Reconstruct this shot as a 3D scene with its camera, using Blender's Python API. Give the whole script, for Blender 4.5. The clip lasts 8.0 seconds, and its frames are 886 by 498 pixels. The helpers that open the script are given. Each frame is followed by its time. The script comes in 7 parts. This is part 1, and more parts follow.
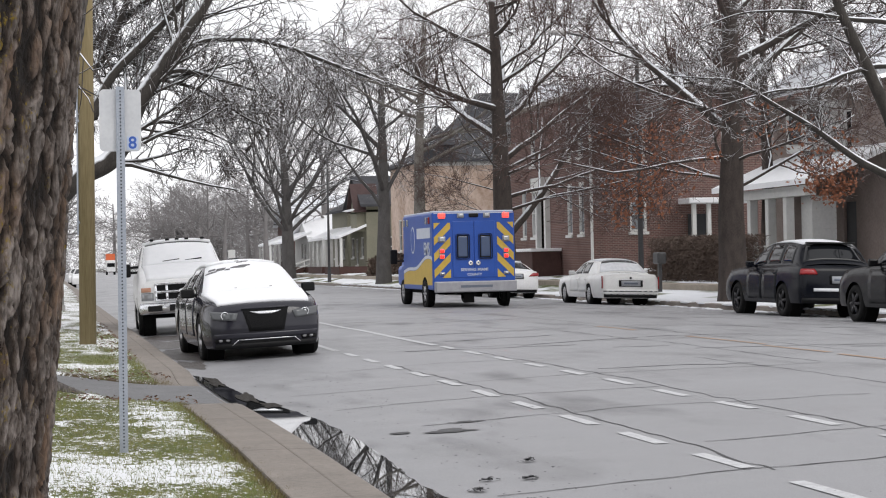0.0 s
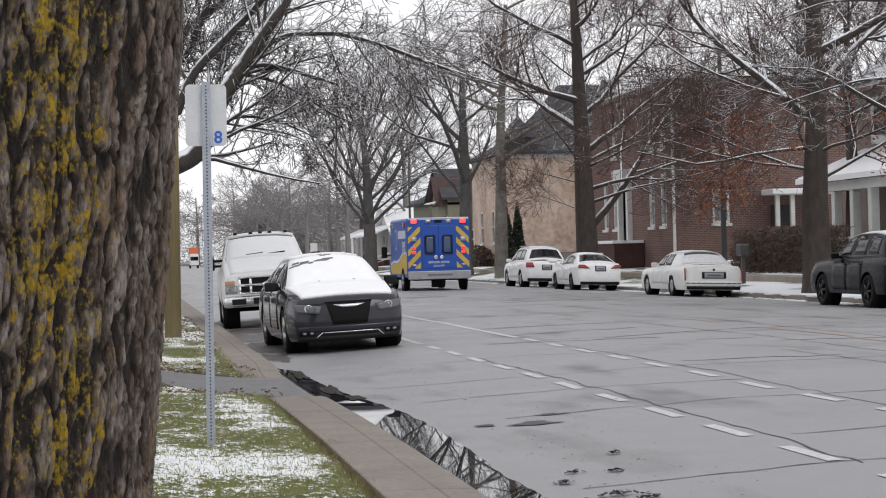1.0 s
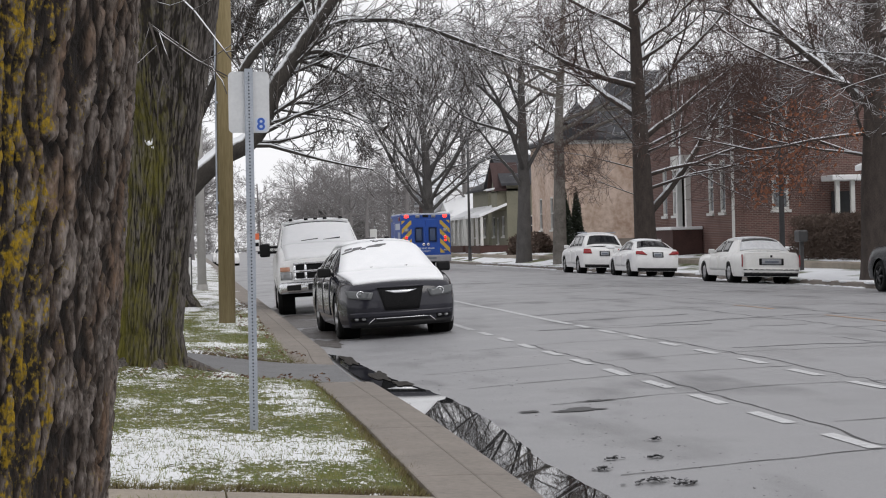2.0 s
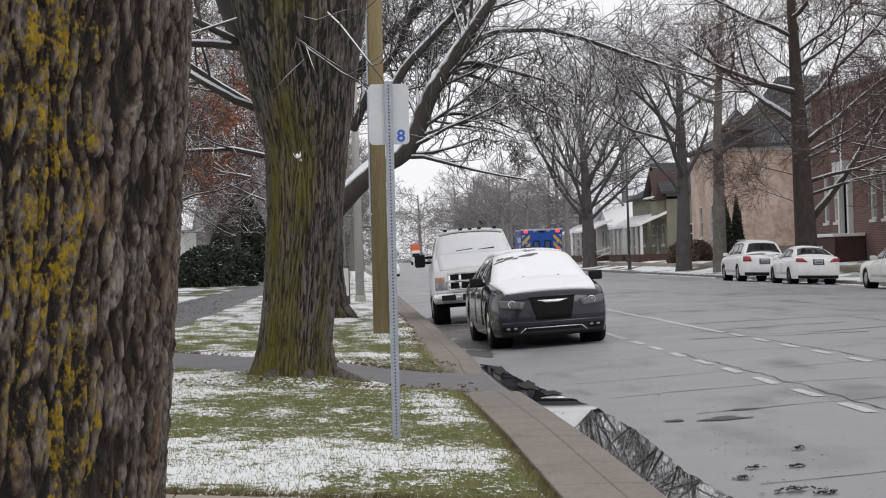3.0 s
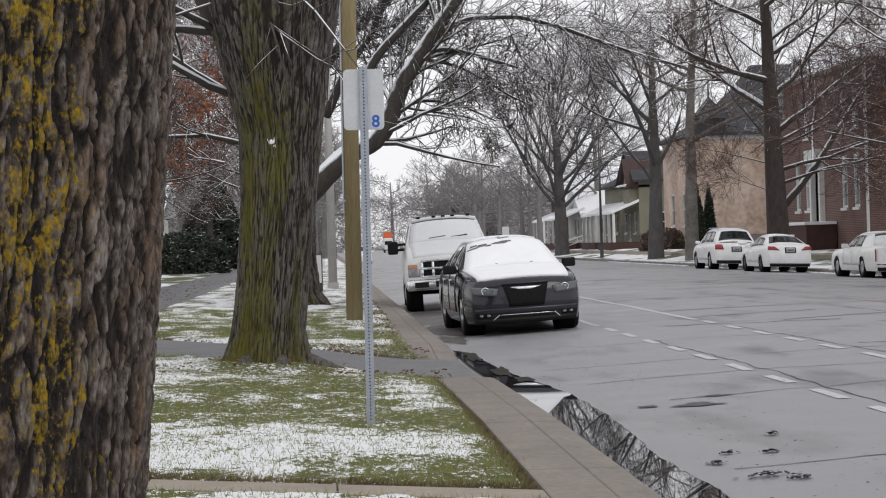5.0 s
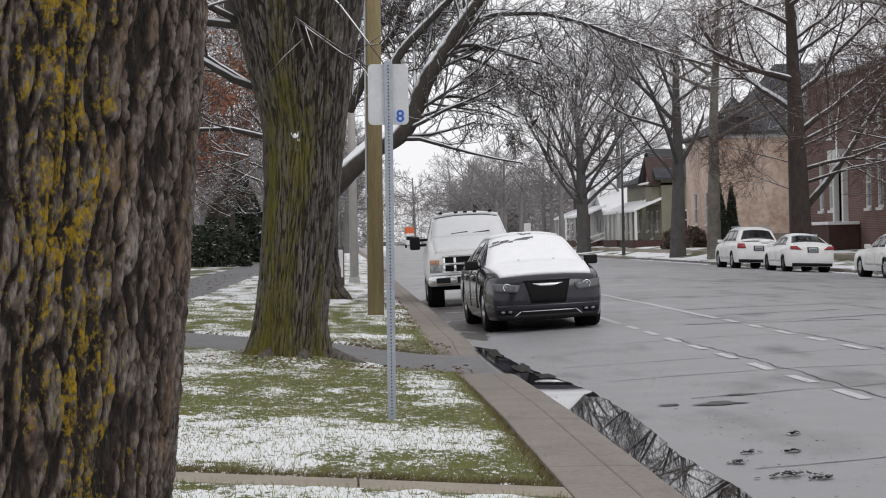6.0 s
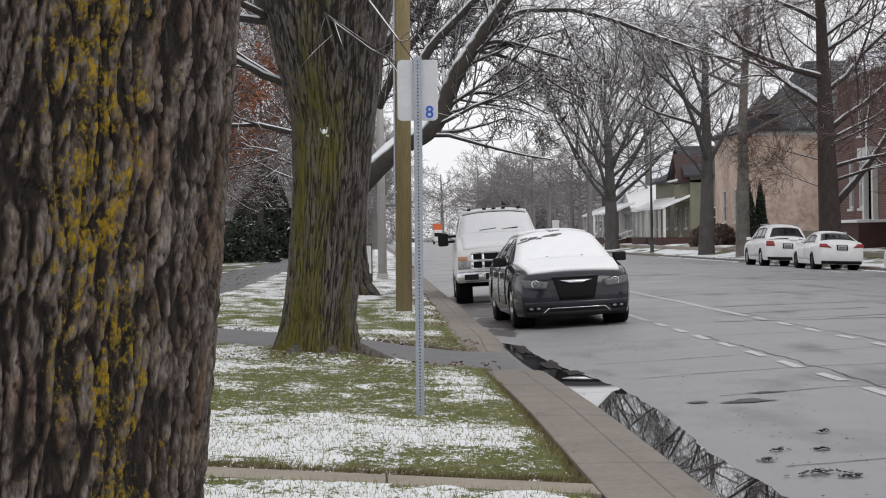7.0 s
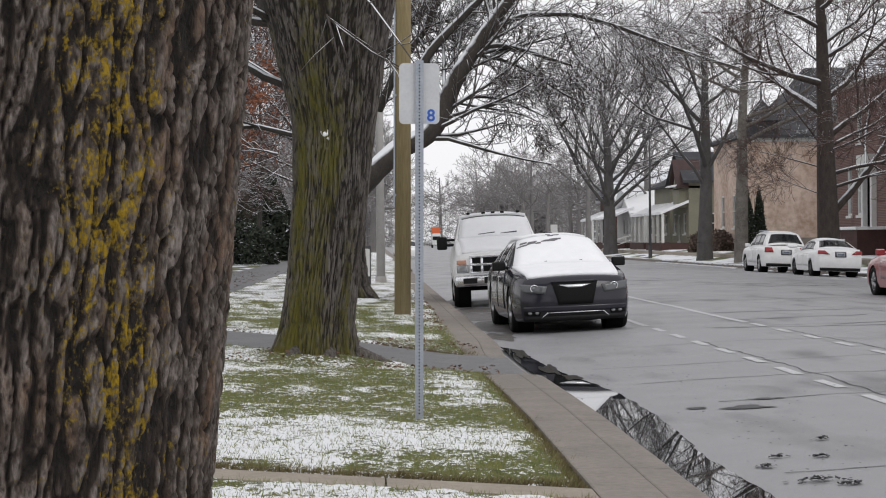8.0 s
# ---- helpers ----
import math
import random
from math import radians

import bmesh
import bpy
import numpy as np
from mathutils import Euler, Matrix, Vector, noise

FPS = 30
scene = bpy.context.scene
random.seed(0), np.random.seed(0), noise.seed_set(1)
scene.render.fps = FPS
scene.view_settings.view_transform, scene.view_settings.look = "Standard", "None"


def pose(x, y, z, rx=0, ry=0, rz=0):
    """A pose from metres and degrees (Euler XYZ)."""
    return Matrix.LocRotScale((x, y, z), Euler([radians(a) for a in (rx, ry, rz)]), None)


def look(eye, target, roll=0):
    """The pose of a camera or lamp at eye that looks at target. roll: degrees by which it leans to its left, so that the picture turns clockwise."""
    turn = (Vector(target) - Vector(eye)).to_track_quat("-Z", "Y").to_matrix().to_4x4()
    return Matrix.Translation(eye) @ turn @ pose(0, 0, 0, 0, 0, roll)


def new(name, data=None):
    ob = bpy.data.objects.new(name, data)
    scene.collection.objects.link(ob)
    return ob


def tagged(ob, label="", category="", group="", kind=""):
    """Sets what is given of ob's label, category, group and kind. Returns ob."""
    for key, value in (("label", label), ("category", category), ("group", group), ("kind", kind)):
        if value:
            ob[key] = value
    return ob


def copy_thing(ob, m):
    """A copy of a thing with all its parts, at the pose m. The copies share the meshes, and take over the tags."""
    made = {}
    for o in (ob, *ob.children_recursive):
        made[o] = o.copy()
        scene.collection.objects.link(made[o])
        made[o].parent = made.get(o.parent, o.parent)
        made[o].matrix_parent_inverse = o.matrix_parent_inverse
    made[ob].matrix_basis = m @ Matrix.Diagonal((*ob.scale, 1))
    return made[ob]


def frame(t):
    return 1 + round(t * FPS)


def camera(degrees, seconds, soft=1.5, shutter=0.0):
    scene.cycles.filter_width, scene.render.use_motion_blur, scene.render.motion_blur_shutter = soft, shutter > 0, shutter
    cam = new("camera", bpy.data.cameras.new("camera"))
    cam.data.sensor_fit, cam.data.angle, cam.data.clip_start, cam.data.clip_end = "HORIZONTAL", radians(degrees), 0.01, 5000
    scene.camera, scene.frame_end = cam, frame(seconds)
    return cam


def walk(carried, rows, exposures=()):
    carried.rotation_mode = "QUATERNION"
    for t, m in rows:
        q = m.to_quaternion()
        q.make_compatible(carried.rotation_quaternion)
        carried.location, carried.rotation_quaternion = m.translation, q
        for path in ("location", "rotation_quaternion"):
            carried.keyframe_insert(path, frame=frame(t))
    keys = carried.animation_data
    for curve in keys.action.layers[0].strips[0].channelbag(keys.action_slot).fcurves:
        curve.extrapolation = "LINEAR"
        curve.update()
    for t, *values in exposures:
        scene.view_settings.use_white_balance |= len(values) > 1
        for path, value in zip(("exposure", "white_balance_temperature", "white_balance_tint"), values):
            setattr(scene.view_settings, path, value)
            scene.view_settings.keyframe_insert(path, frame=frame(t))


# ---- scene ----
cam = camera(26.254, 8.0, soft=1.1)
PATH = [
    (0, (-0.274, 0.132, 1.545), (3.8214, 19.7080, 1.6598), -1.22),
    (0.5, (-0.294, 0.103, 1.547), (3.1516, 19.8038, 1.6448), -1.22),
    (1, (-0.299, 0.118, 1.547), (2.9544, 19.8514, 1.6030), -1.44),
    (1.2, (-0.303, 0.105, 1.545), (2.8312, 19.8577, 1.5893), -1.47),
    (2.3, (-0.092, 0.059, 1.546), (1.9909, 19.9503, 1.4428), -1.55),
    (2.5, (-0.058, 0.045, 1.545), (1.5150, 19.9827, 1.4582), -1.75),
    (3, (-0.008, -0.004, 1.540), (0.9217, 19.9743, 1.6169), -1.90),
    (3.5, (0.000, 0.000, 1.535), (1.3601, 19.9536, 1.5920), -1.55),
    (4, (-0.000, -0.008, 1.529), (1.3358, 19.9472, 1.5362), -2.06),
    (4.2, (-0.007, -0.007, 1.520), (1.2600, 19.9528, 1.5155), -2.20),
    (5.5, (-0.029, 0.005, 1.525), (1.1087, 19.9719, 1.4356), -1.43),
    (6, (-0.037, 0.010, 1.523), (0.9536, 19.9848, 1.4238), -1.15),
    (6.5, (-0.043, 0.019, 1.521), (0.7573, 20.0026, 1.4137), -1.14),
    (7, (-0.043, 0.019, 1.519), (0.6524, 20.0064, 1.3894), -0.96),
    (7.5, (-0.048, 0.026, 1.520), (0.6808, 20.0122, 1.4047), -0.86),
    (8, (-0.060, 0.025, 1.519), (0.6563, 20.0118, 1.4269), -0.47),
]
walk(cam, [(t, look(eye, target, roll)) for t, eye, target, roll in PATH], [(0, 0.32), (0.5, 0.22), (1.0, 0.16), (2.3, 0.02), (8.0, 0.0)])

# ---- light ----
world = bpy.data.worlds.new("world")
scene.world = world
world.use_nodes = True
wn, wl = world.node_tree.nodes, world.node_tree.links
sky = wn.new("ShaderNodeTexSky")
sky.sky_type, sky.sun_disc = "NISHITA", False
sky.sun_elevation, sky.sun_rotation = radians(48), radians(150)
sky.air_density, sky.dust_density, sky.ozone_density = 1.0, 1.0, 1.0
grey = wn.new("ShaderNodeHueSaturation")
grey.inputs["Saturation"].default_value = 0.10
grey.inputs["Value"].default_value = 0.13
cloud = wn.new("ShaderNodeMix")
cloud.data_type = "RGBA"
cloud.inputs["Factor"].default_value = 0.8
cloud.inputs["B"].default_value = (0.955, 0.95, 0.985, 1)
wl.new(sky.outputs[0], grey.inputs["Color"])
wl.new(grey.outputs[0], cloud.inputs["A"])
wl.new(cloud.outputs["Result"], wn["Background"].inputs["Color"])
wn["Background"].inputs["Strength"].default_value = 1.02
sun = new("sun", bpy.data.lights.new("sun", "SUN"))
sun.data.energy, sun.data.angle, sun.data.color = 0.6, radians(25), (1.0, 0.97, 0.93)
sun.matrix_basis = look((0, 0, 60), (-14, 26, 32))
scene.view_settings.exposure = 0.0

# ---- small tools ----


def link_mesh(name, verts, faces, material, parent=None, label="", smooth=True):
    me = bpy.data.meshes.new(name)
    me.from_pydata([tuple(v) for v in verts], [], faces)
    if smooth:
        me.polygons.foreach_set("use_smooth", [True] * len(me.polygons))
    me.materials.append(material)
    ob = new(name, me)
    ob.parent = parent
    if label:
        ob["label"] = label
    return ob


def part(name, bm, material, parent=None, label="", smooth=False):
    me = bpy.data.meshes.new(name)
    bmesh.ops.recalc_face_normals(bm, faces=bm.faces)
    bm.to_mesh(me)
    bm.free()
    if smooth:
        me.polygons.foreach_set("use_smooth", [True] * len(me.polygons))
    me.materials.append(material)
    ob = new(name, me)
    ob.parent = parent
    if label:
        ob["label"] = label
    return ob


def box(bm, x0, x1, y0, y1, z0, z1, bevel=0.0):
    m = Matrix.Translation(((x0 + x1) / 2, (y0 + y1) / 2, (z0 + z1) / 2)) @ Matrix.Diagonal((x1 - x0, y1 - y0, z1 - z0, 1))
    made = bmesh.ops.create_cube(bm, size=1, matrix=m)
    if bevel:
        edges = list({e for v in made["verts"] for e in v.link_edges})
        bmesh.ops.bevel(bm, geom=edges, offset=bevel, segments=2, affect="EDGES", profile=0.5)
    return bm


def boxed(x0, x1, y0, y1, z0, z1, bevel=0.0):
    return box(bmesh.new(), x0, x1, y0, y1, z0, z1, bevel)


def rod(bm, a, b, r0, r1=None, n=8):
    a, b = Vector(a), Vector(b)
    d = b - a
    m = Matrix.Translation((a + b) / 2) @ d.to_track_quat("Z", "Y").to_matrix().to_4x4()
    bmesh.ops.create_cone(bm, cap_ends=True, segments=n, radius1=r0, radius2=r0 if r1 is None else r1, depth=d.length, matrix=m)
    return bm


def lathe(bm, profile, n, axis="x"):
    """Turns a closed profile of (along, radius) round the x axis."""
    rings = []
    for i in range(n):
        a = 2 * math.pi * i / n
        rings.append([bm.verts.new((s, r * math.cos(a), r * math.sin(a))) for s, r in profile])
    for i in range(n):
        p, q = rings[i], rings[(i + 1) % n]
        for j in range(len(profile)):
            k = (j + 1) % len(profile)
            bm.faces.new((p[j], p[k], q[k], q[j]))
    return bm


def patch(fn, quad, nu=8, nv=4, out=0.01, deep=0.02):
    """A thin solid panel on the surface fn(a, b) -> point; quad: four corners in (a, b), in order round it."""
    bm = bmesh.new()
    (a0, b0), (a1, b1), (a2, b2), (a3, b3) = quad

    def at(u, v):
        return (a0 * (1 - u) * (1 - v) + a1 * u * (1 - v) + a2 * u * v + a3 * (1 - u) * v,
                b0 * (1 - u) * (1 - v) + b1 * u * (1 - v) + b2 * u * v + b3 * (1 - u) * v)

    def normal(a, b):
        e = 0.01
        p = Vector(fn(a, b))
        n = (Vector(fn(a + e, b)) - p).cross(Vector(fn(a, b + e)) - p)
        return n.normalized() if n.length else Vector((0, 0, 1))
    sheets = []
    for off in (out, -deep):
        rows = []
        for j in range(nv + 1):
            row = []
            for i in range(nu + 1):
                a, b = at(i / nu, j / nv)
                row.append(bm.verts.new(Vector(fn(a, b)) + normal(a, b) * off))
            rows.append(row)
        sheets.append(rows)
    for rows in sheets:
        for j in range(nv):
            for i in range(nu):
                bm.faces.new((rows[j][i], rows[j][i + 1], rows[j + 1][i + 1], rows[j + 1][i]))
    top, low = sheets
    rim = [(0, i) for i in range(nu)] + [(j, nu) for j in range(nv)] + [(nv, i) for i in range(nu, 0, -1)] + [(j, 0) for j in range(nv, 0, -1)]
    for k in range(len(rim)):
        j, i = rim[k]
        q, p = rim[(k + 1) % len(rim)]
        bm.faces.new((top[j][i], top[q][p], low[q][p], low[j][i]))
    return bm


def smooth01(a, b, x):
    t = min(1.0, max(0.0, (x - a) / (b - a)))
    return t * t * (3 - 2 * t)


def curve(points):
    """A soft line through (position, value) pairs."""
    xs, ys = [p[0] for p in points], [p[1] for p in points]

    def f(x):
        return float(np.mean([np.interp(x + d, xs, ys) for d in (-0.09, -0.05, 0, 0.05, 0.09)]))
    return f


# ---- materials ----


def material(name, c1, c2=None, scale=6.0, rough=0.6, metal=0.0, bump=0.0, bump_scale=40.0, stretch=(1, 1, 1), fine=None, coat=0.0, rough2=None):
    m = bpy.data.materials.new(name)
    m.use_nodes = True
    nt = m.node_tree
    b = nt.nodes["Principled BSDF"]
    b.inputs["Base Color"].default_value = (*c1, 1)
    b.inputs["Roughness"].default_value, b.inputs["Metallic"].default_value = rough, metal
    b.inputs["Coat Weight"].default_value = coat
    b.inputs["Coat Roughness"].default_value = 0.12
    tc = nt.nodes.new("ShaderNodeTexCoord")
    mp = nt.nodes.new("ShaderNodeMapping")
    mp.inputs["Scale"].default_value = stretch
    nt.links.new(tc.outputs["Object"], mp.inputs["Vector"])
    if c2:
        n1 = nt.nodes.new("ShaderNodeTexNoise")
        n1.inputs["Scale"].default_value, n1.inputs["Detail"].default_value = scale, 6
        nt.links.new(mp.outputs[0], n1.inputs["Vector"])
        n2 = nt.nodes.new("ShaderNodeTexNoise")
        n2.inputs["Scale"].default_value, n2.inputs["Detail"].default_value = fine or scale * 9, 4
        nt.links.new(mp.outputs[0], n2.inputs["Vector"])
        ad = nt.nodes.new("ShaderNodeMath")
        ad.operation = "ADD"
        nt.links.new(n1.outputs["Fac"], ad.inputs[0])
        nt.links.new(n2.outputs["Fac"], ad.inputs[1])
        mr = nt.nodes.new("ShaderNodeMapRange")
        mr.inputs["From Min"].default_value, mr.inputs["From Max"].default_value = 0.72, 1.28
        nt.links.new(ad.outputs[0], mr.inputs["Value"])
        mix = nt.nodes.new("ShaderNodeMix")
        mix.data_type, mix.name = "RGBA", "tone"
        mix.inputs["A"].default_value, mix.inputs["B"].default_value = (*c1, 1), (*c2, 1)
        nt.links.new(mr.outputs[0], mix.inputs["Factor"])
        nt.links.new(mix.outputs["Result"], b.inputs["Base Color"])
        if rough2 is not None:
            rr = nt.nodes.new("ShaderNodeMapRange")
            rr.inputs["To Min"].default_value, rr.inputs["To Max"].default_value = rough, rough2
            nt.links.new(n1.outputs["Fac"], rr.inputs["Value"])
            rr.inputs["From Min"].default_value, rr.inputs["From Max"].default_value = 0.35, 0.65
            nt.links.new(rr.outputs[0], b.inputs["Roughness"])
    if bump:
        n3 = nt.nodes.new("ShaderNodeTexNoise")
        n3.inputs["Scale"].default_value, n3.inputs["Detail"].default_value = bump_scale, 5
        nt.links.new(mp.outputs[0], n3.inputs["Vector"])
        bp = nt.nodes.new("ShaderNodeBump")
        bp.inputs["Strength"].default_value, bp.inputs["Distance"].default_value = bump, 0.02
        nt.links.new(n3.outputs["Fac"], bp.inputs["Height"])
        nt.links.new(bp.outputs[0], b.inputs["Normal"])
    return m


def add_layer(m, colour, value_socket, low, high, rough=None):
    """Lays a second colour over a material where a value runs from low to high."""
    nt = m.node_tree
    b = nt.nodes["Principled BSDF"]
    mr = nt.nodes.new("ShaderNodeMapRange")
    mr.inputs["From Min"].default_value, mr.inputs["From Max"].default_value = low, high
    nt.links.new(value_socket, mr.inputs["Value"])
    mix = nt.nodes.new("ShaderNodeMix")
    mix.data_type = "RGBA"
    if b.inputs["Base Color"].links:
        nt.links.new(b.inputs["Base Color"].links[0].from_socket, mix.inputs["A"])
    else:
        mix.inputs["A"].default_value = b.inputs["Base Color"].default_value
    mix.inputs["B"].default_value = (*colour, 1)
    nt.links.new(mr.outputs[0], mix.inputs["Factor"])
    nt.links.new(mix.outputs["Result"], b.inputs["Base Color"])
    return m


def noise_value(m, scale, detail=4, stretch=(1, 1, 1)):
    nt = m.node_tree
    tc = nt.nodes.new("ShaderNodeTexCoord")
    mp = nt.nodes.new("ShaderNodeMapping")
    mp.inputs["Scale"].default_value = stretch
    n = nt.nodes.new("ShaderNodeTexNoise")
    n.inputs["Scale"].default_value, n.inputs["Detail"].default_value = scale, detail
    nt.links.new(tc.outputs["Object"], mp.inputs["Vector"])
    nt.links.new(mp.outputs[0], n.inputs["Vector"])
    return n.outputs["Fac"]


def snow_topped(m, low=0.55, high=0.8, patchy=0.5, scale=2.5):
    """Snow that lies on the faces that look up, with gaps."""
    nt = m.node_tree
    geo = nt.nodes.new("ShaderNodeNewGeometry")
    sep = nt.nodes.new("ShaderNodeSeparateXYZ")
    nt.links.new(geo.outputs["Normal"], sep.inputs[0])
    n = noise_value(m, scale, 3)
    mul = nt.nodes.new("ShaderNodeMath")
    mul.operation = "MULTIPLY_ADD"
    nt.links.new(n, mul.inputs[0])
    mul.inputs[1].default_value = patchy
    nt.links.new(sep.outputs["Z"], mul.inputs[2])
    return add_layer(m, (0.82, 0.84, 0.87), mul.outputs[0], low + patchy * 0.5, high + patchy * 0.5)


def attribute_value(m, name):
    a = m.node_tree.nodes.new("ShaderNodeAttribute")
    a.attribute_name = name
    return a.outputs["Fac"]


def glass_like(name, c, rough=0.05):
    m = material(name, c, rough=rough)
    m.node_tree.nodes["Principled BSDF"].inputs["Specular IOR Level"].default_value = 0.6
    return m


def glow(name, c, strength, base=None):
    m = material(name, base or c, rough=0.25)
    b = m.node_tree.nodes["Principled BSDF"]
    b.inputs["Emission Color"].default_value, b.inputs["Emission Strength"].default_value = (*c, 1), strength
    return m


SNOW = material("snow", (0.90, 0.905, 0.92), (0.84, 0.85, 0.87), 5, 0.75, bump=0.25, bump_scale=30)
SNOW_THIN = material("thin_snow", (0.86, 0.87, 0.89), (0.70, 0.72, 0.75), 9, 0.8, bump=0.6, bump_scale=60)
ASPHALT = material("wet_asphalt", (0.235, 0.235, 0.245), (0.31, 0.31, 0.32), 0.55, 0.38, bump=0.25, bump_scale=160, fine=70, rough2=0.62)
add_layer(ASPHALT, (0.14, 0.14, 0.145), noise_value(ASPHALT, 1.1, 6, (1, 0.28, 1)), 0.56, 0.72)
add_layer(ASPHALT, (0.38, 0.38, 0.385), noise_value(ASPHALT, 240, 2), 0.60, 0.72)
DRIVE = material("drive_asphalt", (0.10, 0.10, 0.105), (0.16, 0.16, 0.165), 2.0, 0.5, bump=0.3, bump_scale=150)
WATER = glass_like("puddle_water", (0.012, 0.013, 0.014), 0.012)
WATER.node_tree.nodes["Principled BSDF"].inputs["IOR"].default_value = 1.6
WATER.node_tree.nodes["Principled BSDF"].inputs["Specular IOR Level"].default_value = 1.0
TAR = material("tar", (0.03, 0.03, 0.032), (0.06, 0.06, 0.062), 8, 0.55, bump=0.5, bump_scale=90)
WHITE_LINE = material("worn_white_line", (0.62, 0.63, 0.64), (0.42, 0.42, 0.43), 14, 0.65, bump=0.2, bump_scale=140)
YELLOW_LINE = material("worn_orange_line", (0.46, 0.27, 0.15), (0.25, 0.23, 0.21), 7, 0.65)
CONCRETE = material("kerb_concrete", (0.27, 0.235, 0.205), (0.19, 0.17, 0.15), 2.2, 0.8, bump=0.4, bump_scale=110)
CONCRETE_PALE = material("walk_concrete", (0.36, 0.31, 0.25), (0.26, 0.23, 0.19), 3, 0.85, bump=0.4, bump_scale=120)
LAWN_FAR = material("snowy_lawn", (0.07, 0.085, 0.03), (0.13, 0.13, 0.06), 1.2, 0.95, bump=0.6, bump_scale=30)
add_layer(LAWN_FAR, (0.78, 0.80, 0.83), noise_value(LAWN_FAR, 0.55, 8, (1, 0.35, 1)), 0.47, 0.55)
GRASS = material("grass_blade", (0.115, 0.168, 0.030), (0.25, 0.23, 0.070), 3, 0.7)
DEAD_LEAF = material("dead_leaf", (0.10, 0.05, 0.025), (0.17, 0.09, 0.045), 12, 0.8)
RUST_LEAF = material("rust_leaf", (0.33, 0.125, 0.060), (0.19, 0.075, 0.042), 5, 0.7)
BARK = material("furrowed_bark", (0.070, 0.053, 0.043), (0.29, 0.250, 0.225), 40, 0.95, bump=1.0, bump_scale=170, stretch=(1, 1, 0.32), fine=210)
for node in BARK.node_tree.nodes:
    if node.type == "MAP_RANGE":
        node.inputs["From Min"].default_value, node.inputs["From Max"].default_value = 0.84, 1.20
add_layer(BARK, (0.22, 0.135, 0.085), noise_value(BARK, 16, 5, (1, 1, 0.4)), 0.52, 0.75)
# sunken furrows painted brown, then near black, as shade in the bark colour
add_layer(BARK, (0.045, 0.030, 0.022), attribute_value(BARK, "furrow_shade"), 0.05, 0.62)
add_layer(BARK, (0.014, 0.010, 0.008), attribute_value(BARK, "furrow_shade"), 0.50, 0.9)
rough_edge = BARK.node_tree.nodes.new("ShaderNodeMath")
rough_edge.operation = "MULTIPLY_ADD"
BARK.node_tree.links.new(noise_value(BARK, 190, 6, (1, 1, 0.7)), rough_edge.inputs[0])
rough_edge.inputs[1].default_value = 1.5
BARK.node_tree.links.new(attribute_value(BARK, "lichen"), rough_edge.inputs[2])
add_layer(BARK, (0.19, 0.135, 0.022), rough_edge.outputs[0], 1.0, 1.32)
add_layer(BARK, (0.37, 0.235, 0.010), rough_edge.outputs[0], 1.13, 1.45)
BARK2 = material("mossy_bark", (0.026, 0.022, 0.020), (0.175, 0.156, 0.144), 30, 0.95, bump=1.0, bump_scale=40, stretch=(1, 1, 0.05), fine=70)
# shade of the furrows put into the colour, from the depth of the relief
add_layer(BARK2, (0.018, 0.014, 0.011), attribute_value(BARK2, "furrow_shade"), 0.25, 0.80)
moss = BARK2.node_tree.nodes.new("ShaderNodeMath")
moss.operation = "MULTIPLY_ADD"
BARK2.node_tree.links.new(noise_value(BARK2, 22, 8, (1, 1, 0.35)), moss.inputs[0])
moss.inputs[1].default_value = 0.9
BARK2.node_tree.links.new(attribute_value(BARK2, "lichen"), moss.inputs[2])
add_layer(BARK2, (0.098, 0.090, 0.014), moss.outputs[0], 0.50, 0.92)
LIMB = material("limb_bark", (0.030, 0.026, 0.023), (0.065, 0.057, 0.050), 6, 0.95, bump=0.6, bump_scale=30, stretch=(1, 1, 0.5))
snow_topped(LIMB, 0.32, 0.48, 0.6)
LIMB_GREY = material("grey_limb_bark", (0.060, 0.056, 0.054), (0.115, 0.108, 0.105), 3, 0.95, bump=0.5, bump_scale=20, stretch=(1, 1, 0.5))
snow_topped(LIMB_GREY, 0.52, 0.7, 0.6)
LIMB_RED = material("reddish_limb_bark", (0.034, 0.027, 0.024), (0.078, 0.062, 0.054), 6, 0.95, bump=0.5, bump_scale=30, stretch=(1, 1, 0.4))
snow_topped(LIMB_RED, 0.34, 0.50, 0.6)
LIMB_PALE = material("pale_plane_bark", (0.22, 0.205, 0.185), (0.090, 0.080, 0.070), 2.5, 0.9, bump=0.4, bump_scale=20)
TWIG = material("twig_bark", (0.060, 0.050, 0.046), (0.11, 0.095, 0.088), 3, 0.95)
snow_topped(TWIG, 0.50, 0.70, 0.9, 0.9)
TWIG_RED = material("reddish_twig_bark", (0.060, 0.036, 0.031), (0.10, 0.062, 0.052), 3, 0.95)
snow_topped(TWIG_RED, 0.78, 0.96, 0.9, 0.9)
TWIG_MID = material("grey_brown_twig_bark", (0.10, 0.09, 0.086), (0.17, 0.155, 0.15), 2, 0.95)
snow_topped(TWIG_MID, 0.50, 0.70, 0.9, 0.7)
# distance haze painted into the bark: limbs and twigs paler than the near ones
HAZED_LIMB = material("hazed_limb_bark", (0.15, 0.14, 0.138), (0.22, 0.208, 0.205), 2, 0.95, bump=0.4, bump_scale=12)
HAZED_TWIG = material("hazed_twig_bark", (0.18, 0.168, 0.165), (0.26, 0.245, 0.242), 0.4, 0.95)
snow_topped(HAZED_TWIG, 0.75, 0.95, 0.9, 0.6)
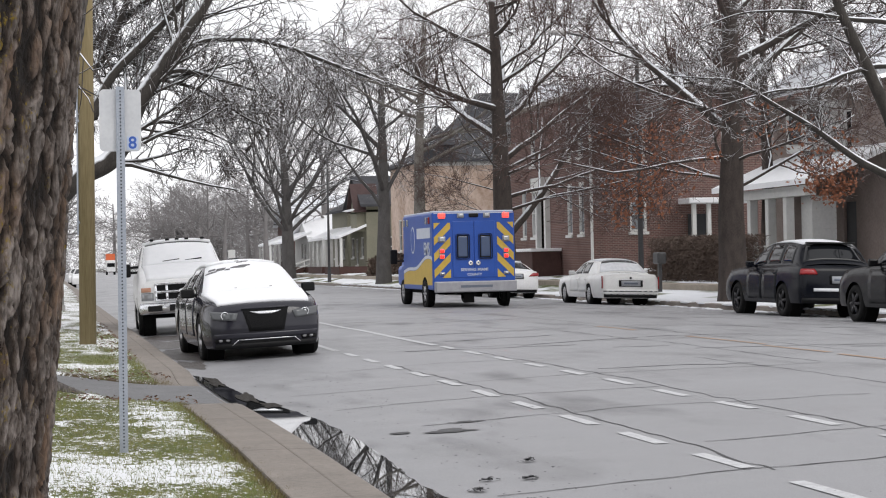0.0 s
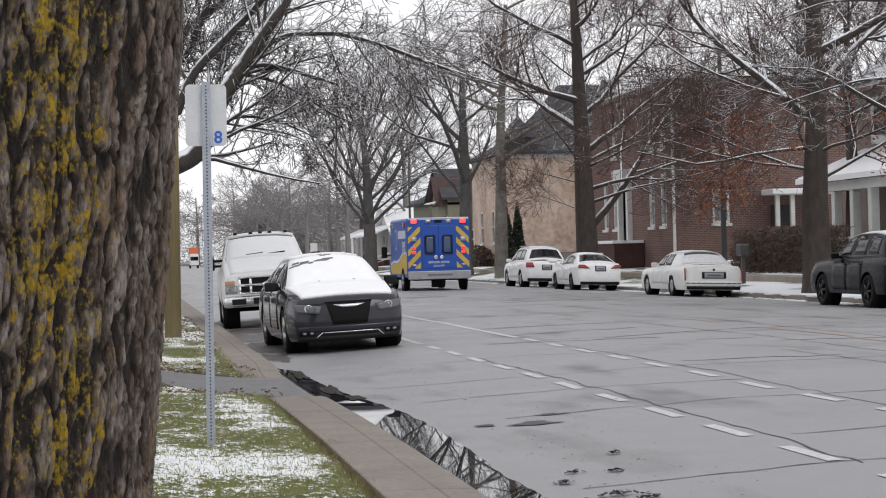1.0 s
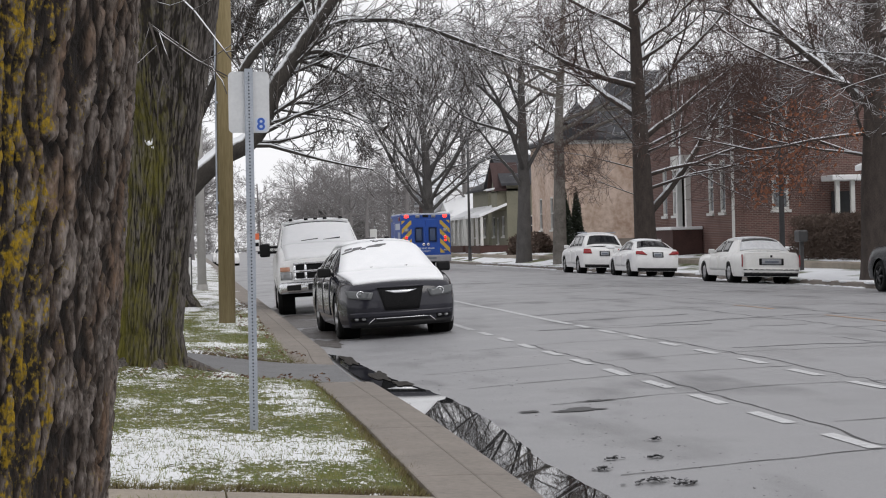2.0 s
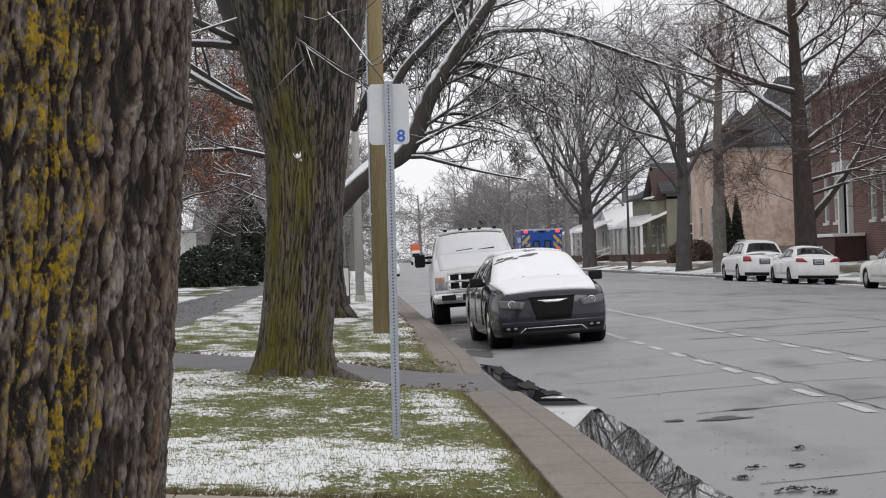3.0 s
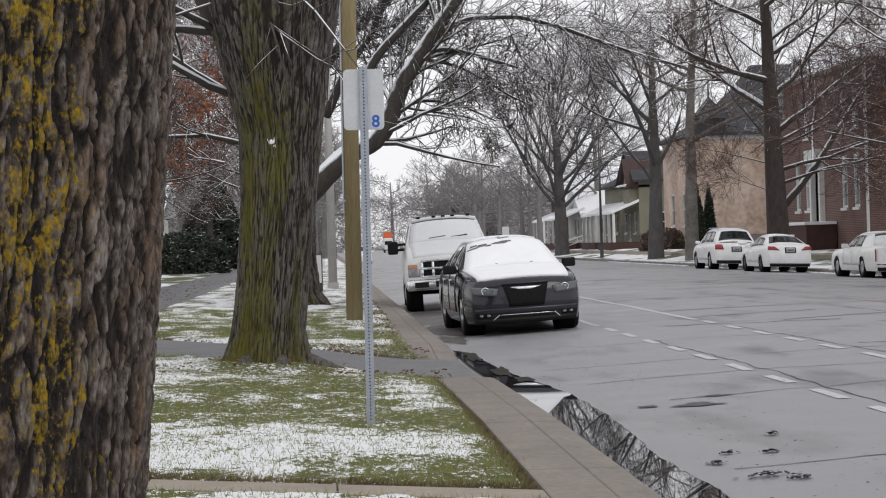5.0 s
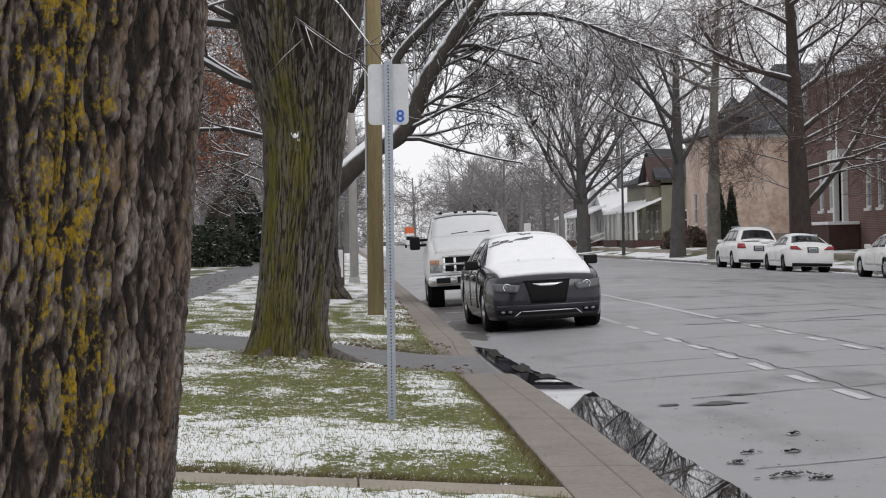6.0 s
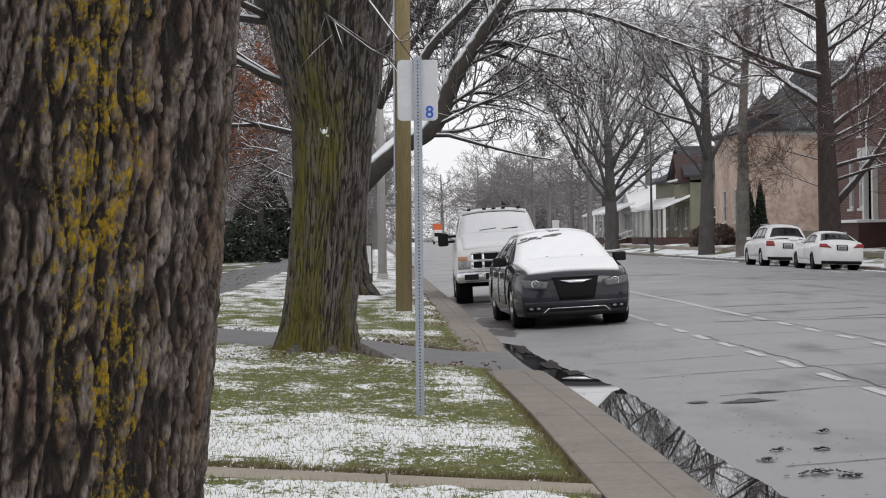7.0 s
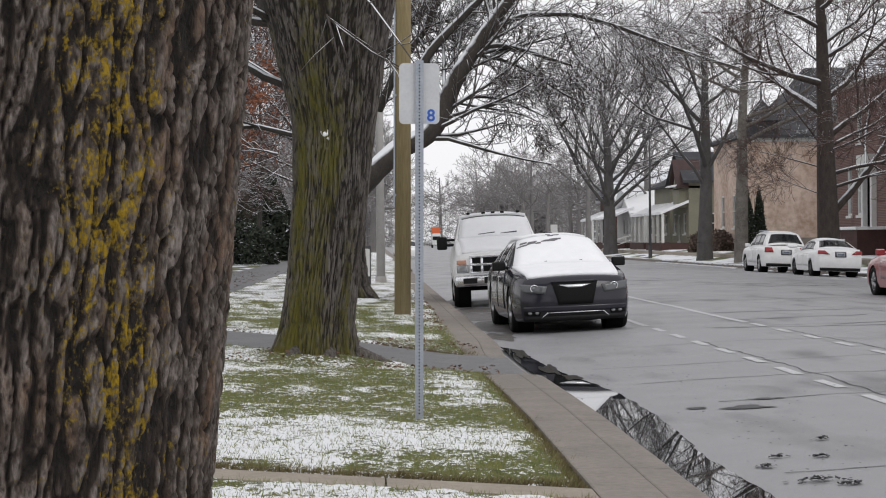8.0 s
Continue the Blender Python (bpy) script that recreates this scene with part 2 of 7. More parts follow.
EVERGREEN = material("evergreen_leaf", (0.018, 0.026, 0.016), (0.04, 0.05, 0.03), 4, 0.8)
snow_topped(EVERGREEN, 0.85, 1.0, 0.5, 1.5)
HEDGE = material("bare_hedge_twig", (0.075, 0.05, 0.04), (0.13, 0.095, 0.075), 5, 0.9)
POLE_WOOD = material("treated_pole_wood", (0.20, 0.155, 0.075), (0.30, 0.24, 0.13), 6, 0.85, bump=0.4, bump_scale=30, stretch=(1, 1, 0.08))
GALV = material("galvanised_steel", (0.42, 0.45, 0.50), (0.32, 0.35, 0.40), 12, 0.42, metal=0.75, bump=0.1, bump_scale=90)
SIGN_BACK = material("sign_aluminium", (0.60, 0.61, 0.62), (0.52, 0.53, 0.55), 5, 0.45, metal=0.25)
LABEL_PALE = material("label_pale", (0.50, 0.56, 0.68), rough=0.5)
LABEL_BLUE = material("label_blue", (0.03, 0.10, 0.42), rough=0.5)
HOLE = material("dark_hole", (0.03, 0.03, 0.035), rough=0.9)
GREY_POLE = material("grey_painted_pole", (0.42, 0.41, 0.39), (0.33, 0.32, 0.31), 4, 0.6)
DARK_POLE = material("dark_painted_pole", (0.035, 0.035, 0.037), (0.06, 0.06, 0.062), 5, 0.5)
RUBBER = material("tyre_rubber", (0.006, 0.006, 0.0065), (0.013, 0.013, 0.0125), 8, 0.8, bump=0.2, bump_scale=60)
RUBBER.node_tree.nodes["Principled BSDF"].inputs["Specular IOR Level"].default_value = 0.2
RIM_DARK = material("dark_alloy", (0.035, 0.035, 0.037), rough=0.35, metal=0.8)
RIM = material("alloy", (0.42, 0.42, 0.43), rough=0.32, metal=0.9)
CHROME = material("chrome", (0.75, 0.76, 0.78), rough=0.12, metal=1.0)
BLACK_TRIM = material("black_trim", (0.004, 0.004, 0.0045), (0.008, 0.008, 0.009), 20, 0.55)
BLACK_TRIM.node_tree.nodes["Principled BSDF"].inputs["Specular IOR Level"].default_value = 0.25
MESH_BLACK = material("grille_mesh", (0.004, 0.004, 0.0045), (0.012, 0.012, 0.013), 60, 0.5, bump=0.8, bump_scale=120)
MESH_BLACK.node_tree.nodes["Principled BSDF"].inputs["Specular IOR Level"].default_value = 0.15
CAR_GLASS = glass_like("dark_car_glass", (0.008, 0.009, 0.011), 0.04)
CAR_GLASS.node_tree.nodes["Principled BSDF"].inputs["Specular IOR Level"].default_value = 0.4
LENS = glass_like("clear_lens", (0.30, 0.31, 0.32), 0.08)
LENS.node_tree.nodes["Principled BSDF"].inputs["Metallic"].default_value = 0.5
LENS_DARK = glass_like("smoked_lens", (0.10, 0.105, 0.11), 0.05)
RED_LENS = glass_like("red_lens", (0.28, 0.012, 0.015), 0.12)
AMBER_LENS = glass_like("amber_lens", (0.50, 0.26, 0.17), 0.15)
UNDER = material("underbody", (0.006, 0.006, 0.006), rough=0.95)
UNDER.node_tree.nodes["Principled BSDF"].inputs["Specular IOR Level"].default_value = 0.1
PLATE_MARK = material("plate_mark", (0.10, 0.12, 0.16), (0.16, 0.18, 0.22), 60, 0.5)
WET_PATCH = material("thin_slush", (0.22, 0.22, 0.23), (0.06, 0.06, 0.062), 14, 0.4)
PLATE = material("plate", (0.42, 0.43, 0.45), (0.30, 0.32, 0.35), 30, 0.5)


def paint(name, c, rough=0.3, coat=0.7):
    m = material(name, c, tuple(v * 0.86 for v in c), 3, rough, coat=coat)
    m.node_tree.nodes["Principled BSDF"].inputs["Specular IOR Level"].default_value = 0.5 if max(c) > 0.1 else 0.14
    return add_layer(m, tuple(v * 0.92 + 0.002 for v in c), noise_value(m, 2.2, 8), 0.5, 0.8)


GREY_PAINT = paint("grey_car_paint", (0.024, 0.024, 0.033), 0.10, 0.0)
GREY_PAINT.node_tree.nodes["Principled BSDF"].inputs["Specular IOR Level"].default_value = 0.42
WHITE_PAINT = paint("white_car_paint", (0.87, 0.87, 0.87), 0.35, 0.5)
CREAM_PAINT = paint("cream_car_paint", (0.85, 0.85, 0.83), 0.35, 0.5)
BLACK_PAINT = paint("black_car_paint", (0.003, 0.003, 0.004), 0.24, 0.0)
NIGHT_PAINT = paint("night_blue_car_paint", (0.004, 0.005, 0.009), 0.24, 0.0)
for m in (BLACK_PAINT, NIGHT_PAINT):
    m.node_tree.nodes["Principled BSDF"].inputs["Specular IOR Level"].default_value = 0.22
RED_PAINT = paint("red_car_paint", (0.32, 0.018, 0.025), 0.28, 0.8)
BLUE_PAINT = paint("blue_vehicle_paint", (0.008, 0.075, 0.40), 0.4, 0.12)
YELLOW_FOIL = material("yellow_stripe_foil", (0.60, 0.42, 0.07), (0.52, 0.35, 0.05), 4, 0.5)
WHITE_FOIL = material("white_foil", (0.62, 0.66, 0.74), (0.52, 0.56, 0.64), 6, 0.5)
GREY_BUMPER = material("aluminium_tread_plate", (0.40, 0.40, 0.42), (0.30, 0.30, 0.32), 6, 0.45, metal=0.5, bump=0.3, bump_scale=60)
RED_GLOW = glow("red_lamp", (1.0, 0.02, 0.012), 1.6, (0.4, 0.02, 0.02))
RED_BEACON = glow("red_beacon", (1.0, 0.02, 0.015), 4.5, (0.5, 0.05, 0.05))
BRICK = bpy.data.materials.new("red_brick")
STUCCO = material("tan_stucco", (0.68, 0.55, 0.47), (0.40, 0.28, 0.21), 0.42, 0.9, bump=0.3, bump_scale=12)
SIDING = material("white_siding", (0.60, 0.60, 0.58), (0.50, 0.50, 0.49), 1.2, 0.7)
OLIVE_SIDING = material("olive_siding", (0.23, 0.22, 0.165), (0.18, 0.175, 0.13), 1.0, 0.8)
DARK_BRICK = material("dark_brick", (0.050, 0.026, 0.022), (0.085, 0.042, 0.036), 3, 0.9, bump=0.3, bump_scale=14)
SHINGLE = material("dark_shingle", (0.035, 0.036, 0.042), (0.065, 0.066, 0.072), 1.2, 0.9, bump=0.4, bump_scale=9)
RED_SHINGLE = material("red_brown_shingle", (0.055, 0.034, 0.033), (0.085, 0.052, 0.050), 1.5, 0.9, bump=0.4, bump_scale=9)
SNOW_ROOF = material("snow_streaked_roof", (0.78, 0.80, 0.83), (0.66, 0.68, 0.72), 0.8, 0.85)
add_layer(SNOW_ROOF, (0.09, 0.085, 0.09), noise_value(SNOW_ROOF, 1.0, 5, (0.5, 0.4, 9)), 0.54, 0.60)
WOOD_WHITE = material("white_trim_paint", (0.72, 0.72, 0.70), (0.62, 0.62, 0.60), 4, 0.6)
PANE = glass_like("window_pane", (0.035, 0.04, 0.045), 0.05)
PANE_PALE = glass_like("curtained_pane", (0.26, 0.28, 0.30), 0.08)
DOOR_DARK = material("dark_door", (0.025, 0.028, 0.03), (0.04, 0.042, 0.045), 5, 0.5)
ORANGE = material("orange_board", (0.75, 0.16, 0.05), (0.6, 0.13, 0.05), 4, 0.6)


def brick_nodes(m):
    m.use_nodes = True
    nt = m.node_tree
    b = nt.nodes["Principled BSDF"]
    tc = nt.nodes.new("ShaderNodeTexCoord")
    mp = nt.nodes.new("ShaderNodeMapping")
    mp.inputs["Rotation"].default_value = (radians(90), 0, 0)
    nt.links.new(tc.outputs["Object"], mp.inputs["Vector"])
    br = nt.nodes.new("ShaderNodeTexBrick")
    br.inputs["Scale"].default_value = 1.0
    br.inputs["Brick Width"].default_value, br.inputs["Row Height"].default_value = 0.23, 0.08
    br.inputs["Mortar Size"].default_value = 0.010
    br.inputs["Color1"].default_value, br.inputs["Color2"].default_value = (0.165, 0.084, 0.071, 1), (0.110, 0.061, 0.053, 1)
    br.inputs["Mortar"].default_value = (0.24, 0.19, 0.17, 1)
    nt.links.new(mp.outputs[0], br.inputs["Vector"])
    nt.links.new(br.outputs["Color"], b.inputs["Base Color"])
    b.inputs["Roughness"].default_value = 0.9
    return add_layer(m, (0.11, 0.060, 0.050), noise_value(m, 0.5, 6), 0.5, 0.75)


brick_nodes(BRICK)

# ---- ground, road, kerbs ----
KERB_R, CROWN = 18.05, 0.20


def kerb_x(y):
    return 1.73 - 0.15 * smooth01(14, 24, y)


def road_z(x, y=0.0):
    c = (1.86 + KERB_R) / 2
    w = (KERB_R - 1.86) / 2
    return CROWN * (1 - min(1.0, abs((x - c) / w)) ** 2)


def lawn_z(x, y):
    return 0.135 + 0.035 * (1.3 - x) if x > -3.4 else 0.135 + 0.035 * 4.7 + 0.02 * (-3.4 - x)


def right_z(x):
    return 0.15 + 0.5 * smooth01(18.6, 23.0, x) + 0.3 * smooth01(23, 30, x)


def sheet(name, xs, ys, zf, mat, parent=None, label=""):
    verts = [(x, y, zf(x, y)) for y in ys for x in xs]
    n = len(xs)
    faces = [(j * n + i, j * n + i + 1, (j + 1) * n + i + 1, (j + 1) * n + i) for j in range(len(ys) - 1) for i in range(n - 1)]
    return link_mesh(name, verts, faces, mat, parent, label)


ground = sheet("ground", [-900, -40, 0, 40, 900], [-300, 0, 300, 700, 2500], lambda x, y: -0.12, LAWN_FAR)
tagged(ground, "winter ground of grass and thin snow", "ground", kind="structure")
road_ys = list(np.arange(-120, 5, 5.0)) + list(np.arange(5, 60, 0.5)) + list(np.arange(60, 900, 12.0))
road_xs = list(np.linspace(1.40, KERB_R + 0.05, 34))
road = sheet("road", road_xs, road_ys, lambda x, y: road_z(x) + 0.012 * noise.noise((x * 0.9, y * 0.35, 3)) * smooth01(2.6, 4, x), ASPHALT)
tagged(road, "wet grey asphalt road with cracks", "road", kind="structure")


def strip(bm, pts, zoff=0.004):
    """A ribbon on the road through (x, y, half width)."""
    prev = None
    for i, (x, y, w) in enumerate(pts):
        a, b = pts[max(0, i - 1)], pts[min(len(pts) - 1, i + 1)]
        d = Vector((b[0] - a[0], b[1] - a[1]))
        n = Vector((-d.y, d.x)).normalized() * w
        row = [bm.verts.new((x + s * n.x, y + s * n.y, road_z(x + s * n.x) + zoff + 0.012 * noise.noise(((x + s * n.x) * 0.9, (y + s * n.y) * 0.35, 3)) * smooth01(2.6, 4, x))) for s in (-1, 1)]
        if prev:
            bm.faces.new((prev[0], prev[1], row[1], row[0]))
        prev = row


def line_mark(x, y0, y1, half, mat, name, label):
    bm = bmesh.new()
    n = max(2, int((y1 - y0) / 0.5))
    strip(bm, [(x, y0 + (y1 - y0) * i / n, half) for i in range(n + 1)], 0.006)
    return part(name, bm, mat, road, label)


for k in range(12):
    line_mark(4.31, 12.2 + 1.83 * k - 1.83, 13.2 + 1.83 * k - 1.83, 0.055, WHITE_LINE, "lane_dash", "worn white lane dash")
line_mark(4.31, 31.0, 90.0, 0.05, WHITE_LINE, "lane_line", "worn white lane line")
for k in range(10):
    line_mark(5.92, 12.6 + 1.83 * k, 13.55 + 1.83 * k, 0.055, WHITE_LINE, "lane_dash", "worn white lane dash")
line_mark(5.92, 30.5, 150.0, 0.06, WHITE_LINE, "lane_line", "worn white lane line")
for x, y0, y1 in ((9.86, 18.0, 23.4), (9.93, 23.9, 26.2), (10.06, 26.5, 30.0), (10.12, 33.0, 35.5)):
    line_mark(x, y0, y1, 0.05, YELLOW_LINE, "centre_line", "worn orange centre line")
line_mark(15.35, 20.0, 140.0, 0.05, WHITE_LINE, "lane_line", "faint white parking line")

rng = random.Random(5)


def crack(pts, w, jag=0.05, step=0.12):
    out = []
    for (x0, y0), (x1, y1) in zip(pts, pts[1:]):
        n = max(2, int(math.hypot(x1 - x0, y1 - y0) / step))
        for i in range(n):
            t = i / n
            x, y = x0 + (x1 - x0) * t, y0 + (y1 - y0) * t
            j = noise.noise((x * 2.1, y * 2.1, 7.0)) * jag * 2.2
            out.append((x + j * 0.5, y + j, w * (0.35 + 0.9 * abs(noise.noise((x * 3.0, y * 3.0, 1.7))))))
    return out


bm = bmesh.new()
for y, x0, x1 in ((11.9, 2.5, 8.5), (13.9, 4.6, 9), (16.9, 3, 7.5), (19.3, 2.6, 6.2), (21.6, 2.4, 9), (25.3, 3.5, 6.5), (29.2, 5, 14), (34.5, 6, 15), (41, 5.6, 13), (50, 6, 15)):
    strip(bm, crack([(x0, y), ((x0 + x1) / 2, y + 0.35), (x1, y + 0.1)], 0.021))
for x, y0, y1 in ((4.42, 12, 26), (6.06, 13, 28), (9.0, 22, 34), (10.4, 24, 44), (12.6, 28, 60), (8.1, 17, 24)):
    strip(bm, crack([(x, y0), (x + 0.1, (y0 + y1) / 2), (x - 0.05, y1)], 0.016, 0.07))
for _ in range(48):
    x, y = rng.uniform(5, 14.5), rng.uniform(20, 62)
    a, l = rng.uniform(-0.5, 0.5), rng.uniform(0.6, 3.0)
    strip(bm, crack([(x, y), (x + l * math.cos(a), y + l * math.sin(a))], 0.028 + 0.0009 * y, 0.09))
tagged(part("road_crack", bm, TAR, road, "dark sealed road cracks"), kind="stuff")


def blot(name, cx, cy, rx, ry, mat, z=0.006, seed=0.0, parent=road, label="", zf=road_z, lump=0.0, squash=0.55):
    bm = bmesh.new()
    n = 40
    rings = []
    for k in range(1, 5):
        f = k / 4
        ring = []
        for i in range(n):
            a = 2 * math.pi * i / n
            r = f * (1 + squash * noise.noise((math.cos(a) * 1.6 + seed, math.sin(a) * 1.6, seed)) + 0.25 * noise.noise((math.cos(a) * 6 + seed, math.sin(a) * 6, 2 + seed)))
            x, y = cx + rx * r * math.cos(a), cy + ry * r * math.sin(a)
            h = lump * (1 - f) * (0.5 + abs(noise.noise((x * 9, y * 9, seed)))) if lump else 0
            ring.append(bm.verts.new((x, y, zf(x) + z + h)))
        rings.append(ring)
    c = bm.verts.new((cx, cy, zf(cx) + z + lump))
    for i in range(n):
        bm.faces.new((c, rings[0][i], rings[0][(i + 1) % n]))
        for k in range(3):
            bm.faces.new((rings[k][i], rings[k + 1][i], rings[k + 1][(i + 1) % n], rings[k][(i + 1) % n]))
    return part(name, bm, mat, parent, label, True)


blot("road_patch", 3.13, 16.25, 0.20, 0.13, TAR, 0.008, 1.1, squash=1.0, label="dark wet pothole patch")
blot("road_patch", 3.42, 16.95, 0.17, 0.07, TAR, 0.008, 2.2, squash=1.0, label="dark wet pothole patch")
SLUDGE = material("gutter_sludge", (0.045, 0.036, 0.030), (0.12, 0.11, 0.105), 3, 0.5, bump=0.6, bump_scale=60)
for cx, cy, rx, ry, s in ((2.05, 33.0, 0.45, 2.2, 21.0), (1.95, 37.6, 0.5, 2.0, 22.0), (2.3, 40.5, 0.8, 1.4, 23.0), (1.9, 29.6, 0.22, 1.2, 24.0), (3.0, 32.4, 0.85, 2.0, 25.0), (1.85, 46.0, 0.35, 2.5, 26.0)):
    blot("road_stain", cx, cy, rx, ry, SLUDGE, 0.005, s, label="dark wet leaf stain at the gutter")
blot("road_patch", 2.72, 16.4, 0.09, 0.08, TAR, 0.008, 4.2, label="dark wet pothole patch")
for cx, cy, rx, ry, s in ((2.46, 12.22, 0.055, 0.06, 3.1), (2.62, 11.45, 0.16, 0.10, 5.5), (2.78, 11.25, 0.07, 0.05, 6.5), (3.15, 13.6, 0.05, 0.04, 7.0), (2.9, 12.6, 0.05, 0.03, 8.0), (2.63, 12.7, 0.045, 0.03, 8.6)):
    bm = bmesh.new()
    for _ in range(int(2600 * rx * ry) + 26):
        u, v = rng.gauss(0, 0.5), rng.gauss(0, 0.5)
        x, y, q = cx + rx * u, cy + ry * v, rng.uniform(0.008, 0.024)
        z = road_z(x) + 0.008 + 0.028 * max(0.0, 1 - math.hypot(u, v)) * rng.random()
        a = rng.uniform(0, 6.3)
        bm.faces.new([bm.verts.new((x + q * math.cos(a + k * 1.57), y + q * math.sin(a + k * 1.57), z + rng.uniform(-0.004, 0.012))) for k in range(4)])
    tagged(part("leaf_litter", bm, TAR), "wet dead leaf clump lying on the road", "leaf litter")
bm = bmesh.new()
for _ in range(900):
    x, y = 1.9 + abs(rng.gauss(0, 0.8)) + rng.random(), rng.uniform(8, 44)
    a, s = rng.uniform(0, 6.3), rng.uniform(0.004, 0.018)
    z = road_z(x) + 0.012
    bm.faces.new([bm.verts.new((x + s * math.cos(a + k * 2.1), y + s * 1.3 * math.sin(a + k * 2.1), z + rng.uniform(0, 0.008))) for k in range(3)])
tagged(part("road_grit", bm, TAR), "scattered dark grit and leaf crumbs on the road", "grit", kind="stuff")

# puddle along the gutter: still water, a snow slush tongue and dark leaf sludge


def gutter_sheet(name, y0, y1, wf, z, mat, n=80, seed=0.0, inner=0.0):
    bm = bmesh.new()
    prev = None
    for i in range(n + 1):
        y = y0 + (y1 - y0) * i / n
        w = wf(y)
        xl = kerb_x(y) + 0.08 + inner
        row = [bm.verts.new((xl + w * k / 4, y, z)) for k in range(5)]
        if prev:
            for k in range(4):
                bm.faces.new((prev[k], prev[k + 1], row[k + 1], row[k]))
        prev = row
    return part(name, bm, mat, None)


def puddle_w(y):
    w = np.interp(y, [7, 9, 11.4, 12.7, 14.2, 16.1, 18.3, 19.6, 21.5, 23.7, 25.4, 26.3], [0.42, 0.42, 0.40, 0.36, 0.43, 0.50, 0.52, 0.44, 0.30, 0.24, 0.20, 0.02])
    return max(0.02, w + 0.035 * noise.noise((y * 2.3, 0, 5)) + 0.02 * noise.noise((y * 7, 0, 9)))


WET_LEAF = material("wet_dark_leaf", (0.012, 0.010, 0.008), (0.030, 0.024, 0.018), 14, 0.6, bump=0.6, bump_scale=70)
WET_LEAF.node_tree.nodes["Principled BSDF"].inputs["Specular IOR Level"].default_value = 0.12
puddle = gutter_sheet("water", 7, 26.3, puddle_w, 0.034, WATER, 160)
tagged(puddle, "still gutter puddle that mirrors bare trees", "puddle", kind="structure")
tagged(blot("leaf_litter", 1.93, 21.6, 0.10, 0.75, WET_LEAF, 0.0, 11.0, None, zf=lambda x: 0.04, lump=0.006, squash=0.9), "dark leaf sludge lying in the gutter puddle", "leaf litter")
tagged(blot("leaf_litter", 2.03, 20.3, 0.11, 0.35, WET_LEAF, 0.0, 12.0, None, zf=lambda x: 0.04, lump=0.006, squash=0.9), "dark leaf sludge lying in the gutter puddle", "leaf litter")
tagged(blot("leaf_litter", 1.82, 24.6, 0.10, 0.9, WET_LEAF, 0.0, 13.0, None, zf=lambda x: 0.04, lump=0.006, squash=0.9), "dark leaf sludge lying in the gutter puddle", "leaf litter")

# left kerb: slabs with a lengthwise joint and cross joints
DRIVE_Y0, DRIVE_Y1 = 20.6, 24.4


def drive_dip(y):
    return smooth01(DRIVE_Y0 - 1.4, DRIVE_Y0, y) * (1 - smooth01(DRIVE_Y1, DRIVE_Y1 + 1.4, y))


kerb = new("kerb")
tagged(kerb, "worn tan concrete kerb with joints", "kerb", kind="structure")


def kerb_slab(y0, y1, a0, a1, face):
    bm = bmesh.new()
    rows = []
    n = max(1, int((y1 - y0) / 0.4))
    for i in range(n + 1):
        y = y0 + (y1 - y0) * i / n
        k = kerb_x(y)
        top = 0.14 - 0.085 * drive_dip(y)
        prof = [(k + a0, -0.1), (k + a0, top + 0.008 - 0.004), (k + a0 + 0.012, top + 0.008), (k + a1 - (0.03 if face else 0.004), top + (0.0 if face else 0.008)), (k + a1, top - (0.02 if face else -0.003)), (k + a1 + (0.14 if face else 0.0), -0.1)]
        rows.append([bm.verts.new((x, y, z + 0.003 * noise.noise((x * 3, y * 1.2, 2)))) for x, z in prof])
    for p, q in zip(rows, rows[1:]):
        for j in range(5):
            bm.faces.new((p[j], p[j + 1], q[j + 1], q[j]))
    bm.faces.new(rows[0])
    bm.faces.new(rows[-1])
    part("kerb_slab", bm, CONCRETE, kerb)


y = -40.5
while y < 90:
    ln = 3.05
    kerb_slab(y, y + ln - 0.012, -0.60, -0.2505, False)
    kerb_slab(y, y + ln - 0.012, -0.2465, 0.0, True)
    y += ln
bm = boxed(1.1, 1.72, 90.5, 700, -0.1, 0.14)
part("kerb_slab", bm, CONCRETE, kerb)

# left verge: fine sheet with snow lying in bands


def snow_amount(x, y):
    band = np.interp(y, [5, 9, 10.2, 10.9, 11.3, 11.9, 13.6, 14.4, 15.2, 17.5, 19.5, 20.6, 24.6, 26, 27.5, 29, 31, 34, 45, 60],
                     [0.26, 0.22, 0.16, -0.22, -0.02, 0.20, 0.21, 0.04, -0.20, -0.26, -0.14, -0.02, -0.3, -0.06, 0.04, -0.16, -0.06, 0.0, 0.06, 0.1])
    side = 0.42 * smooth01(0.35, 0.8, x) * smooth01(15.0, 16, y) * (1 - smooth01(18.3, 19.3, y)) + 0.30 * smooth01(-1.0, -1.8, x) * smooth01(15, 17, y) * (1 - smooth01(22, 25, y))
    edge = -0.5 * smooth01(0.72, 1.1, x) * (1 - smooth01(28, 32, y))
    n = 0.36 * noise.noise((x * 1.0, y * 0.8, 1)) + 0.36 * noise.noise((x * 3.4, y * 2.4, 4)) + (0.26 * noise.noise((x * 9, y * 6, 8)) + 0.22 * noise.noise((x * 26, y * 16, 8))) * (1 - smooth01(18, 23, y)) + 0.45 * noise.noise((x * 3.0, y * 0.4, 12)) * smooth01(18, 23, y)
    return smooth01(-0.32, 0.36, n + band + side + edge)


def on_paving(x, y):
    d0 = 21.0 - 1.35 * (x - 0.4) * 0.8
    if d0 - 0.02 < y < d0 + 3.62:
        return 2
    w0 = 10.71 - 0.25 * x
    return 1 if w0 - 0.45 < y < w0 + 0.03 else 0


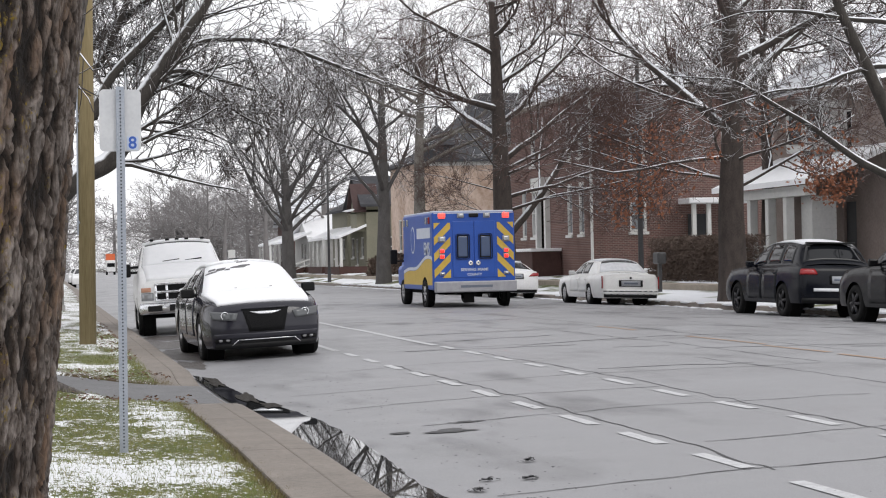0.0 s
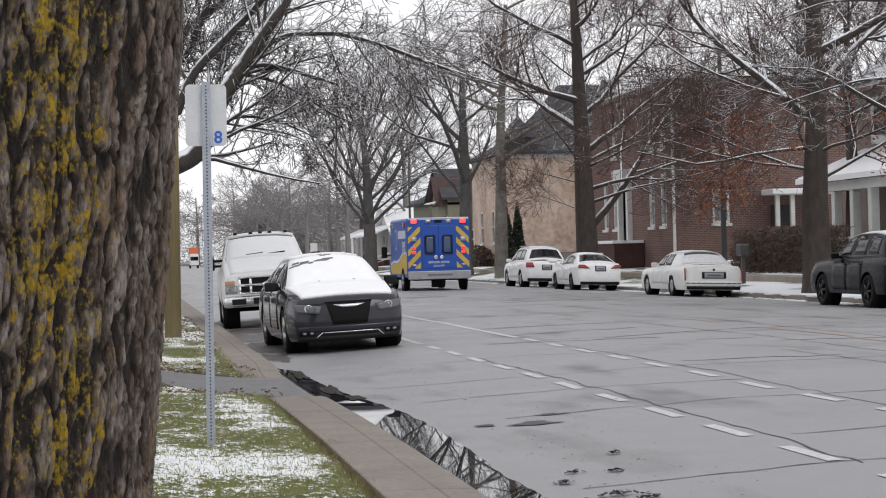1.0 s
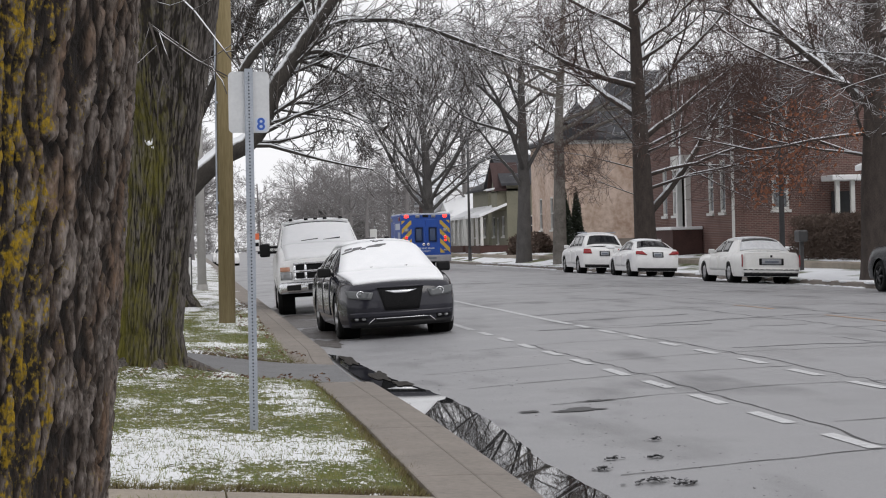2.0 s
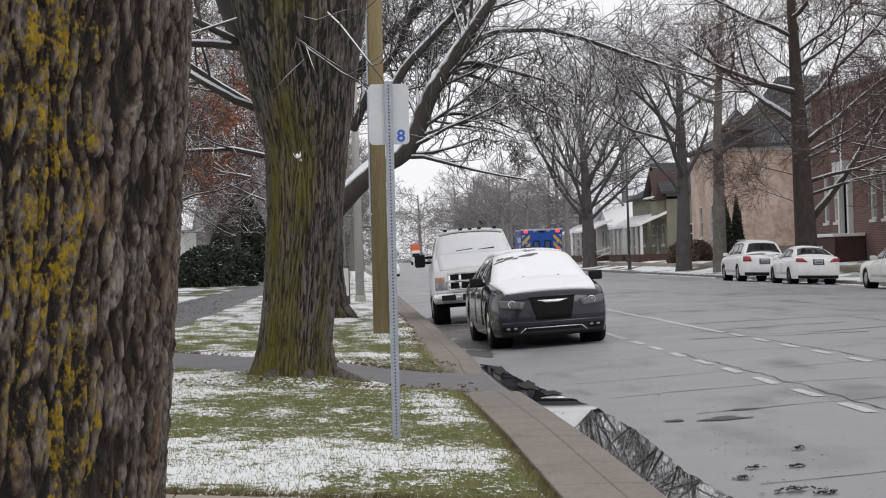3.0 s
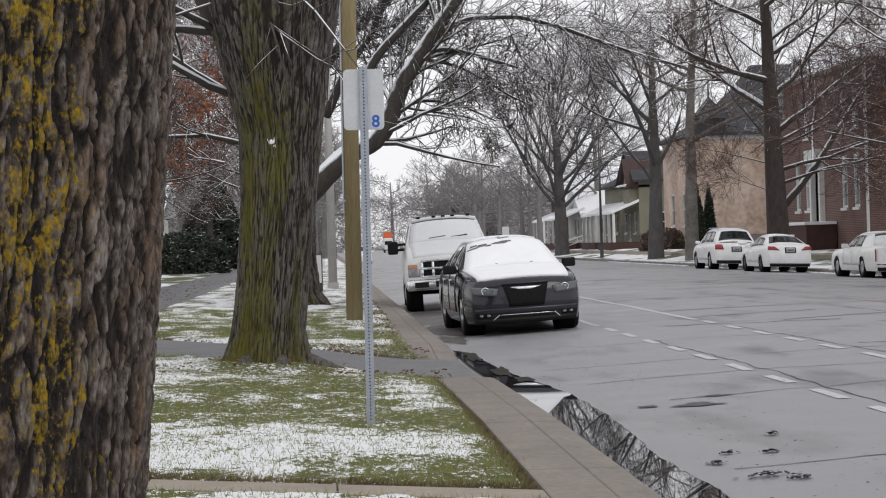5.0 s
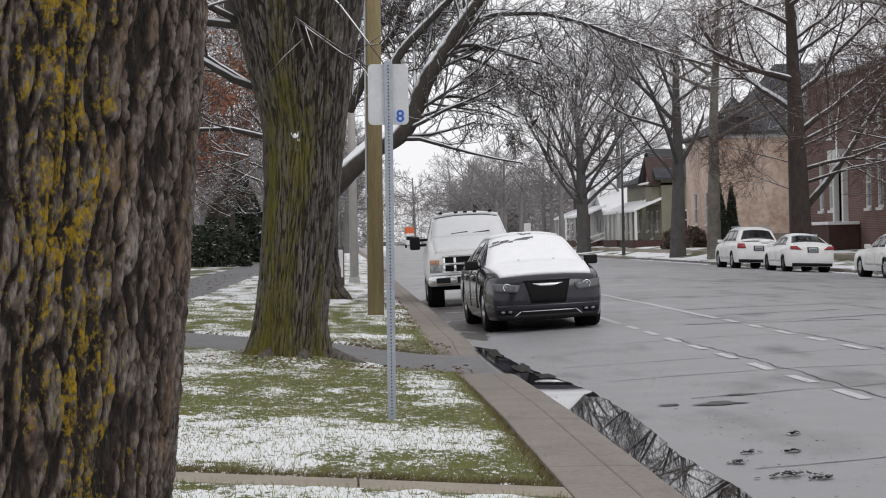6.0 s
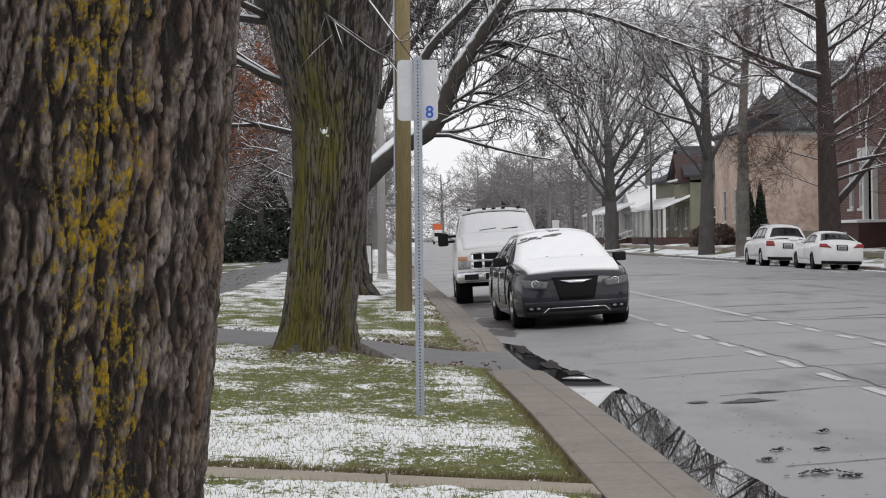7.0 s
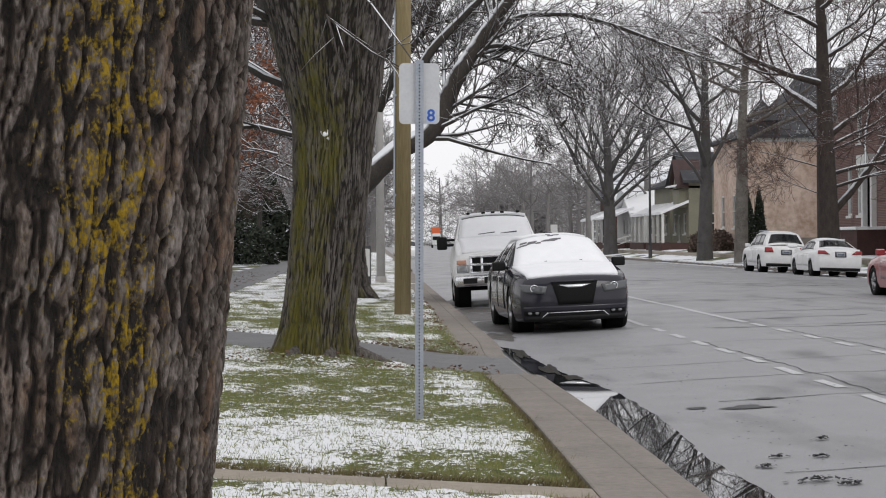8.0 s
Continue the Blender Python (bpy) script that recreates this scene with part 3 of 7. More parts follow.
def withered(x, y):
    """Brown, bare turf along the kerb, the path and the drive."""
    path = 10.71 - 0.25 * x
    drive = 21.0 - 1.08 * (x - 0.4)
    near = max(smooth01(0.95, 1.12, x), 1 - smooth01(0.05, 0.30, abs(y - path)), 1 - smooth01(0.0, 0.5, abs(y - drive - 3.8)), 0.6 * (1 - smooth01(0.45, 0.9, math.hypot(x + 0.73, y - 21.0))))
    return near + 0.35 * noise.noise((x * 7, y * 5, 17))


LAWN = material("lawn", (0.068, 0.088, 0.020), (0.145, 0.138, 0.045), 5, 0.95, bump=0.9, bump_scale=60)
add_layer(LAWN, (0.05, 0.035, 0.02), noise_value(LAWN, 2.4, 5), 0.56, 0.72)
add_layer(LAWN, (0.085, 0.058, 0.030), attribute_value(LAWN, "withered"), 0.45, 0.95)
nt = LAWN.node_tree
mask = attribute_value(LAWN, "snow")
for sc, amount in ((24, 2.7), (80, 2.4)):
    grain = nt.nodes.new("ShaderNodeMath")
    grain.operation = "MULTIPLY_ADD"
    nt.links.new(noise_value(LAWN, sc, 3, (1, 0.6, 1)), grain.inputs[0])
    grain.inputs[1].default_value = amount
    nt.links.new(mask, grain.inputs[2])
    mask = grain.outputs[0]
add_layer(LAWN, (0.84, 0.85, 0.87), mask, 2.92, 3.16)


def verge(name, xs, ys, zf, label):
    ob = sheet(name, xs, ys, zf, LAWN)
    at = ob.data.attributes.new("snow", "FLOAT", "POINT")
    at.data.foreach_set("value", [snow_amount(v.co.x, v.co.y) for v in ob.data.vertices])
    at = ob.data.attributes.new("withered", "FLOAT", "POINT")
    at.data.foreach_set("value", [withered(v.co.x, v.co.y) for v in ob.data.vertices])
    return tagged(ob, label, "lawn", kind="structure")


def verge_z(x, y):
    z = lawn_z(x, y) + 0.014 * noise.noise((x * 3, y * 3, 0)) + 0.010 * noise.noise((x * 11, y * 11, 3))
    if x > 1.0:
        z -= 0.07 * smooth01(1.02, 1.18, x)
    if on_paving(x, y):
        z -= 0.035 if on_paving(x, y) == 1 else 0.15
    z -= 0.06 * drive_dip(y) * smooth01(-1, 1.2, x)
    r = math.hypot(x + 0.73, y - 21.0)
    return z + 0.10 * (1 - smooth01(0.3, 1.1, r)) + 0.018 * snow_amount(x, y)


near_ys = list(np.arange(6.5, 20, 0.05)) + list(np.arange(20, 46, 0.12))
verge("verge_near", list(np.arange(-3.55, 1.26, 0.055)), near_ys, verge_z, "patchy green verge with thin melting snow")
verge("verge_rear", list(np.linspace(-3.55, 1.26, 30)), list(np.arange(-40, 6.6, 0.3)) + [6.5], lambda x, y: lawn_z(x, y) - 0.07 * smooth01(1.02, 1.18, x) + 0.012 * noise.noise((x * 3, y * 3, 0)), "grassy verge with thin snow round the near tree")
verge("verge_far", list(np.linspace(-3.55, 1.30, 14)), list(np.arange(46, 140, 0.8)) + [200, 300, 500], lambda x, y: lawn_z(x, y) + 0.02 * noise.noise((x, y, 0)), "snowy verge beside the kerb")
pub = sheet("sidewalk", [-5.6, -5.58, -3.57, -3.55], list(np.arange(-40, 60, 1.52)) + [120, 300], lambda x, y: lawn_z(-3.4, y) + (0.03 if -5.59 < x < -3.56 else -0.1), DRIVE)
tagged(pub, "dark wet pavement for walkers", "pavement", kind="structure")
yard = sheet("yard", list(np.linspace(-60, -5.6, 40)), list(np.arange(-60, 150, 2.5)) + [400], lambda x, y: lawn_z(-3.4, y) + 0.03 + 0.008 * (-5.6 - x) + 0.05 * noise.noise((x * 0.4, y * 0.4, 0)), LAWN_FAR)
tagged(yard, "snowy front yard with grass showing", "yard", kind="structure")


def slanted(name, f0, depth, xs, zf, mat, label, cat):
    verts, faces = [], []
    nv = 6
    for x in xs:
        for k in range(nv + 1):
            y = f0(x) + depth * k / nv
            verts.append((x, y, zf(x, y)))
    n = nv + 1
    faces = [(i * n + k, (i + 1) * n + k, (i + 1) * n + k + 1, i * n + k + 1) for i in range(len(xs) - 1) for k in range(nv)]
    ob = link_mesh(name, verts, faces, mat, smooth=False)
    so = ob.modifiers.new("solid", "SOLIDIFY")
    so.thickness, so.offset = 0.08, -1
    return tagged(ob, label, cat, kind="structure")


def drive_z(x, y):
    return max(lawn_z(x, y) - 0.012 - 0.063 * smooth01(-0.6, 1.0, x), 0.070)


slanted("driveway", lambda x: 21.0 - 1.08 * (x - 0.4), 3.6, list(np.linspace(-9, 1.55, 42)), drive_z, DRIVE, "dark wet asphalt driveway crossing the verge", "driveway")
for k in range(4):
    x0 = 1.06 - 1.07 * (k + 1)
    slanted("path_slab", lambda x: 10.27 - 0.25 * x, 0.43, list(np.linspace(x0 + 0.006, x0 + (1.064 if k else 1.13), 4)), lambda x, y: lawn_z(x, y) + 0.006, CONCRETE_PALE, "narrow tan concrete path slab", "path")

bm = bmesh.new()
count = 0
while count < 120000:
    x, y = rng.uniform(-3.3, 1.27), 7 + 33 * rng.random() ** 1.5
    if on_paving(x, y) or rng.random() < 0.68 * snow_amount(x, y) or rng.random() < 0.7 * withered(x, y):
        count += 0.2
        continue
    count += 1
    z = verge_z(x, y)
    h, a, s = rng.uniform(0.012, 0.042), rng.uniform(0, 6.3), rng.uniform(0.0018, 0.0042)
    lx, ly = rng.gauss(0, 0.02), rng.gauss(0, 0.02)
    bm.faces.new([bm.verts.new(p) for p in ((x - s * math.cos(a), y - s * math.sin(a), z - 0.01), (x + s * math.cos(a), y + s * math.sin(a), z - 0.01), (x + lx, y + ly, z + h))])
tagged(part("grass", bm, GRASS), "short winter grass blades on the verge", "grass", kind="stuff")
bm = bmesh.new()
for _ in range(16000):
    if rng.random() < 0.65:
        x, y = rng.gauss(1.13, 0.06), 8 + 17 * rng.random() ** 1.4
    else:
        x = rng.uniform(-3.0, 1.1)
        y = 10.71 - 0.25 * x + abs(rng.gauss(0, 0.10))
    if on_paving(x, y) and rng.random() < 0.8:
        continue
    z, h, a, s = verge_z(min(x, 1.1), y), rng.uniform(0.01, 0.05), rng.uniform(0, 6.3), rng.uniform(0.002, 0.005)
    bm.faces.new([bm.verts.new(p) for p in ((x - s * math.cos(a), y - s * math.sin(a), z - 0.01), (x + s * math.cos(a), y + s * math.sin(a), z - 0.01), (x + rng.gauss(0.015, 0.025), y + rng.gauss(0, 0.025), z + h))])
tagged(part("withered_grass", bm, material("withered_blade", (0.10, 0.075, 0.03), (0.20, 0.17, 0.07), 6, 0.8)), "withered brown grass along kerb and path", "grass", kind="stuff")
bm = bmesh.new()
for _ in range(900):
    x, y = (rng.uniform(0.6, 1.5), rng.uniform(28, 48)) if rng.random() < 0.5 else (rng.uniform(-3, 1.25), rng.choice((rng.uniform(24.4, 25.6), rng.uniform(19.8, 21))))
    a, s = rng.uniform(0, 6.3), rng.uniform(0.012, 0.035)
    z = max(verge_z(min(x, 1.2), y), 0.1) + 0.03
    bm.faces.new([bm.verts.new((x + s * math.cos(a + k * 1.57), y + s * math.sin(a + k * 1.57), z + rng.uniform(-0.015, 0.02))) for k in range(4)])
for _ in range(500):
    x, y = rng.uniform(-5.5, -3.6), rng.uniform(30, 75)
    a, s, z = rng.uniform(0, 6.3), rng.uniform(0.02, 0.045), lawn_z(-3.4, y) + 0.042
    bm.faces.new([bm.verts.new((x + s * math.cos(a + k * 1.57), y + s * math.sin(a + k * 1.57), z + rng.uniform(0, 0.02))) for k in range(4)])
tagged(part("leaf_litter", bm, DEAD_LEAF), "brown dead leaves lying along the verge", "leaf litter", kind="stuff")

# right side: kerb, verge, walk, yards
kerb2 = new("kerb")
tagged(kerb2, "far kerb with snow along it", "kerb", kind="structure")
y = -41.0
while y < 160:
    part("kerb_slab", boxed(KERB_R, KERB_R + 0.3, y, y + 2.98, -0.1, 0.15, 0.02), CONCRETE, kerb2)
    y += 3.0
part("kerb_slab", boxed(KERB_R, KERB_R + 0.3, 160, 700, -0.1, 0.15), CONCRETE, kerb2)
LAWN_R = material("verge_snow_grass", (0.08, 0.10, 0.035), (0.15, 0.15, 0.07), 1.5, 0.95, bump=0.6, bump_scale=20)
add_layer(LAWN_R, (0.80, 0.82, 0.85), noise_value(LAWN_R, 0.42, 9, (1, 0.45, 1)), 0.41, 0.49)
tagged(sheet("verge_right", list(np.linspace(KERB_R + 0.28, 70, 60)), list(np.arange(-60, 220, 2.0)) + [500], lambda x, y: right_z(x) + 0.05 * noise.noise((x * 0.7, y * 0.5, 2)), LAWN_R), "snowy verge and yards across the road", "lawn", kind="structure")
tagged(part("sidewalk", boxed(20.6, 22.0, -60, 400, 0.2, right_z(21.3) + 0.07), CONCRETE_PALE), "pale pavement across the road", "pavement", kind="structure")
bm = bmesh.new()
for _ in range(420):
    x, y = KERB_R - abs(rng.gauss(0, 0.22)) + 0.1, rng.uniform(30, 120)
    r = rng.uniform(0.05, 0.22)
    bmesh.ops.create_icosphere(bm, subdivisions=1, radius=1, matrix=Matrix.Translation((x, y, road_z(min(x, KERB_R)) + (0.15 if x > KERB_R else 0))) @ Matrix.Diagonal((r, r * rng.uniform(1, 3), 0.04, 1)))
tagged(part("snow_bank", bm, SNOW_THIN, None, "", True), "thin snow lumps lying along the gutter", "snow", kind="stuff")

# ---- trees ----


class Tubes:
    """Collects tapered tubes into one list of points and faces."""

    def __init__(self):
        self.v, self.f = [], []

    def add(self, pts, radii, sides, cap=True):
        base = len(self.v)
        n = len(pts)
        for i in range(n):
            a, b = pts[max(0, i - 1)], pts[min(n - 1, i + 1)]
            d = (b - a).normalized()
            u = d.cross(Vector((0, 0, 1)) if abs(d.z) < 0.95 else Vector((1, 0, 0))).normalized()
            w = d.cross(u)
            for k in range(sides):
                t = 2 * math.pi * k / sides
                self.v.append(pts[i] + (u * math.cos(t) + w * math.sin(t)) * radii[i])
        for i in range(n - 1):
            for k in range(sides):
                p, q = base + i * sides + k, base + i * sides + (k + 1) % sides
                self.f.append((p, q, q + sides, p + sides))
        if cap:
            self.f.append(tuple(base + (n - 1) * sides + k for k in range(sides)))


def limb_path(r, start, way, length, n, wander, lift):
    pts, p, d = [start.copy()], start.copy(), way.normalized()
    for _ in range(n):
        d = (d + Vector((r.gauss(0, wander), r.gauss(0, wander), r.gauss(0, wander) + lift))).normalized()
        p = p + d * (length / n)
        pts.append(p.copy())
    return pts, d


def grow(r, thick, thin, start, way, length, radius, level, spec, tips):
    n = (7, 6, 5, 3, 2, 2)[level]
    pts, end = limb_path(r, start, way, length, n, spec["wander"] * (0.35 if level == 0 else 1 + 0.25 * level), spec["lift"][level])
    if level > 1 and pts[-1].z < 2.15:
        return  # low twigs are pruned over the road and the walks
    radii = [max(spec["fine"], radius * (1 - 0.72 * i / n)) for i in range(n + 1)]
    (thick if level < 3 and radius > 0.03 else thin).add(pts, radii, (9, 7, 5, 3, 3, 3)[level])
    if level >= spec["levels"]:
        tips.append(pts[-1])
        return
    kids = spec["kids"][level]
    for k in range(kids):
        t = spec["from"][level] + (1 - spec["from"][level]) * (k + r.random()) / kids
        i = min(n - 1, int(t * n))
        p = pts[i].lerp(pts[i + 1], t * n - i)
        d = (pts[i + 1] - pts[i]).normalized()
        side = d.cross(Vector((r.gauss(0, 1), r.gauss(0, 1), r.gauss(0, 0.6)))).normalized()
        a = radians(r.uniform(*spec["angle"]) + (spec["open"] if level == 0 else 0))
        w = d * math.cos(a) + side * math.sin(a)
        grow(r, thick, thin, p, w, length * spec["ratio"][level] * r.uniform(0.7, 1.2) * (1.15 - 0.5 * t), radii[i] * r.uniform(0.36, 0.52), level + 1, spec, tips)


OAK = dict(levels=4, kids=(13, 10, 8, 6), angle=(28, 60), ratio=(0.60, 0.55, 0.55, 0.6), lift=(0.02, 0.03, 0.03, 0.02, 0.0), wander=0.075, fine=0.007, open=22)
OAK["from"] = (0.35, 0.25, 0.2, 0.15)
VASE = dict(levels=4, kids=(14, 11, 8, 6), angle=(20, 52), ratio=(0.85, 0.5, 0.45, 0.5), lift=(0.05, 0.07, 0.06, 0.03, 0.0), wander=0.09, fine=0.009, open=0)
VASE["from"] = (0.35, 0.2, 0.2, 0.15)
SPARSE = dict(OAK, kids=(11, 8, 6, 5), fine=0.009)
FARWOOD = dict(OAK, levels=3, kids=(13, 9, 7), fine=0.020, angle=(25, 65), ratio=(0.5, 0.5, 0.5), lift=(0.04, 0.06, 0.05, 0.03))


def tree(x, y, z, height, radius, seed, spec, bark, twig, label, lean=(0, 0), limbs=(), trunk_len=None, leaf=None, group="street trees", flare=1.35):
    """A bare tree. limbs: extra main limbs as (height on trunk, direction, length, radius)."""
    r = random.Random(seed)
    thick, thin, tips = Tubes(), Tubes(), []
    ob = new("tree")
    tagged(ob, label, "tree", group)
    ob.matrix_basis = Matrix.Translation((x, y, z))
    base = [Vector((lean[0] * t, lean[1] * t, t * 1.2 - 0.15)) for t in (0, 0.25, 0.6, 1.0)]
    thick.add(base, [radius * (1 + (flare - 1) * 0.7), radius * (1 + (flare - 1) * 0.35), radius * 1.05, radius], 9, False)
    grow(r, thick, thin, base[-1], Vector((lean[0], lean[1], 1.2)), trunk_len or height * 0.72, radius, 0, spec, tips)
    for h, way, ln, rad in limbs:
        grow(r, thick, thin, Vector((lean[0] * h / 1.2, lean[1] * h / 1.2, h)), Vector(way), ln, rad * 0.62, 1, spec, tips)
    link_mesh("trunk", thick.v, thick.f, bark, ob)
    tagged(link_mesh("crown", thin.v, thin.f, twig, ob, "bare snow-dusted twigs"), kind="stuff")
    if leaf:
        mat, share, low, high = leaf
        v, f = [], []
        for t in tips:
            if low < t.z < high and math.hypot(t.x, t.y) < 3.7 and r.random() < share * (1 - abs(2 * (t.z - low) / (high - low) - 1) ** 2):
                for _ in range(r.randint(4, 9)):
                    c = t + Vector((r.gauss(0, 0.18), r.gauss(0, 0.18), r.gauss(-0.06, 0.14)))
                    a = Vector((r.gauss(0, 1), r.gauss(0, 1), r.gauss(0, 1))).normalized() * r.uniform(0.05, 0.09)
                    b = a.cross(Vector((r.gauss(0, 1), r.gauss(0, 1), r.gauss(0, 1)))).normalized() * r.uniform(0.03, 0.05)
                    k = len(v)
                    v += [c - a, c + b, c + a, c - b]
                    f.append((k, k + 1, k + 2, k + 3))
        tagged(link_mesh("foliage", v, f, mat, ob, "withered rust-coloured leaves", False), kind="stuff")
    return ob


def bark_column(name, line, turns, ups, ridge, parent, mat, seed, deep=0.03, freq=11.0, stretch=2.2, dense=None, lichen=None, moss=None):
    """A trunk with furrowed bark in its surface; line: (height, x, y, radius)."""
    hs = [p[0] for p in line]
    zs = np.linspace(hs[0], hs[-1], ups) if dense is None else np.concatenate([np.linspace(hs[0], dense[0], 50), np.linspace(dense[0], dense[1], ups)[1:], np.linspace(dense[1], hs[-1], 50)[1:]])
    ups = len(zs)
    r0 = freq * sorted(p[3] for p in line)[len(line) // 2]
    verts, vals, spots = [], [], []
    for z in zs:
        cx, cy, rad = (float(np.interp(z, hs, [p[k] for p in line])) for k in (1, 2, 3))
        for i in range(turns):
            a = 2 * math.pi * i / turns
            ux, uy = math.cos(a), math.sin(a)
            q = Vector((ux * r0 + seed, uy * r0, z * stretch))
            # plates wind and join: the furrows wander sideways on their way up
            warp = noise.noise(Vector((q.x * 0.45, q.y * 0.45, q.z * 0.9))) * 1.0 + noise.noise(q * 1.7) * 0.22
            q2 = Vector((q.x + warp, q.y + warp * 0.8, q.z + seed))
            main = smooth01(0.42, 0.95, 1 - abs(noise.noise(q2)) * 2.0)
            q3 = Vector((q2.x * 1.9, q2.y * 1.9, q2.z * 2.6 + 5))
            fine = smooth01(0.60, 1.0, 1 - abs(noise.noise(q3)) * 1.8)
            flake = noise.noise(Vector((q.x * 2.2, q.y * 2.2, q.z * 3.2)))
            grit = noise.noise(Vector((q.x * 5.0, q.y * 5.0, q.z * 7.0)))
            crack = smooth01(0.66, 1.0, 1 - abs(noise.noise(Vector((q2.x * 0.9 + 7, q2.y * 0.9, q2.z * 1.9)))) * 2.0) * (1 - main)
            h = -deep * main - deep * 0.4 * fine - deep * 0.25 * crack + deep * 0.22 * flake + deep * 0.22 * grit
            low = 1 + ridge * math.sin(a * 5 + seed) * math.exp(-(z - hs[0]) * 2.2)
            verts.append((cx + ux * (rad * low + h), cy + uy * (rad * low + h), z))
            # how sunken the relief is here; the bark colours darken by it
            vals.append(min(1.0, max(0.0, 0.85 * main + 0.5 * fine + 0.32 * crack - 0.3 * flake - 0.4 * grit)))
            if lichen:
                off = math.atan2(math.sin(a - lichen), math.cos(a - lichen)) + 0.25 * noise.noise(Vector((0, 5, z * 1.5)))
                env = math.exp(-(off / 0.26) ** 2) * 0.44 + math.exp(-((off + 0.75) / 0.16) ** 2) * 0.20
                spots.append(env + 0.24 * noise.noise(Vector((ux * 12, uy * 12, z * 14))) + 0.34 * noise.noise(Vector((ux * 34, uy * 34, z * 50))) - 0.22 * vals[-1])
            elif moss:
                off = math.atan2(math.sin(a - moss), math.cos(a - moss))
                spots.append(0.34 * math.exp(-(off / 0.75) ** 2) + 0.24 * math.exp(-z * 2.2) + 0.34 * noise.noise(Vector((ux * 2.4, uy * 2.4, z * 0.9 + seed))) - 0.15 * vals[-1])
    faces = [(j * turns + i, j * turns + (i + 1) % turns, (j + 1) * turns + (i + 1) % turns, (j + 1) * turns + i) for j in range(ups - 1) for i in range(turns)]
    ob = link_mesh(name, verts, faces, mat, parent)
    for key, val in (("furrow_shade", vals), ("lichen", spots)):
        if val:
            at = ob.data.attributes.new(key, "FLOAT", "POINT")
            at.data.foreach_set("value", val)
    return ob


# the near trunk at the camera's side, with yellow lichen in a streak
near = new("tree")
tagged(near, "near tree trunk with furrowed bark and yellow lichen", "tree", "street trees")
near.matrix_basis = Matrix.Translation((-0.60, 2.62, 0.15))
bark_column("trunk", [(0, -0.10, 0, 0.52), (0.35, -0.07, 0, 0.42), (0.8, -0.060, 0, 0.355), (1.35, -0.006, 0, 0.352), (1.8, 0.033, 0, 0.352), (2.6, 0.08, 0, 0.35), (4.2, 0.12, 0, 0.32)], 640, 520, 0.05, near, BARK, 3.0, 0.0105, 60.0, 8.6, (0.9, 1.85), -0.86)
th, tn, tp = Tubes(), Tubes(), []
rr = random.Random(8)
for way in ((-0.6, 0.4, 1), (0.5, -0.6, 1), (-0.3, -0.8, 0.9)):
    grow(rr, th, tn, Vector((0.12, 0, 4.1)), Vector(way), 6, 0.2, 1, SPARSE, tp)
link_mesh("limb", th.v, th.f, LIMB, near)
tagged(link_mesh("crown", tn.v, tn.f, TWIG, near), kind="stuff")

# second trunk on the verge: broad base, forks into leaders
second = new("tree")
tagged(second, "broad old tree with mossy furrowed trunk on the verge", "tree", "street trees")
second.matrix_basis = Matrix.Translation((-0.70, 21.0, 0.18))
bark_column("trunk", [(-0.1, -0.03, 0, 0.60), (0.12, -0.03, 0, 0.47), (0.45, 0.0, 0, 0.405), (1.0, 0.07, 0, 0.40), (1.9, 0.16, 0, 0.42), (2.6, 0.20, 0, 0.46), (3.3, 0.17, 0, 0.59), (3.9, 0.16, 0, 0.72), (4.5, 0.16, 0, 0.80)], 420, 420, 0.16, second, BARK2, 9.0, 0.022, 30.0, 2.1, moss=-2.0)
th, tn, tp = Tubes(), Tubes(), []
rr = random.Random(21)
for start, way, ln, rad in (((-0.25, 0, 3.9), (-0.45, 0, 1), 7, 0.36), ((0.25, 0.1, 3.9), (0.10, 0.25, 1), 8, 0.40), ((0.38, 0.1, 4.3), (0.12, 0.1, 1), 7, 0.30),
                            ((0.0, 0.1, 2.95), (-1, 0.3, 0.30), 3.8, 0.055), ((0.0, 0.15, 3.5), (-1, -0.3, 0.45), 4.0, 0.05), ((-0.1, 0.1, 3.7), (-1, 0.5, 0.22), 5.0, 0.055)):
    grow(rr, th, tn, Vector(start), Vector(way), ln, rad, 1, OAK, tp)
for start, way, ln in (((0.3, -0.5, 4.2), (0.5, -0.5, -0.6), 1.6), ((-0.1, -0.5, 4.4), (0.2, -0.4, -0.9), 1.5), ((-0.5, -0.4, 4.0), (-0.6, -0.3, -0.3), 1.6), ((0.0, -0.55, 3.9), (0.7, -0.3, -0.7), 1.3), ((-0.42, 0, 2.3), (-1, 0, 0.15), 0.35)):
    grow(rr, th, tn, Vector(start), Vector(way), ln, 0.022, 3, OAK, tp)
link_mesh("limb", th.v, th.f, LIMB, second)
tagged(link_mesh("crown", tn.v, tn.f, TWIG, second, "bare snow-dusted twigs"), kind="stuff")
bm = bmesh.new()
for dx, dz, q in ((0, 0, 0.045), (0.025, -0.05, 0.032), (-0.03, 0.02, 0.03), (0.02, 0.035, 0.025)):
    bmesh.ops.create_icosphere(bm, subdivisions=2, radius=q, matrix=Matrix.Translation((0.12 + dx, -0.42, 2.5 + dz)) @ Matrix.Diagonal((1.0, 0.6, 0.8, 1)))
for v in bm.verts:
    v.co += Vector((1, 1, 1)) * 0.012 * noise.noise(v.co * 40)
tagged(part("snow_clump", bm, SNOW, second, "small snow clump on the bark", True))
bm = bmesh.new()
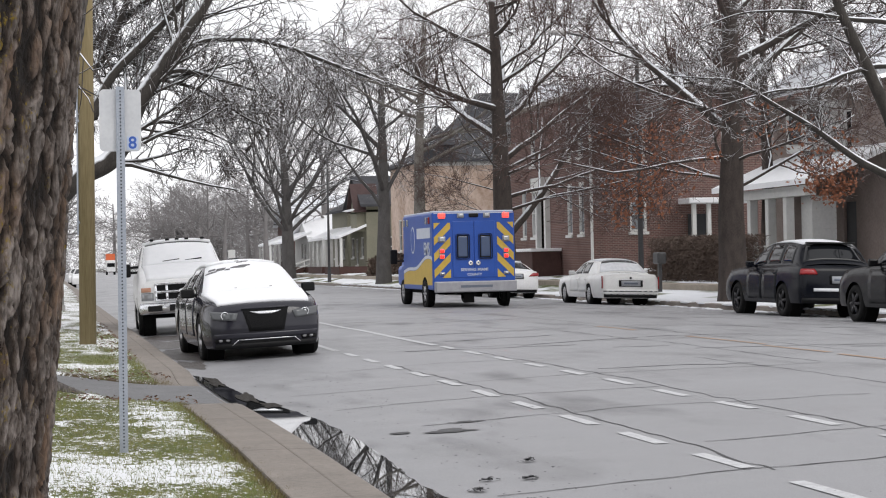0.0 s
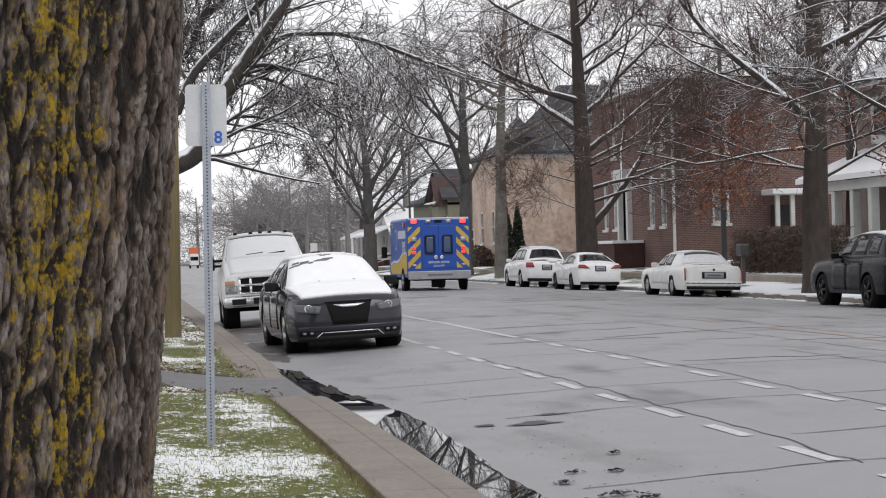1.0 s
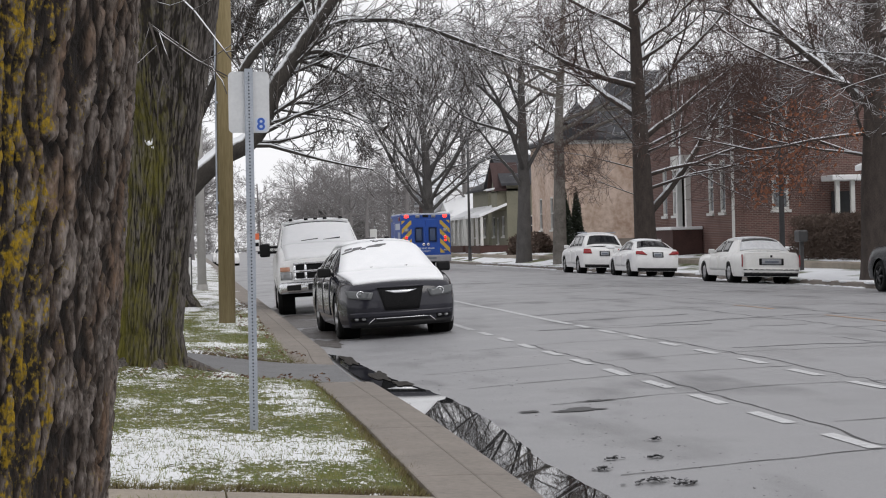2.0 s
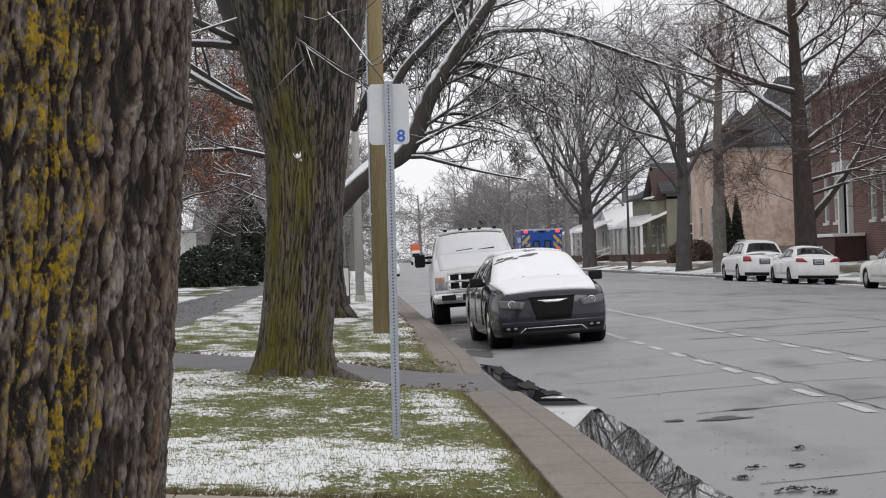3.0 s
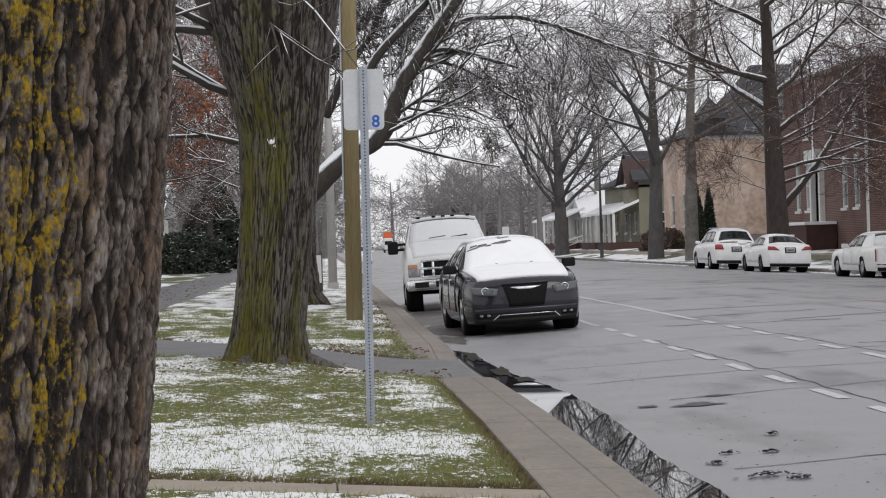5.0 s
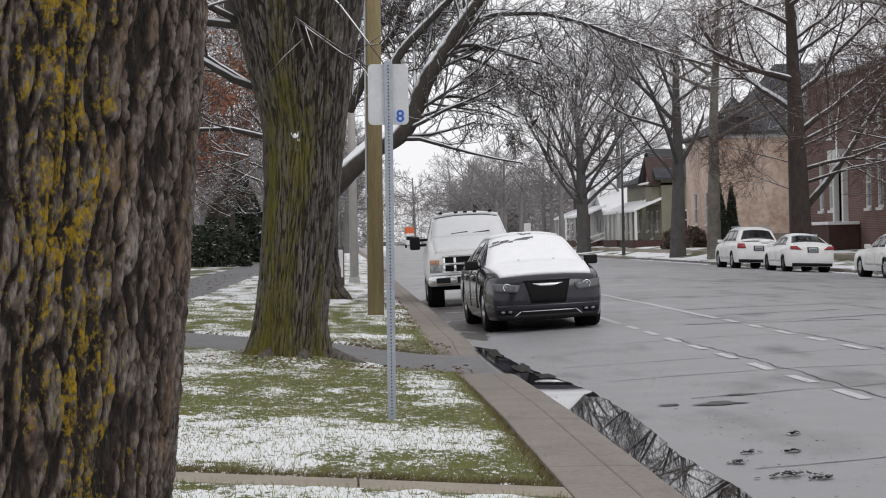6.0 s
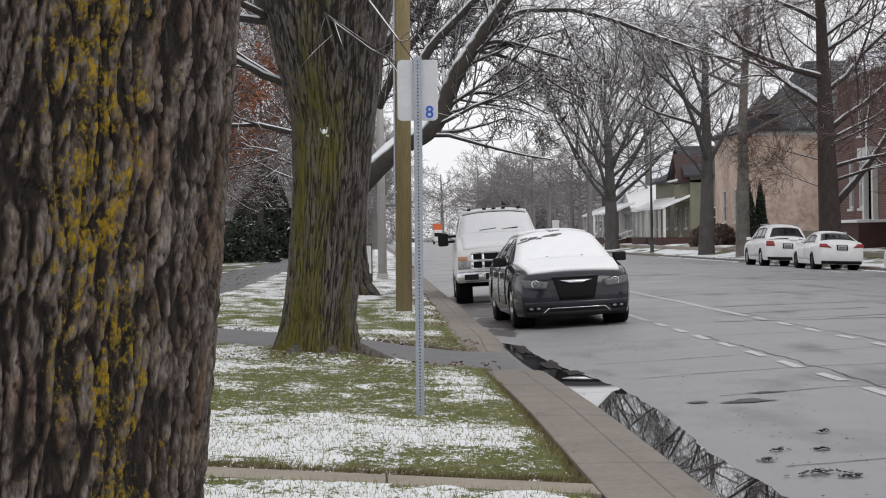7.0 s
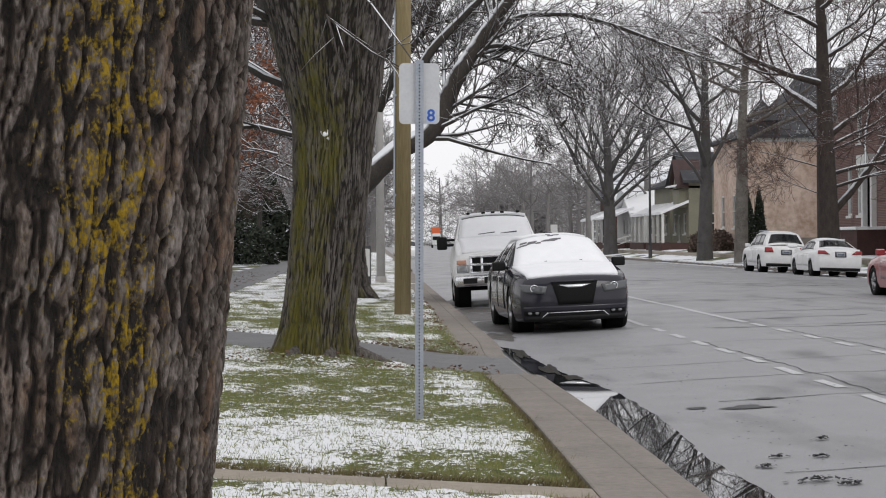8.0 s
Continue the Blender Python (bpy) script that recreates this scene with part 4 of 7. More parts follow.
for a, l in ((3.3, 0.7), (4.1, 0.5), (5.0, 0.4), (6.1, 0.75)):
    rod(bm, (0.36 * math.cos(a), 0.36 * math.sin(a), 0.10), ((0.4 + 0.55 * l) * math.cos(a), (0.4 + 0.55 * l) * math.sin(a), -0.02), 0.13, 0.04, 8)
part("root", bm, BARK2, second, "", True)

# third trunk behind, with the great limb that arches over the road
third = new("tree")
tagged(third, "old tree with a great limb arching over the road", "tree", "street trees")
third.matrix_basis = Matrix.Translation((-0.95, 44.2, 0.2))
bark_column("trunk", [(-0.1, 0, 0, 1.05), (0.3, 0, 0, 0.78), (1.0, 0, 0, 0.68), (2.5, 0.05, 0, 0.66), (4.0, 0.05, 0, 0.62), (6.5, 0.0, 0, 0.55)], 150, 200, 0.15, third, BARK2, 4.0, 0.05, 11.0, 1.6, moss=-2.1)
th, tn, tp = Tubes(), Tubes(), []
rr = random.Random(33)


def guided(pts, radii, spec, kids, level=1, kid_len=2.2, seed_lift=0.0):
    """A main limb through given turning points, with side branches."""
    fine = []
    for i in range(len(pts) - 1):
        a, b = Vector(pts[i]), Vector(pts[i + 1])
        p, q = Vector(pts[max(0, i - 1)]), Vector(pts[min(len(pts) - 1, i + 2)])
        for k in range(5):
            t = k / 5
            fine.append(0.5 * ((2 * a) + (b - p) * t + (2 * p - 5 * a + 4 * b - q) * t * t + (3 * a - p - 3 * b + q) * t ** 3))
    fine.append(Vector(pts[-1]))
    rad = [float(np.interp(i / (len(fine) - 1), np.linspace(0, 1, len(radii)), radii)) for i in range(len(fine))]
    th.add(fine, rad, 9)
    for k in range(kids):
        t = 0.3 + 0.7 * (k + rr.random()) / kids
        i = min(len(fine) - 2, int(t * (len(fine) - 1)))
        d = (fine[i + 1] - fine[i]).normalized()
        s = d.cross(Vector((rr.gauss(0, 1), rr.gauss(0, 1), rr.gauss(0, 1)))).normalized()
        grow(rr, th, tn, fine[i], d * 0.7 + s + Vector((0, 0, seed_lift)), kid_len * rr.uniform(0.6, 1.3), rad[i] * 0.27, level + 1, spec, tp)


# local points: x to the road, y along it, z up
guided([(0.2, -3.6, 2.1), (0.83, -4.2, 2.7), (1.38, -4.2, 3.22), (1.99, -4.2, 3.53), (2.31, -4.2, 3.96), (2.63, -4.2, 4.73), (3.13, -4.2, 5.49), (3.57, -4.2, 6.13), (4.08, -4.2, 6.85), (4.6, -4.2, 8.0)], [0.26, 0.24, 0.23, 0.21, 0.20, 0.18, 0.16, 0.14, 0.10, 0.05], OAK, 26, 1, 2.4, 0.4)
guided([(3.15, -4.2, 5.55), (3.87, -4.2, 5.98), (4.47, -4.2, 6.07), (5.19, -4.2, 6.04), (5.9, -4.2, 5.85), (6.5, -4.2, 5.63), (7.57, -4.2, 5.24), (8.65, -4.2, 4.91)], [0.085, 0.068, 0.060, 0.055, 0.050, 0.045, 0.032, 0.014], SPARSE, 20, 1, 1.3, 0.0)
guided([(2.76, -4.2, 5.05), (3.31, -4.2, 5.39), (3.84, -4.2, 5.37), (4.56, -4.2, 5.15), (5.07, -4.2, 4.98)], [0.075, 0.06, 0.055, 0.05, 0.018], SPARSE, 10, 1, 1.0, 0.0)
guided([(2.9, -4.1, 5.2), (3.18, -4.1, 5.21), (3.83, -4.0, 5.05), (4.42, -4.0, 4.73), (4.89, -4.0, 4.42), (5.42, -4.0, 4.17)], [0.05, 0.042, 0.036, 0.030, 0.022, 0.01], SPARSE, 12, 1, 1.0, 0.0)
guided([(2.4, -4.1, 4.1), (3.0, -4.0, 4.35), (3.8, -3.9, 4.25), (4.6, -3.8, 3.9)], [0.05, 0.04, 0.03, 0.012], SPARSE, 12, 1, 0.9, 0.3)
guided([(1.5, -3.9, 3.3), (1.64, -3.9, 4.27), (2.02, -3.8, 5.21), (2.64, -3.8, 5.91), (3.33, -3.8, 6.6), (4.2, -3.8, 7.6)], [0.13, 0.11, 0.10, 0.09, 0.075, 0.04], OAK, 18, 1, 1.7, 0.1)
guided([(1.0, -2.5, 4.2), (1.52, -3.2, 5.2), (2.02, -3.2, 5.9), (2.33, -3.2, 6.6), (2.7, -3.2, 7.6)], [0.11, 0.09, 0.08, 0.07, 0.05], OAK, 14, 1, 1.6, 0.1)
guided([(2.5, -4.1, 4.3), (2.77, -4.0, 4.2), (3.9, -4.0, 4.0), (4.4, -4.0, 3.8)], [0.035, 0.03, 0.022, 0.01], OAK, 10, 1, 0.9, 0.25)
guided([(0.3, -0.6, 4.6), (1.0, -1.6, 5.4), (2.0, -2.2, 6.4), (3.4, -2.6, 7.4)], [0.18, 0.14, 0.11, 0.06], OAK, 16, 1, 2.0)
guided([(0.2, -0.6, 5.4), (0.5, -1.4, 6.6), (1.2, -1.8, 8.2)], [0.18, 0.14, 0.08], OAK, 12, 1, 2.0)
for start, way, ln, rad in (((0, 0, 6.2), (-0.4, 0, 1), 6, 0.35), ((0, 0, 6.2), (0.4, 0.4, 1), 6, 0.35), ((-0.3, 0, 4.5), (-1, -0.2, 0.5), 6, 0.10), ((-0.3, 0, 3.6), (-1, -0.4, 0.3), 5, 0.075)):
    grow(rr, th, tn, Vector(start), Vector(way), ln, rad, 1, OAK, tp)
link_mesh("limb", th.v, th.f, LIMB, third)
tagged(link_mesh("crown", tn.v, tn.f, TWIG, third, "bare snow-dusted twigs"), kind="stuff")

# street trees across the road
tree(19.4, 52.8, right_z(19.4), 15, 0.42, 41, OAK, LIMB_RED, TWIG_RED, "pin oak with withered rust leaves on its low boughs", leaf=(RUST_LEAF, 0.95, 2.0, 5.4),
     limbs=((3.5, (-0.8, 0.3, 0.35), 4.5, 0.10), (3.2, (0.9, 0.2, 0.4), 4.5, 0.12), (3.9, (-0.7, -0.6, 0.35), 4.5, 0.09), (4.0, (0.4, -1, 0.3), 4.5, 0.09), (3.5, (-1, 0.3, 0.25), 4.5, 0.08), (4.2, (-1, -0.2, 0.2), 6, 0.10), (4.8, (1, -0.4, 0.2), 6, 0.10), (5.4, (-1, 0.5, 0.3), 6, 0.1)))
tree(19.4, 80.8, right_z(19.4), 17, 0.50, 53, OAK, LIMB_RED, TWIG_RED, "large reddish bare tree with spreading low boughs",
     limbs=((2.2, (0.9, 0.1, 0.7), 8, 0.30), (3.0, (-1, -0.2, 0.35), 3.6, 0.05), (4.2, (-1, 0.3, 0.45), 4.5, 0.06), (5.0, (-0.8, -0.6, 0.5), 5, 0.07), (4.0, (1, -0.4, 0.3), 7, 0.16), (5.2, (1, 0.2, 0.3), 7, 0.14), (5.0, (0.5, -1, 0.2), 6, 0.11), (3.4, (1, -0.6, 0.15), 7, 0.13)))
tree(19.5, 100.8, right_z(19.5), 19, 0.38, 62, SPARSE, LIMB_PALE, TWIG, "tall plane tree with a pale upper trunk", flare=1.2)
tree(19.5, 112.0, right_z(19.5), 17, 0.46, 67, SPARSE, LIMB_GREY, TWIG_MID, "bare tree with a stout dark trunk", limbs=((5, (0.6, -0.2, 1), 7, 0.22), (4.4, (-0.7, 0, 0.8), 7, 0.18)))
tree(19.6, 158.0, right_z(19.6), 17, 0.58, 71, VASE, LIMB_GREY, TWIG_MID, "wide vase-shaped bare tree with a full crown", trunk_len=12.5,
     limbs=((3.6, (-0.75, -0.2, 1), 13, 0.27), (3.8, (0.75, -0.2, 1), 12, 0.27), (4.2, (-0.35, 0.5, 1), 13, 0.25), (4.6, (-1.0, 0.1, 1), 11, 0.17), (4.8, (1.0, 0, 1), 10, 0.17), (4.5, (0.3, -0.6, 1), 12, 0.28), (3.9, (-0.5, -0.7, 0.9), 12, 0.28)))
roadside = tree(20.5, 40.5, right_z(20.5), 14, 0.40, 83, dict(SPARSE, kids=(6, 5, 4, 3)), LIMB, TWIG, "bare tree with snow along its heavy limbs", trunk_len=8)
th, tn, tp = Tubes(), Tubes(), []
rr = random.Random(84)
guided([(-0.1, 0.2, 2.2), (-1.28, 0.5, 2.76), (-2.39, 0.5, 3.29), (-3.48, 0.5, 4.04), (-4.3, 0.5, 4.51), (-5.37, 0.5, 5.11), (-6.18, 0.5, 5.19), (-6.98, 0.5, 5.25)], [0.13, 0.11, 0.085, 0.065, 0.05, 0.038, 0.025, 0.01], OAK, 12, 1, 1.4, 0.1)
guided([(-0.2, 0.2, 2.4), (-1.26, 0.5, 3.48), (-1.69, 0.5, 4.46), (-2.2, 0.5, 5.57), (-2.59, 0.5, 6.35), (-2.92, 0.5, 7.13)], [0.17, 0.16, 0.15, 0.14, 0.12, 0.09], OAK, 5, 1, 1.6, 0.1)
guided([(-0.3, 0.1, 5.2), (-1.66, 0.5, 5.47), (-2.62, 0.5, 5.29), (-3.46, 0.5, 4.99), (-4.42, 0.5, 4.89), (-5.52, 0.5, 4.61), (-6.33, 0.5, 4.35)], [0.08, 0.07, 0.05, 0.04, 0.03, 0.02, 0.01], OAK, 12, 1, 1.2, 0.0)
guided([(-0.3, 0.1, 6.2), (-1.64, 0.5, 6.49), (-2.59, 0.5, 6.55), (-3.69, 0.5, 6.71), (-4.65, 0.5, 6.71), (-5.34, 0.5, 6.62), (-6.29, 0.5, 6.27)], [0.08, 0.07, 0.06, 0.045, 0.03, 0.02, 0.01], OAK, 12, 1, 1.4, 0.1)
link_mesh("limb", th.v, th.f, LIMB, roadside)
tagged(link_mesh("crown", tn.v, tn.f, TWIG, roadside, "bare snow-dusted twigs"), kind="stuff")
tree(26.5, 68.0, right_z(26.5), 13, 0.28, 89, OAK, LIMB_RED, TWIG_RED, "bare yard tree beside the brick house")

# yard trees on the near side of the road, beyond the old trunks
tree(-6.6, 58.0, 0.35, 12, 0.22, 131, OAK, LIMB_RED, TWIG_RED, "bare reddish yard tree with a few dry leaves", leaf=(RUST_LEAF, 0.4, 3.0, 8), limbs=((2.5, (1, -0.2, 0.5), 4, 0.08), (3.0, (-1, -0.2, 0.4), 4, 0.08), (3.4, (0.7, -0.7, 0.4), 4, 0.08)))
tree(-9.5, 76.0, 0.4, 14, 0.28, 137, OAK, LIMB, TWIG, "bare dark yard tree", limbs=((3.0, (1, 0.2, 0.4), 5, 0.10), (3.6, (0.5, -1, 0.4), 5, 0.1)))
tree(-3.0, 88.0, 0.3, 15, 0.36, 139, OAK, LIMB, TWIG_RED, "bare dark verge tree", limbs=((3.6, (-1, 0.2, 0.5), 6, 0.12), (4.2, (-0.8, -0.6, 0.4), 6, 0.12)))
tree(-6.6, 108.0, 0.4, 13, 0.16, 153, OAK, LIMB, TWIG_RED, "bare dark yard tree with low boughs", limbs=((2.6, (-1, -0.3, 0.4), 5, 0.10), (3.2, (0.4, -1, 0.3), 4, 0.10)))
tree(-11.0, 66.0, 0.4, 13, 0.26, 157, OAK, LIMB_RED, TWIG_RED, "bare reddish yard tree beside the walk", limbs=((2.6, (1, -0.3, 0.4), 5, 0.10), (3.2, (0.8, 0.5, 0.3), 5, 0.10), (3.8, (-0.4, -1, 0.3), 5, 0.10)))
tree(-13.0, 96.0, 0.4, 14, 0.3, 149, OAK, LIMB, TWIG_RED, "bare dark yard tree behind the shrub")
tree(-1.9, 112.0, 0.2, 15, 0.4, 151, SPARSE, LIMB_GREY, HAZED_TWIG, "bare grey verge tree")

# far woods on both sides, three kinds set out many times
kinds = [tree(0, 0, -60, 15, 0.35, 101 + k, FARWOOD, HAZED_LIMB, HAZED_TWIG, "bare tree in the distance", group="distant trees") for k in range(3)]
rr = random.Random(77)
spots = []
for i in range(17):
    spots.append((20.5 + rr.uniform(0, 6), 178 + i * 14 + rr.uniform(-4, 4)))
for i in range(14):
    spots.append((-1.5 + rr.uniform(-5, 0.5), 128 + i * 17 + rr.uniform(-4, 4)))
for i in range(10):
    spots.append((rr.uniform(-60, -9), rr.uniform(110, 190)))
for i in range(14):
    spots.append((rr.uniform(30, 75), rr.uniform(95, 230)))
# unseen trees behind the camera, added to darken what the cars reflect
for i in range(9):
    spots.append((rr.uniform(-40, 40), -30 - i * 9 - rr.uniform(0, 5)))
for i in range(26):
    spots.append((rr.uniform(-70, 3), rr.uniform(200, 400)))
for i in range(20):
    spots.append((rr.uniform(20, 75), rr.uniform(240, 400)))
for i in range(8):
    spots.append((rr.uniform(-25, 45), rr.uniform(420, 520)))
for i, (x, y) in enumerate(spots):
    s = rr.uniform(0.75, 1.15) * (1.0 if y < 400 else 1.4)
    m = Matrix.Translation((x, y, 0.1)) @ Matrix.Rotation(rr.uniform(0, 6.28), 4, "Z")
    if i < 3:
        kinds[i].matrix_basis = m
        kinds[i].scale = (s, s, s)
    else:
        c = copy_thing(kinds[i % 3], m)
        c.scale = (s, s, s)

# evergreens, thickets and hedges


def clump(name, x, y, z, w, d, h, n, mat, seed, label, cat, shape="bush", leaf=0.09, slim=1.0):
    r = random.Random(seed)
    v, f = [], []
    for _ in range(n):
        while True:
            p = Vector((r.uniform(-1, 1), r.uniform(-1, 1), r.uniform(0, 1)))
            if shape == "cone":
                lim = (1 - p.z) ** 0.8 * min(1, 0.55 + p.z * 3)
            elif shape == "box":
                lim = 1.4
            else:
                lim = math.sqrt(max(0, 1 - (p.z * 1.05 - 0.15) ** 2))
            k = math.hypot(p.x, p.y)
            lim *= 1 + 0.28 * noise.noise((p.x * 2.5 + seed, p.y * 2.5, p.z * 3.5))
            if k < lim and (k > lim * 0.55 or shape == "box" or r.random() < 0.25):
                break
        c = Vector((x + p.x * w / 2, y + p.y * d / 2, z + p.z * h))
        a = Vector((r.gauss(0, 1), r.gauss(0, 1), r.gauss(0, 0.8))).normalized() * leaf * r.uniform(0.6, 1.5)
        b = a.cross(Vector((r.gauss(0, 1), r.gauss(0, 1), r.gauss(0, 1)))).normalized() * leaf * r.uniform(0.25, 0.6) * slim
        k = len(v)
        v += [c - a, c + b, c + a, c - b]
        f.append((k, k + 1, k + 2, k + 3))
    ob = new(name)
    tagged(ob, label, cat)
    tagged(link_mesh("foliage", v, f, mat, ob, "", False), kind="stuff")
    bm = bmesh.new()
    for k in range(5):
        rod(bm, (x + (k - 2) * w * 0.05, y, z - 0.2), (x + (k - 2) * w * 0.11, y + (k % 2) * d * 0.1, z + h * 0.8), 0.05, 0.012, 5)
    part("stem", bm, LIMB, ob)
    return ob


clump("shrub", -7.4, 100, 0.3, 4.6, 4, 2.2, 9000, EVERGREEN, 3, "dense dark evergreen shrub beside the drive", "shrub", leaf=0.12)
clump("evergreen_tree", -7.0, 119, 0.3, 5.5, 5.5, 6.4, 9000, EVERGREEN, 5, "dark snow-dusted evergreen tree in the yard", "tree", "cone", 0.20)
clump("evergreen_tree", -4.4, 130, 0.3, 4, 4, 5.6, 6000, EVERGREEN, 6, "dark snow-dusted evergreen tree in the yard", "tree", "cone", 0.18)
clump("evergreen_tree", 22.95, 117, 0.5, 1.5, 1.5, 4.6, 7000, EVERGREEN, 7, "slim dark conical cedar before the tan building", "tree", "cone", 0.10)
clump("evergreen_tree", 23.85, 117.5, 0.5, 1.3, 1.3, 4.3, 6000, EVERGREEN, 8, "slim dark conical cedar before the tan building", "tree", "cone", 0.10)
clump("hedge", 22.9, 65.2, 0.45, 1.8, 8.2, 1.75, 22000, HEDGE, 9, "clipped bare brown hedge along the yard", "hedge", "box", 0.12, 0.3)
clump("shrub", 22.8, 128, 0.5, 3.5, 6, 1.6, 3500, HEDGE, 12, "bare brown shrub before the far house", "shrub", leaf=0.12)
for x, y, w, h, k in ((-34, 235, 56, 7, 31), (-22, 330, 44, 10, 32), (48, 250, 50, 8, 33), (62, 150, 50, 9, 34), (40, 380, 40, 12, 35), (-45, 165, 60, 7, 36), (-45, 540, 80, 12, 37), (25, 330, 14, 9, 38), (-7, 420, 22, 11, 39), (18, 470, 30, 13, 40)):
    clump("thicket", x, y, 0.0, w, 8, h, 15000 if y < 400 else 4500, HAZED_TWIG, k, "bare thicket in the distance, greyed for haze", "thicket", "box", 0.55 if y < 300 else 1.3, 0.10)

# ---- vehicles: local frame, nose at y = 0, tail at y = length, ground at z = 0 ----


def wheel(parent, x, y, r, side, rim_mat, width=0.22, spokes=5):
    ob = new("wheel")
    ob.parent = parent
    ob.matrix_basis = Matrix.Translation((x, y, r))
    w = width / 2
    bm = lathe(bmesh.new(), [(-w, r * 0.66), (-w, r * 0.93), (-w * 0.7, r), (w * 0.7, r), (w, r * 0.93), (w, r * 0.66), (0, r * 0.62)], 28)
    part("tyre", bm, RUBBER, ob, "", True)
    bm = lathe(bmesh.new(), [(side * w * 0.85, r * 0.60), (side * w * 0.85, r * 0.665), (-side * w * 0.5, r * 0.665), (-side * w * 0.5, r * 0.60)], 28)
    for k in range(spokes):
        a = 2 * math.pi * k / spokes
        c, s = math.cos(a), math.sin(a)
        rod(bm, (side * w * 0.80, c * r * 0.08, s * r * 0.08), (side * w * 0.72, c * r * 0.63, s * r * 0.63), r * 0.13, r * 0.09, 6)
    rod(bm, (side * w * 0.5, 0, 0), (side * w * 0.88, 0, 0), r * 0.17, r * 0.15, 12)
    part("rim", bm, rim_mat, ob, "", True)
    bm = rod(bmesh.new(), (-side * w * 0.4, 0, 0), (side * w * 0.1, 0, 0), r * 0.62, None, 20)
    part("brake", bm, UNDER, ob)
    return ob


class Shell:
    """The surfaces of a car body. top: bonnet, belt and deck line; roof: the cabin's line over it."""

    def __init__(self, s):
        self.s = s
        self.top, self.roof = curve(s["top"]), curve(s["roof"])
        self.L, self.W = s["length"], s["width"] / 2
        self.low = s.get("low", 0.22)
        self.rmax = max(z for _, z in s["roof"])
        self.nose_r, self.tail_r = s.get("nose_round", 0.55), s.get("tail_round", 0.5)

    def half(self, y):
        w = self.W
        if y < self.nose_r:
            w *= 1 - self.s.get("nose_in", 0.14) * (1 - y / self.nose_r) ** 2
        e = self.L - y
        if e < self.tail_r:
            w *= 1 - self.s.get("tail_in", 0.10) * (1 - max(0, e) / self.tail_r) ** 2
        return w

    def arch(self, y):
        z = self.low
        for ay in self.s["axles"]:
            r = self.s["wheel"] * self.s.get("arch", 1.14)
            d = abs(y - ay)
            if d < r:
                z = max(z, self.s["wheel"] + math.sqrt(r * r - d * d))
        return z

    def belly(self, z, hi):
        v = min(1.0, max(0.0, (z - self.low) / (hi - self.low)))
        return float(np.interp(v, [0, 0.10, 0.35, 0.62, 0.80, 0.92, 1], [0.945, 0.975, 1.0, 0.995, 0.975, 0.945, 0.90]))

    def side(self, sgn):
        def f(y, z):
            return (sgn * self.half(y) * self.belly(z, self.top(y)), y, z)
        return f

    def end_y(self, x, z, front):
        w = self.half(0 if front else self.L)
        hi = self.top(0 if front else self.L)
        bulge = self.s.get("nose_bulge" if front else "tail_bulge", 0.12)
        v = min(1.0, max(0.0, (z - self.low) / (hi - self.low)))
        y = bulge * (min(1.0, abs(x) / w)) ** 2.2 * 0.9 - bulge + self.s.get("nose_lean" if front else "tail_lean", 0.08) * (v - 0.45) ** 2 * 3
        return y if front else self.L - y

    def end(self, front):
        return lambda x, z: (x, self.end_y(x, z, front), z)

    def lid(self, x, y):
        w = self.half(y) * 0.90
        return (x, y, self.top(y) + 0.035 * (1 - min(1, abs(x) / w) ** 2) )

    def cab_half(self, y):
        b, t = self.top(y), self.roof(y)
        f = min(1.0, max(0.0, (t - b) / (self.rmax - b)))
        return self.half(y) * 0.895 * (1 - f) + self.s["roof_half"] * f

    def cab_side(self, sgn):
        def f(y, v):
            b, t = self.top(y) - 0.02, self.roof(y)
            x0, x1 = self.half(y) * 0.90, self.cab_half(y)
            bow = 0.025 * math.sin(math.pi * min(1, max(0, v)))
            return (sgn * (x0 + (x1 - x0) * v + bow), y, b + (t - 0.045 - b) * v)
        return f

    def cab_top(self, x, y):
        w = self.cab_half(y)
        return (x, y, self.roof(y) + 0.03 - 0.075 * min(1, abs(x) / w) ** 2.5)

    def build(self, paint_mat, parent):
        s = self.s
        ys = sorted(set([round(v, 3) for v in np.linspace(0, self.L, 56)] + [round(a + d * self.s["wheel"] * s.get("arch", 1.14), 3) for a in s["axles"] for d in (-1, -0.97, -0.9, -0.75, -0.5, -0.25, 0, 0.25, 0.5, 0.75, 0.9, 0.97, 1)]))
        bm = bmesh.new()
        rows = 8
        grids = {}
        for sgn in (-1, 1):
            cols = []
            for y in ys:
                lo, hi = self.arch(y), self.top(y)
                col = []
                for k in range(rows + 1):
                    z = lo + (hi - lo) * k / rows
                    p = Vector(self.side(sgn)(y, z))
                    if y == ys[0] or y == ys[-1]:
                        p.y = self.end_y(p.x, z, y == ys[0])
                    col.append(bm.verts.new(p))
                cols.append(col)
            for c, d in zip(cols, cols[1:]):
                for k in range(rows):
                    bm.faces.new((c[k], d[k], d[k + 1], c[k + 1]))
            grids[sgn] = cols
        n = 10
        lids = []
        for i, y in enumerate(ys):
            a, b = grids[-1][i][-1], grids[1][i][-1]
            row = [a]
            for k in range(1, n):
                x = a.co.x + (b.co.x - a.co.x) * k / n
                p = Vector(self.lid(x, y))
                if i in (0, len(ys) - 1):
                    p.y = self.end_y(x, self.top(y), i == 0)
                row.append(bm.verts.new(p))
            row.append(b)
            lids.append(row)
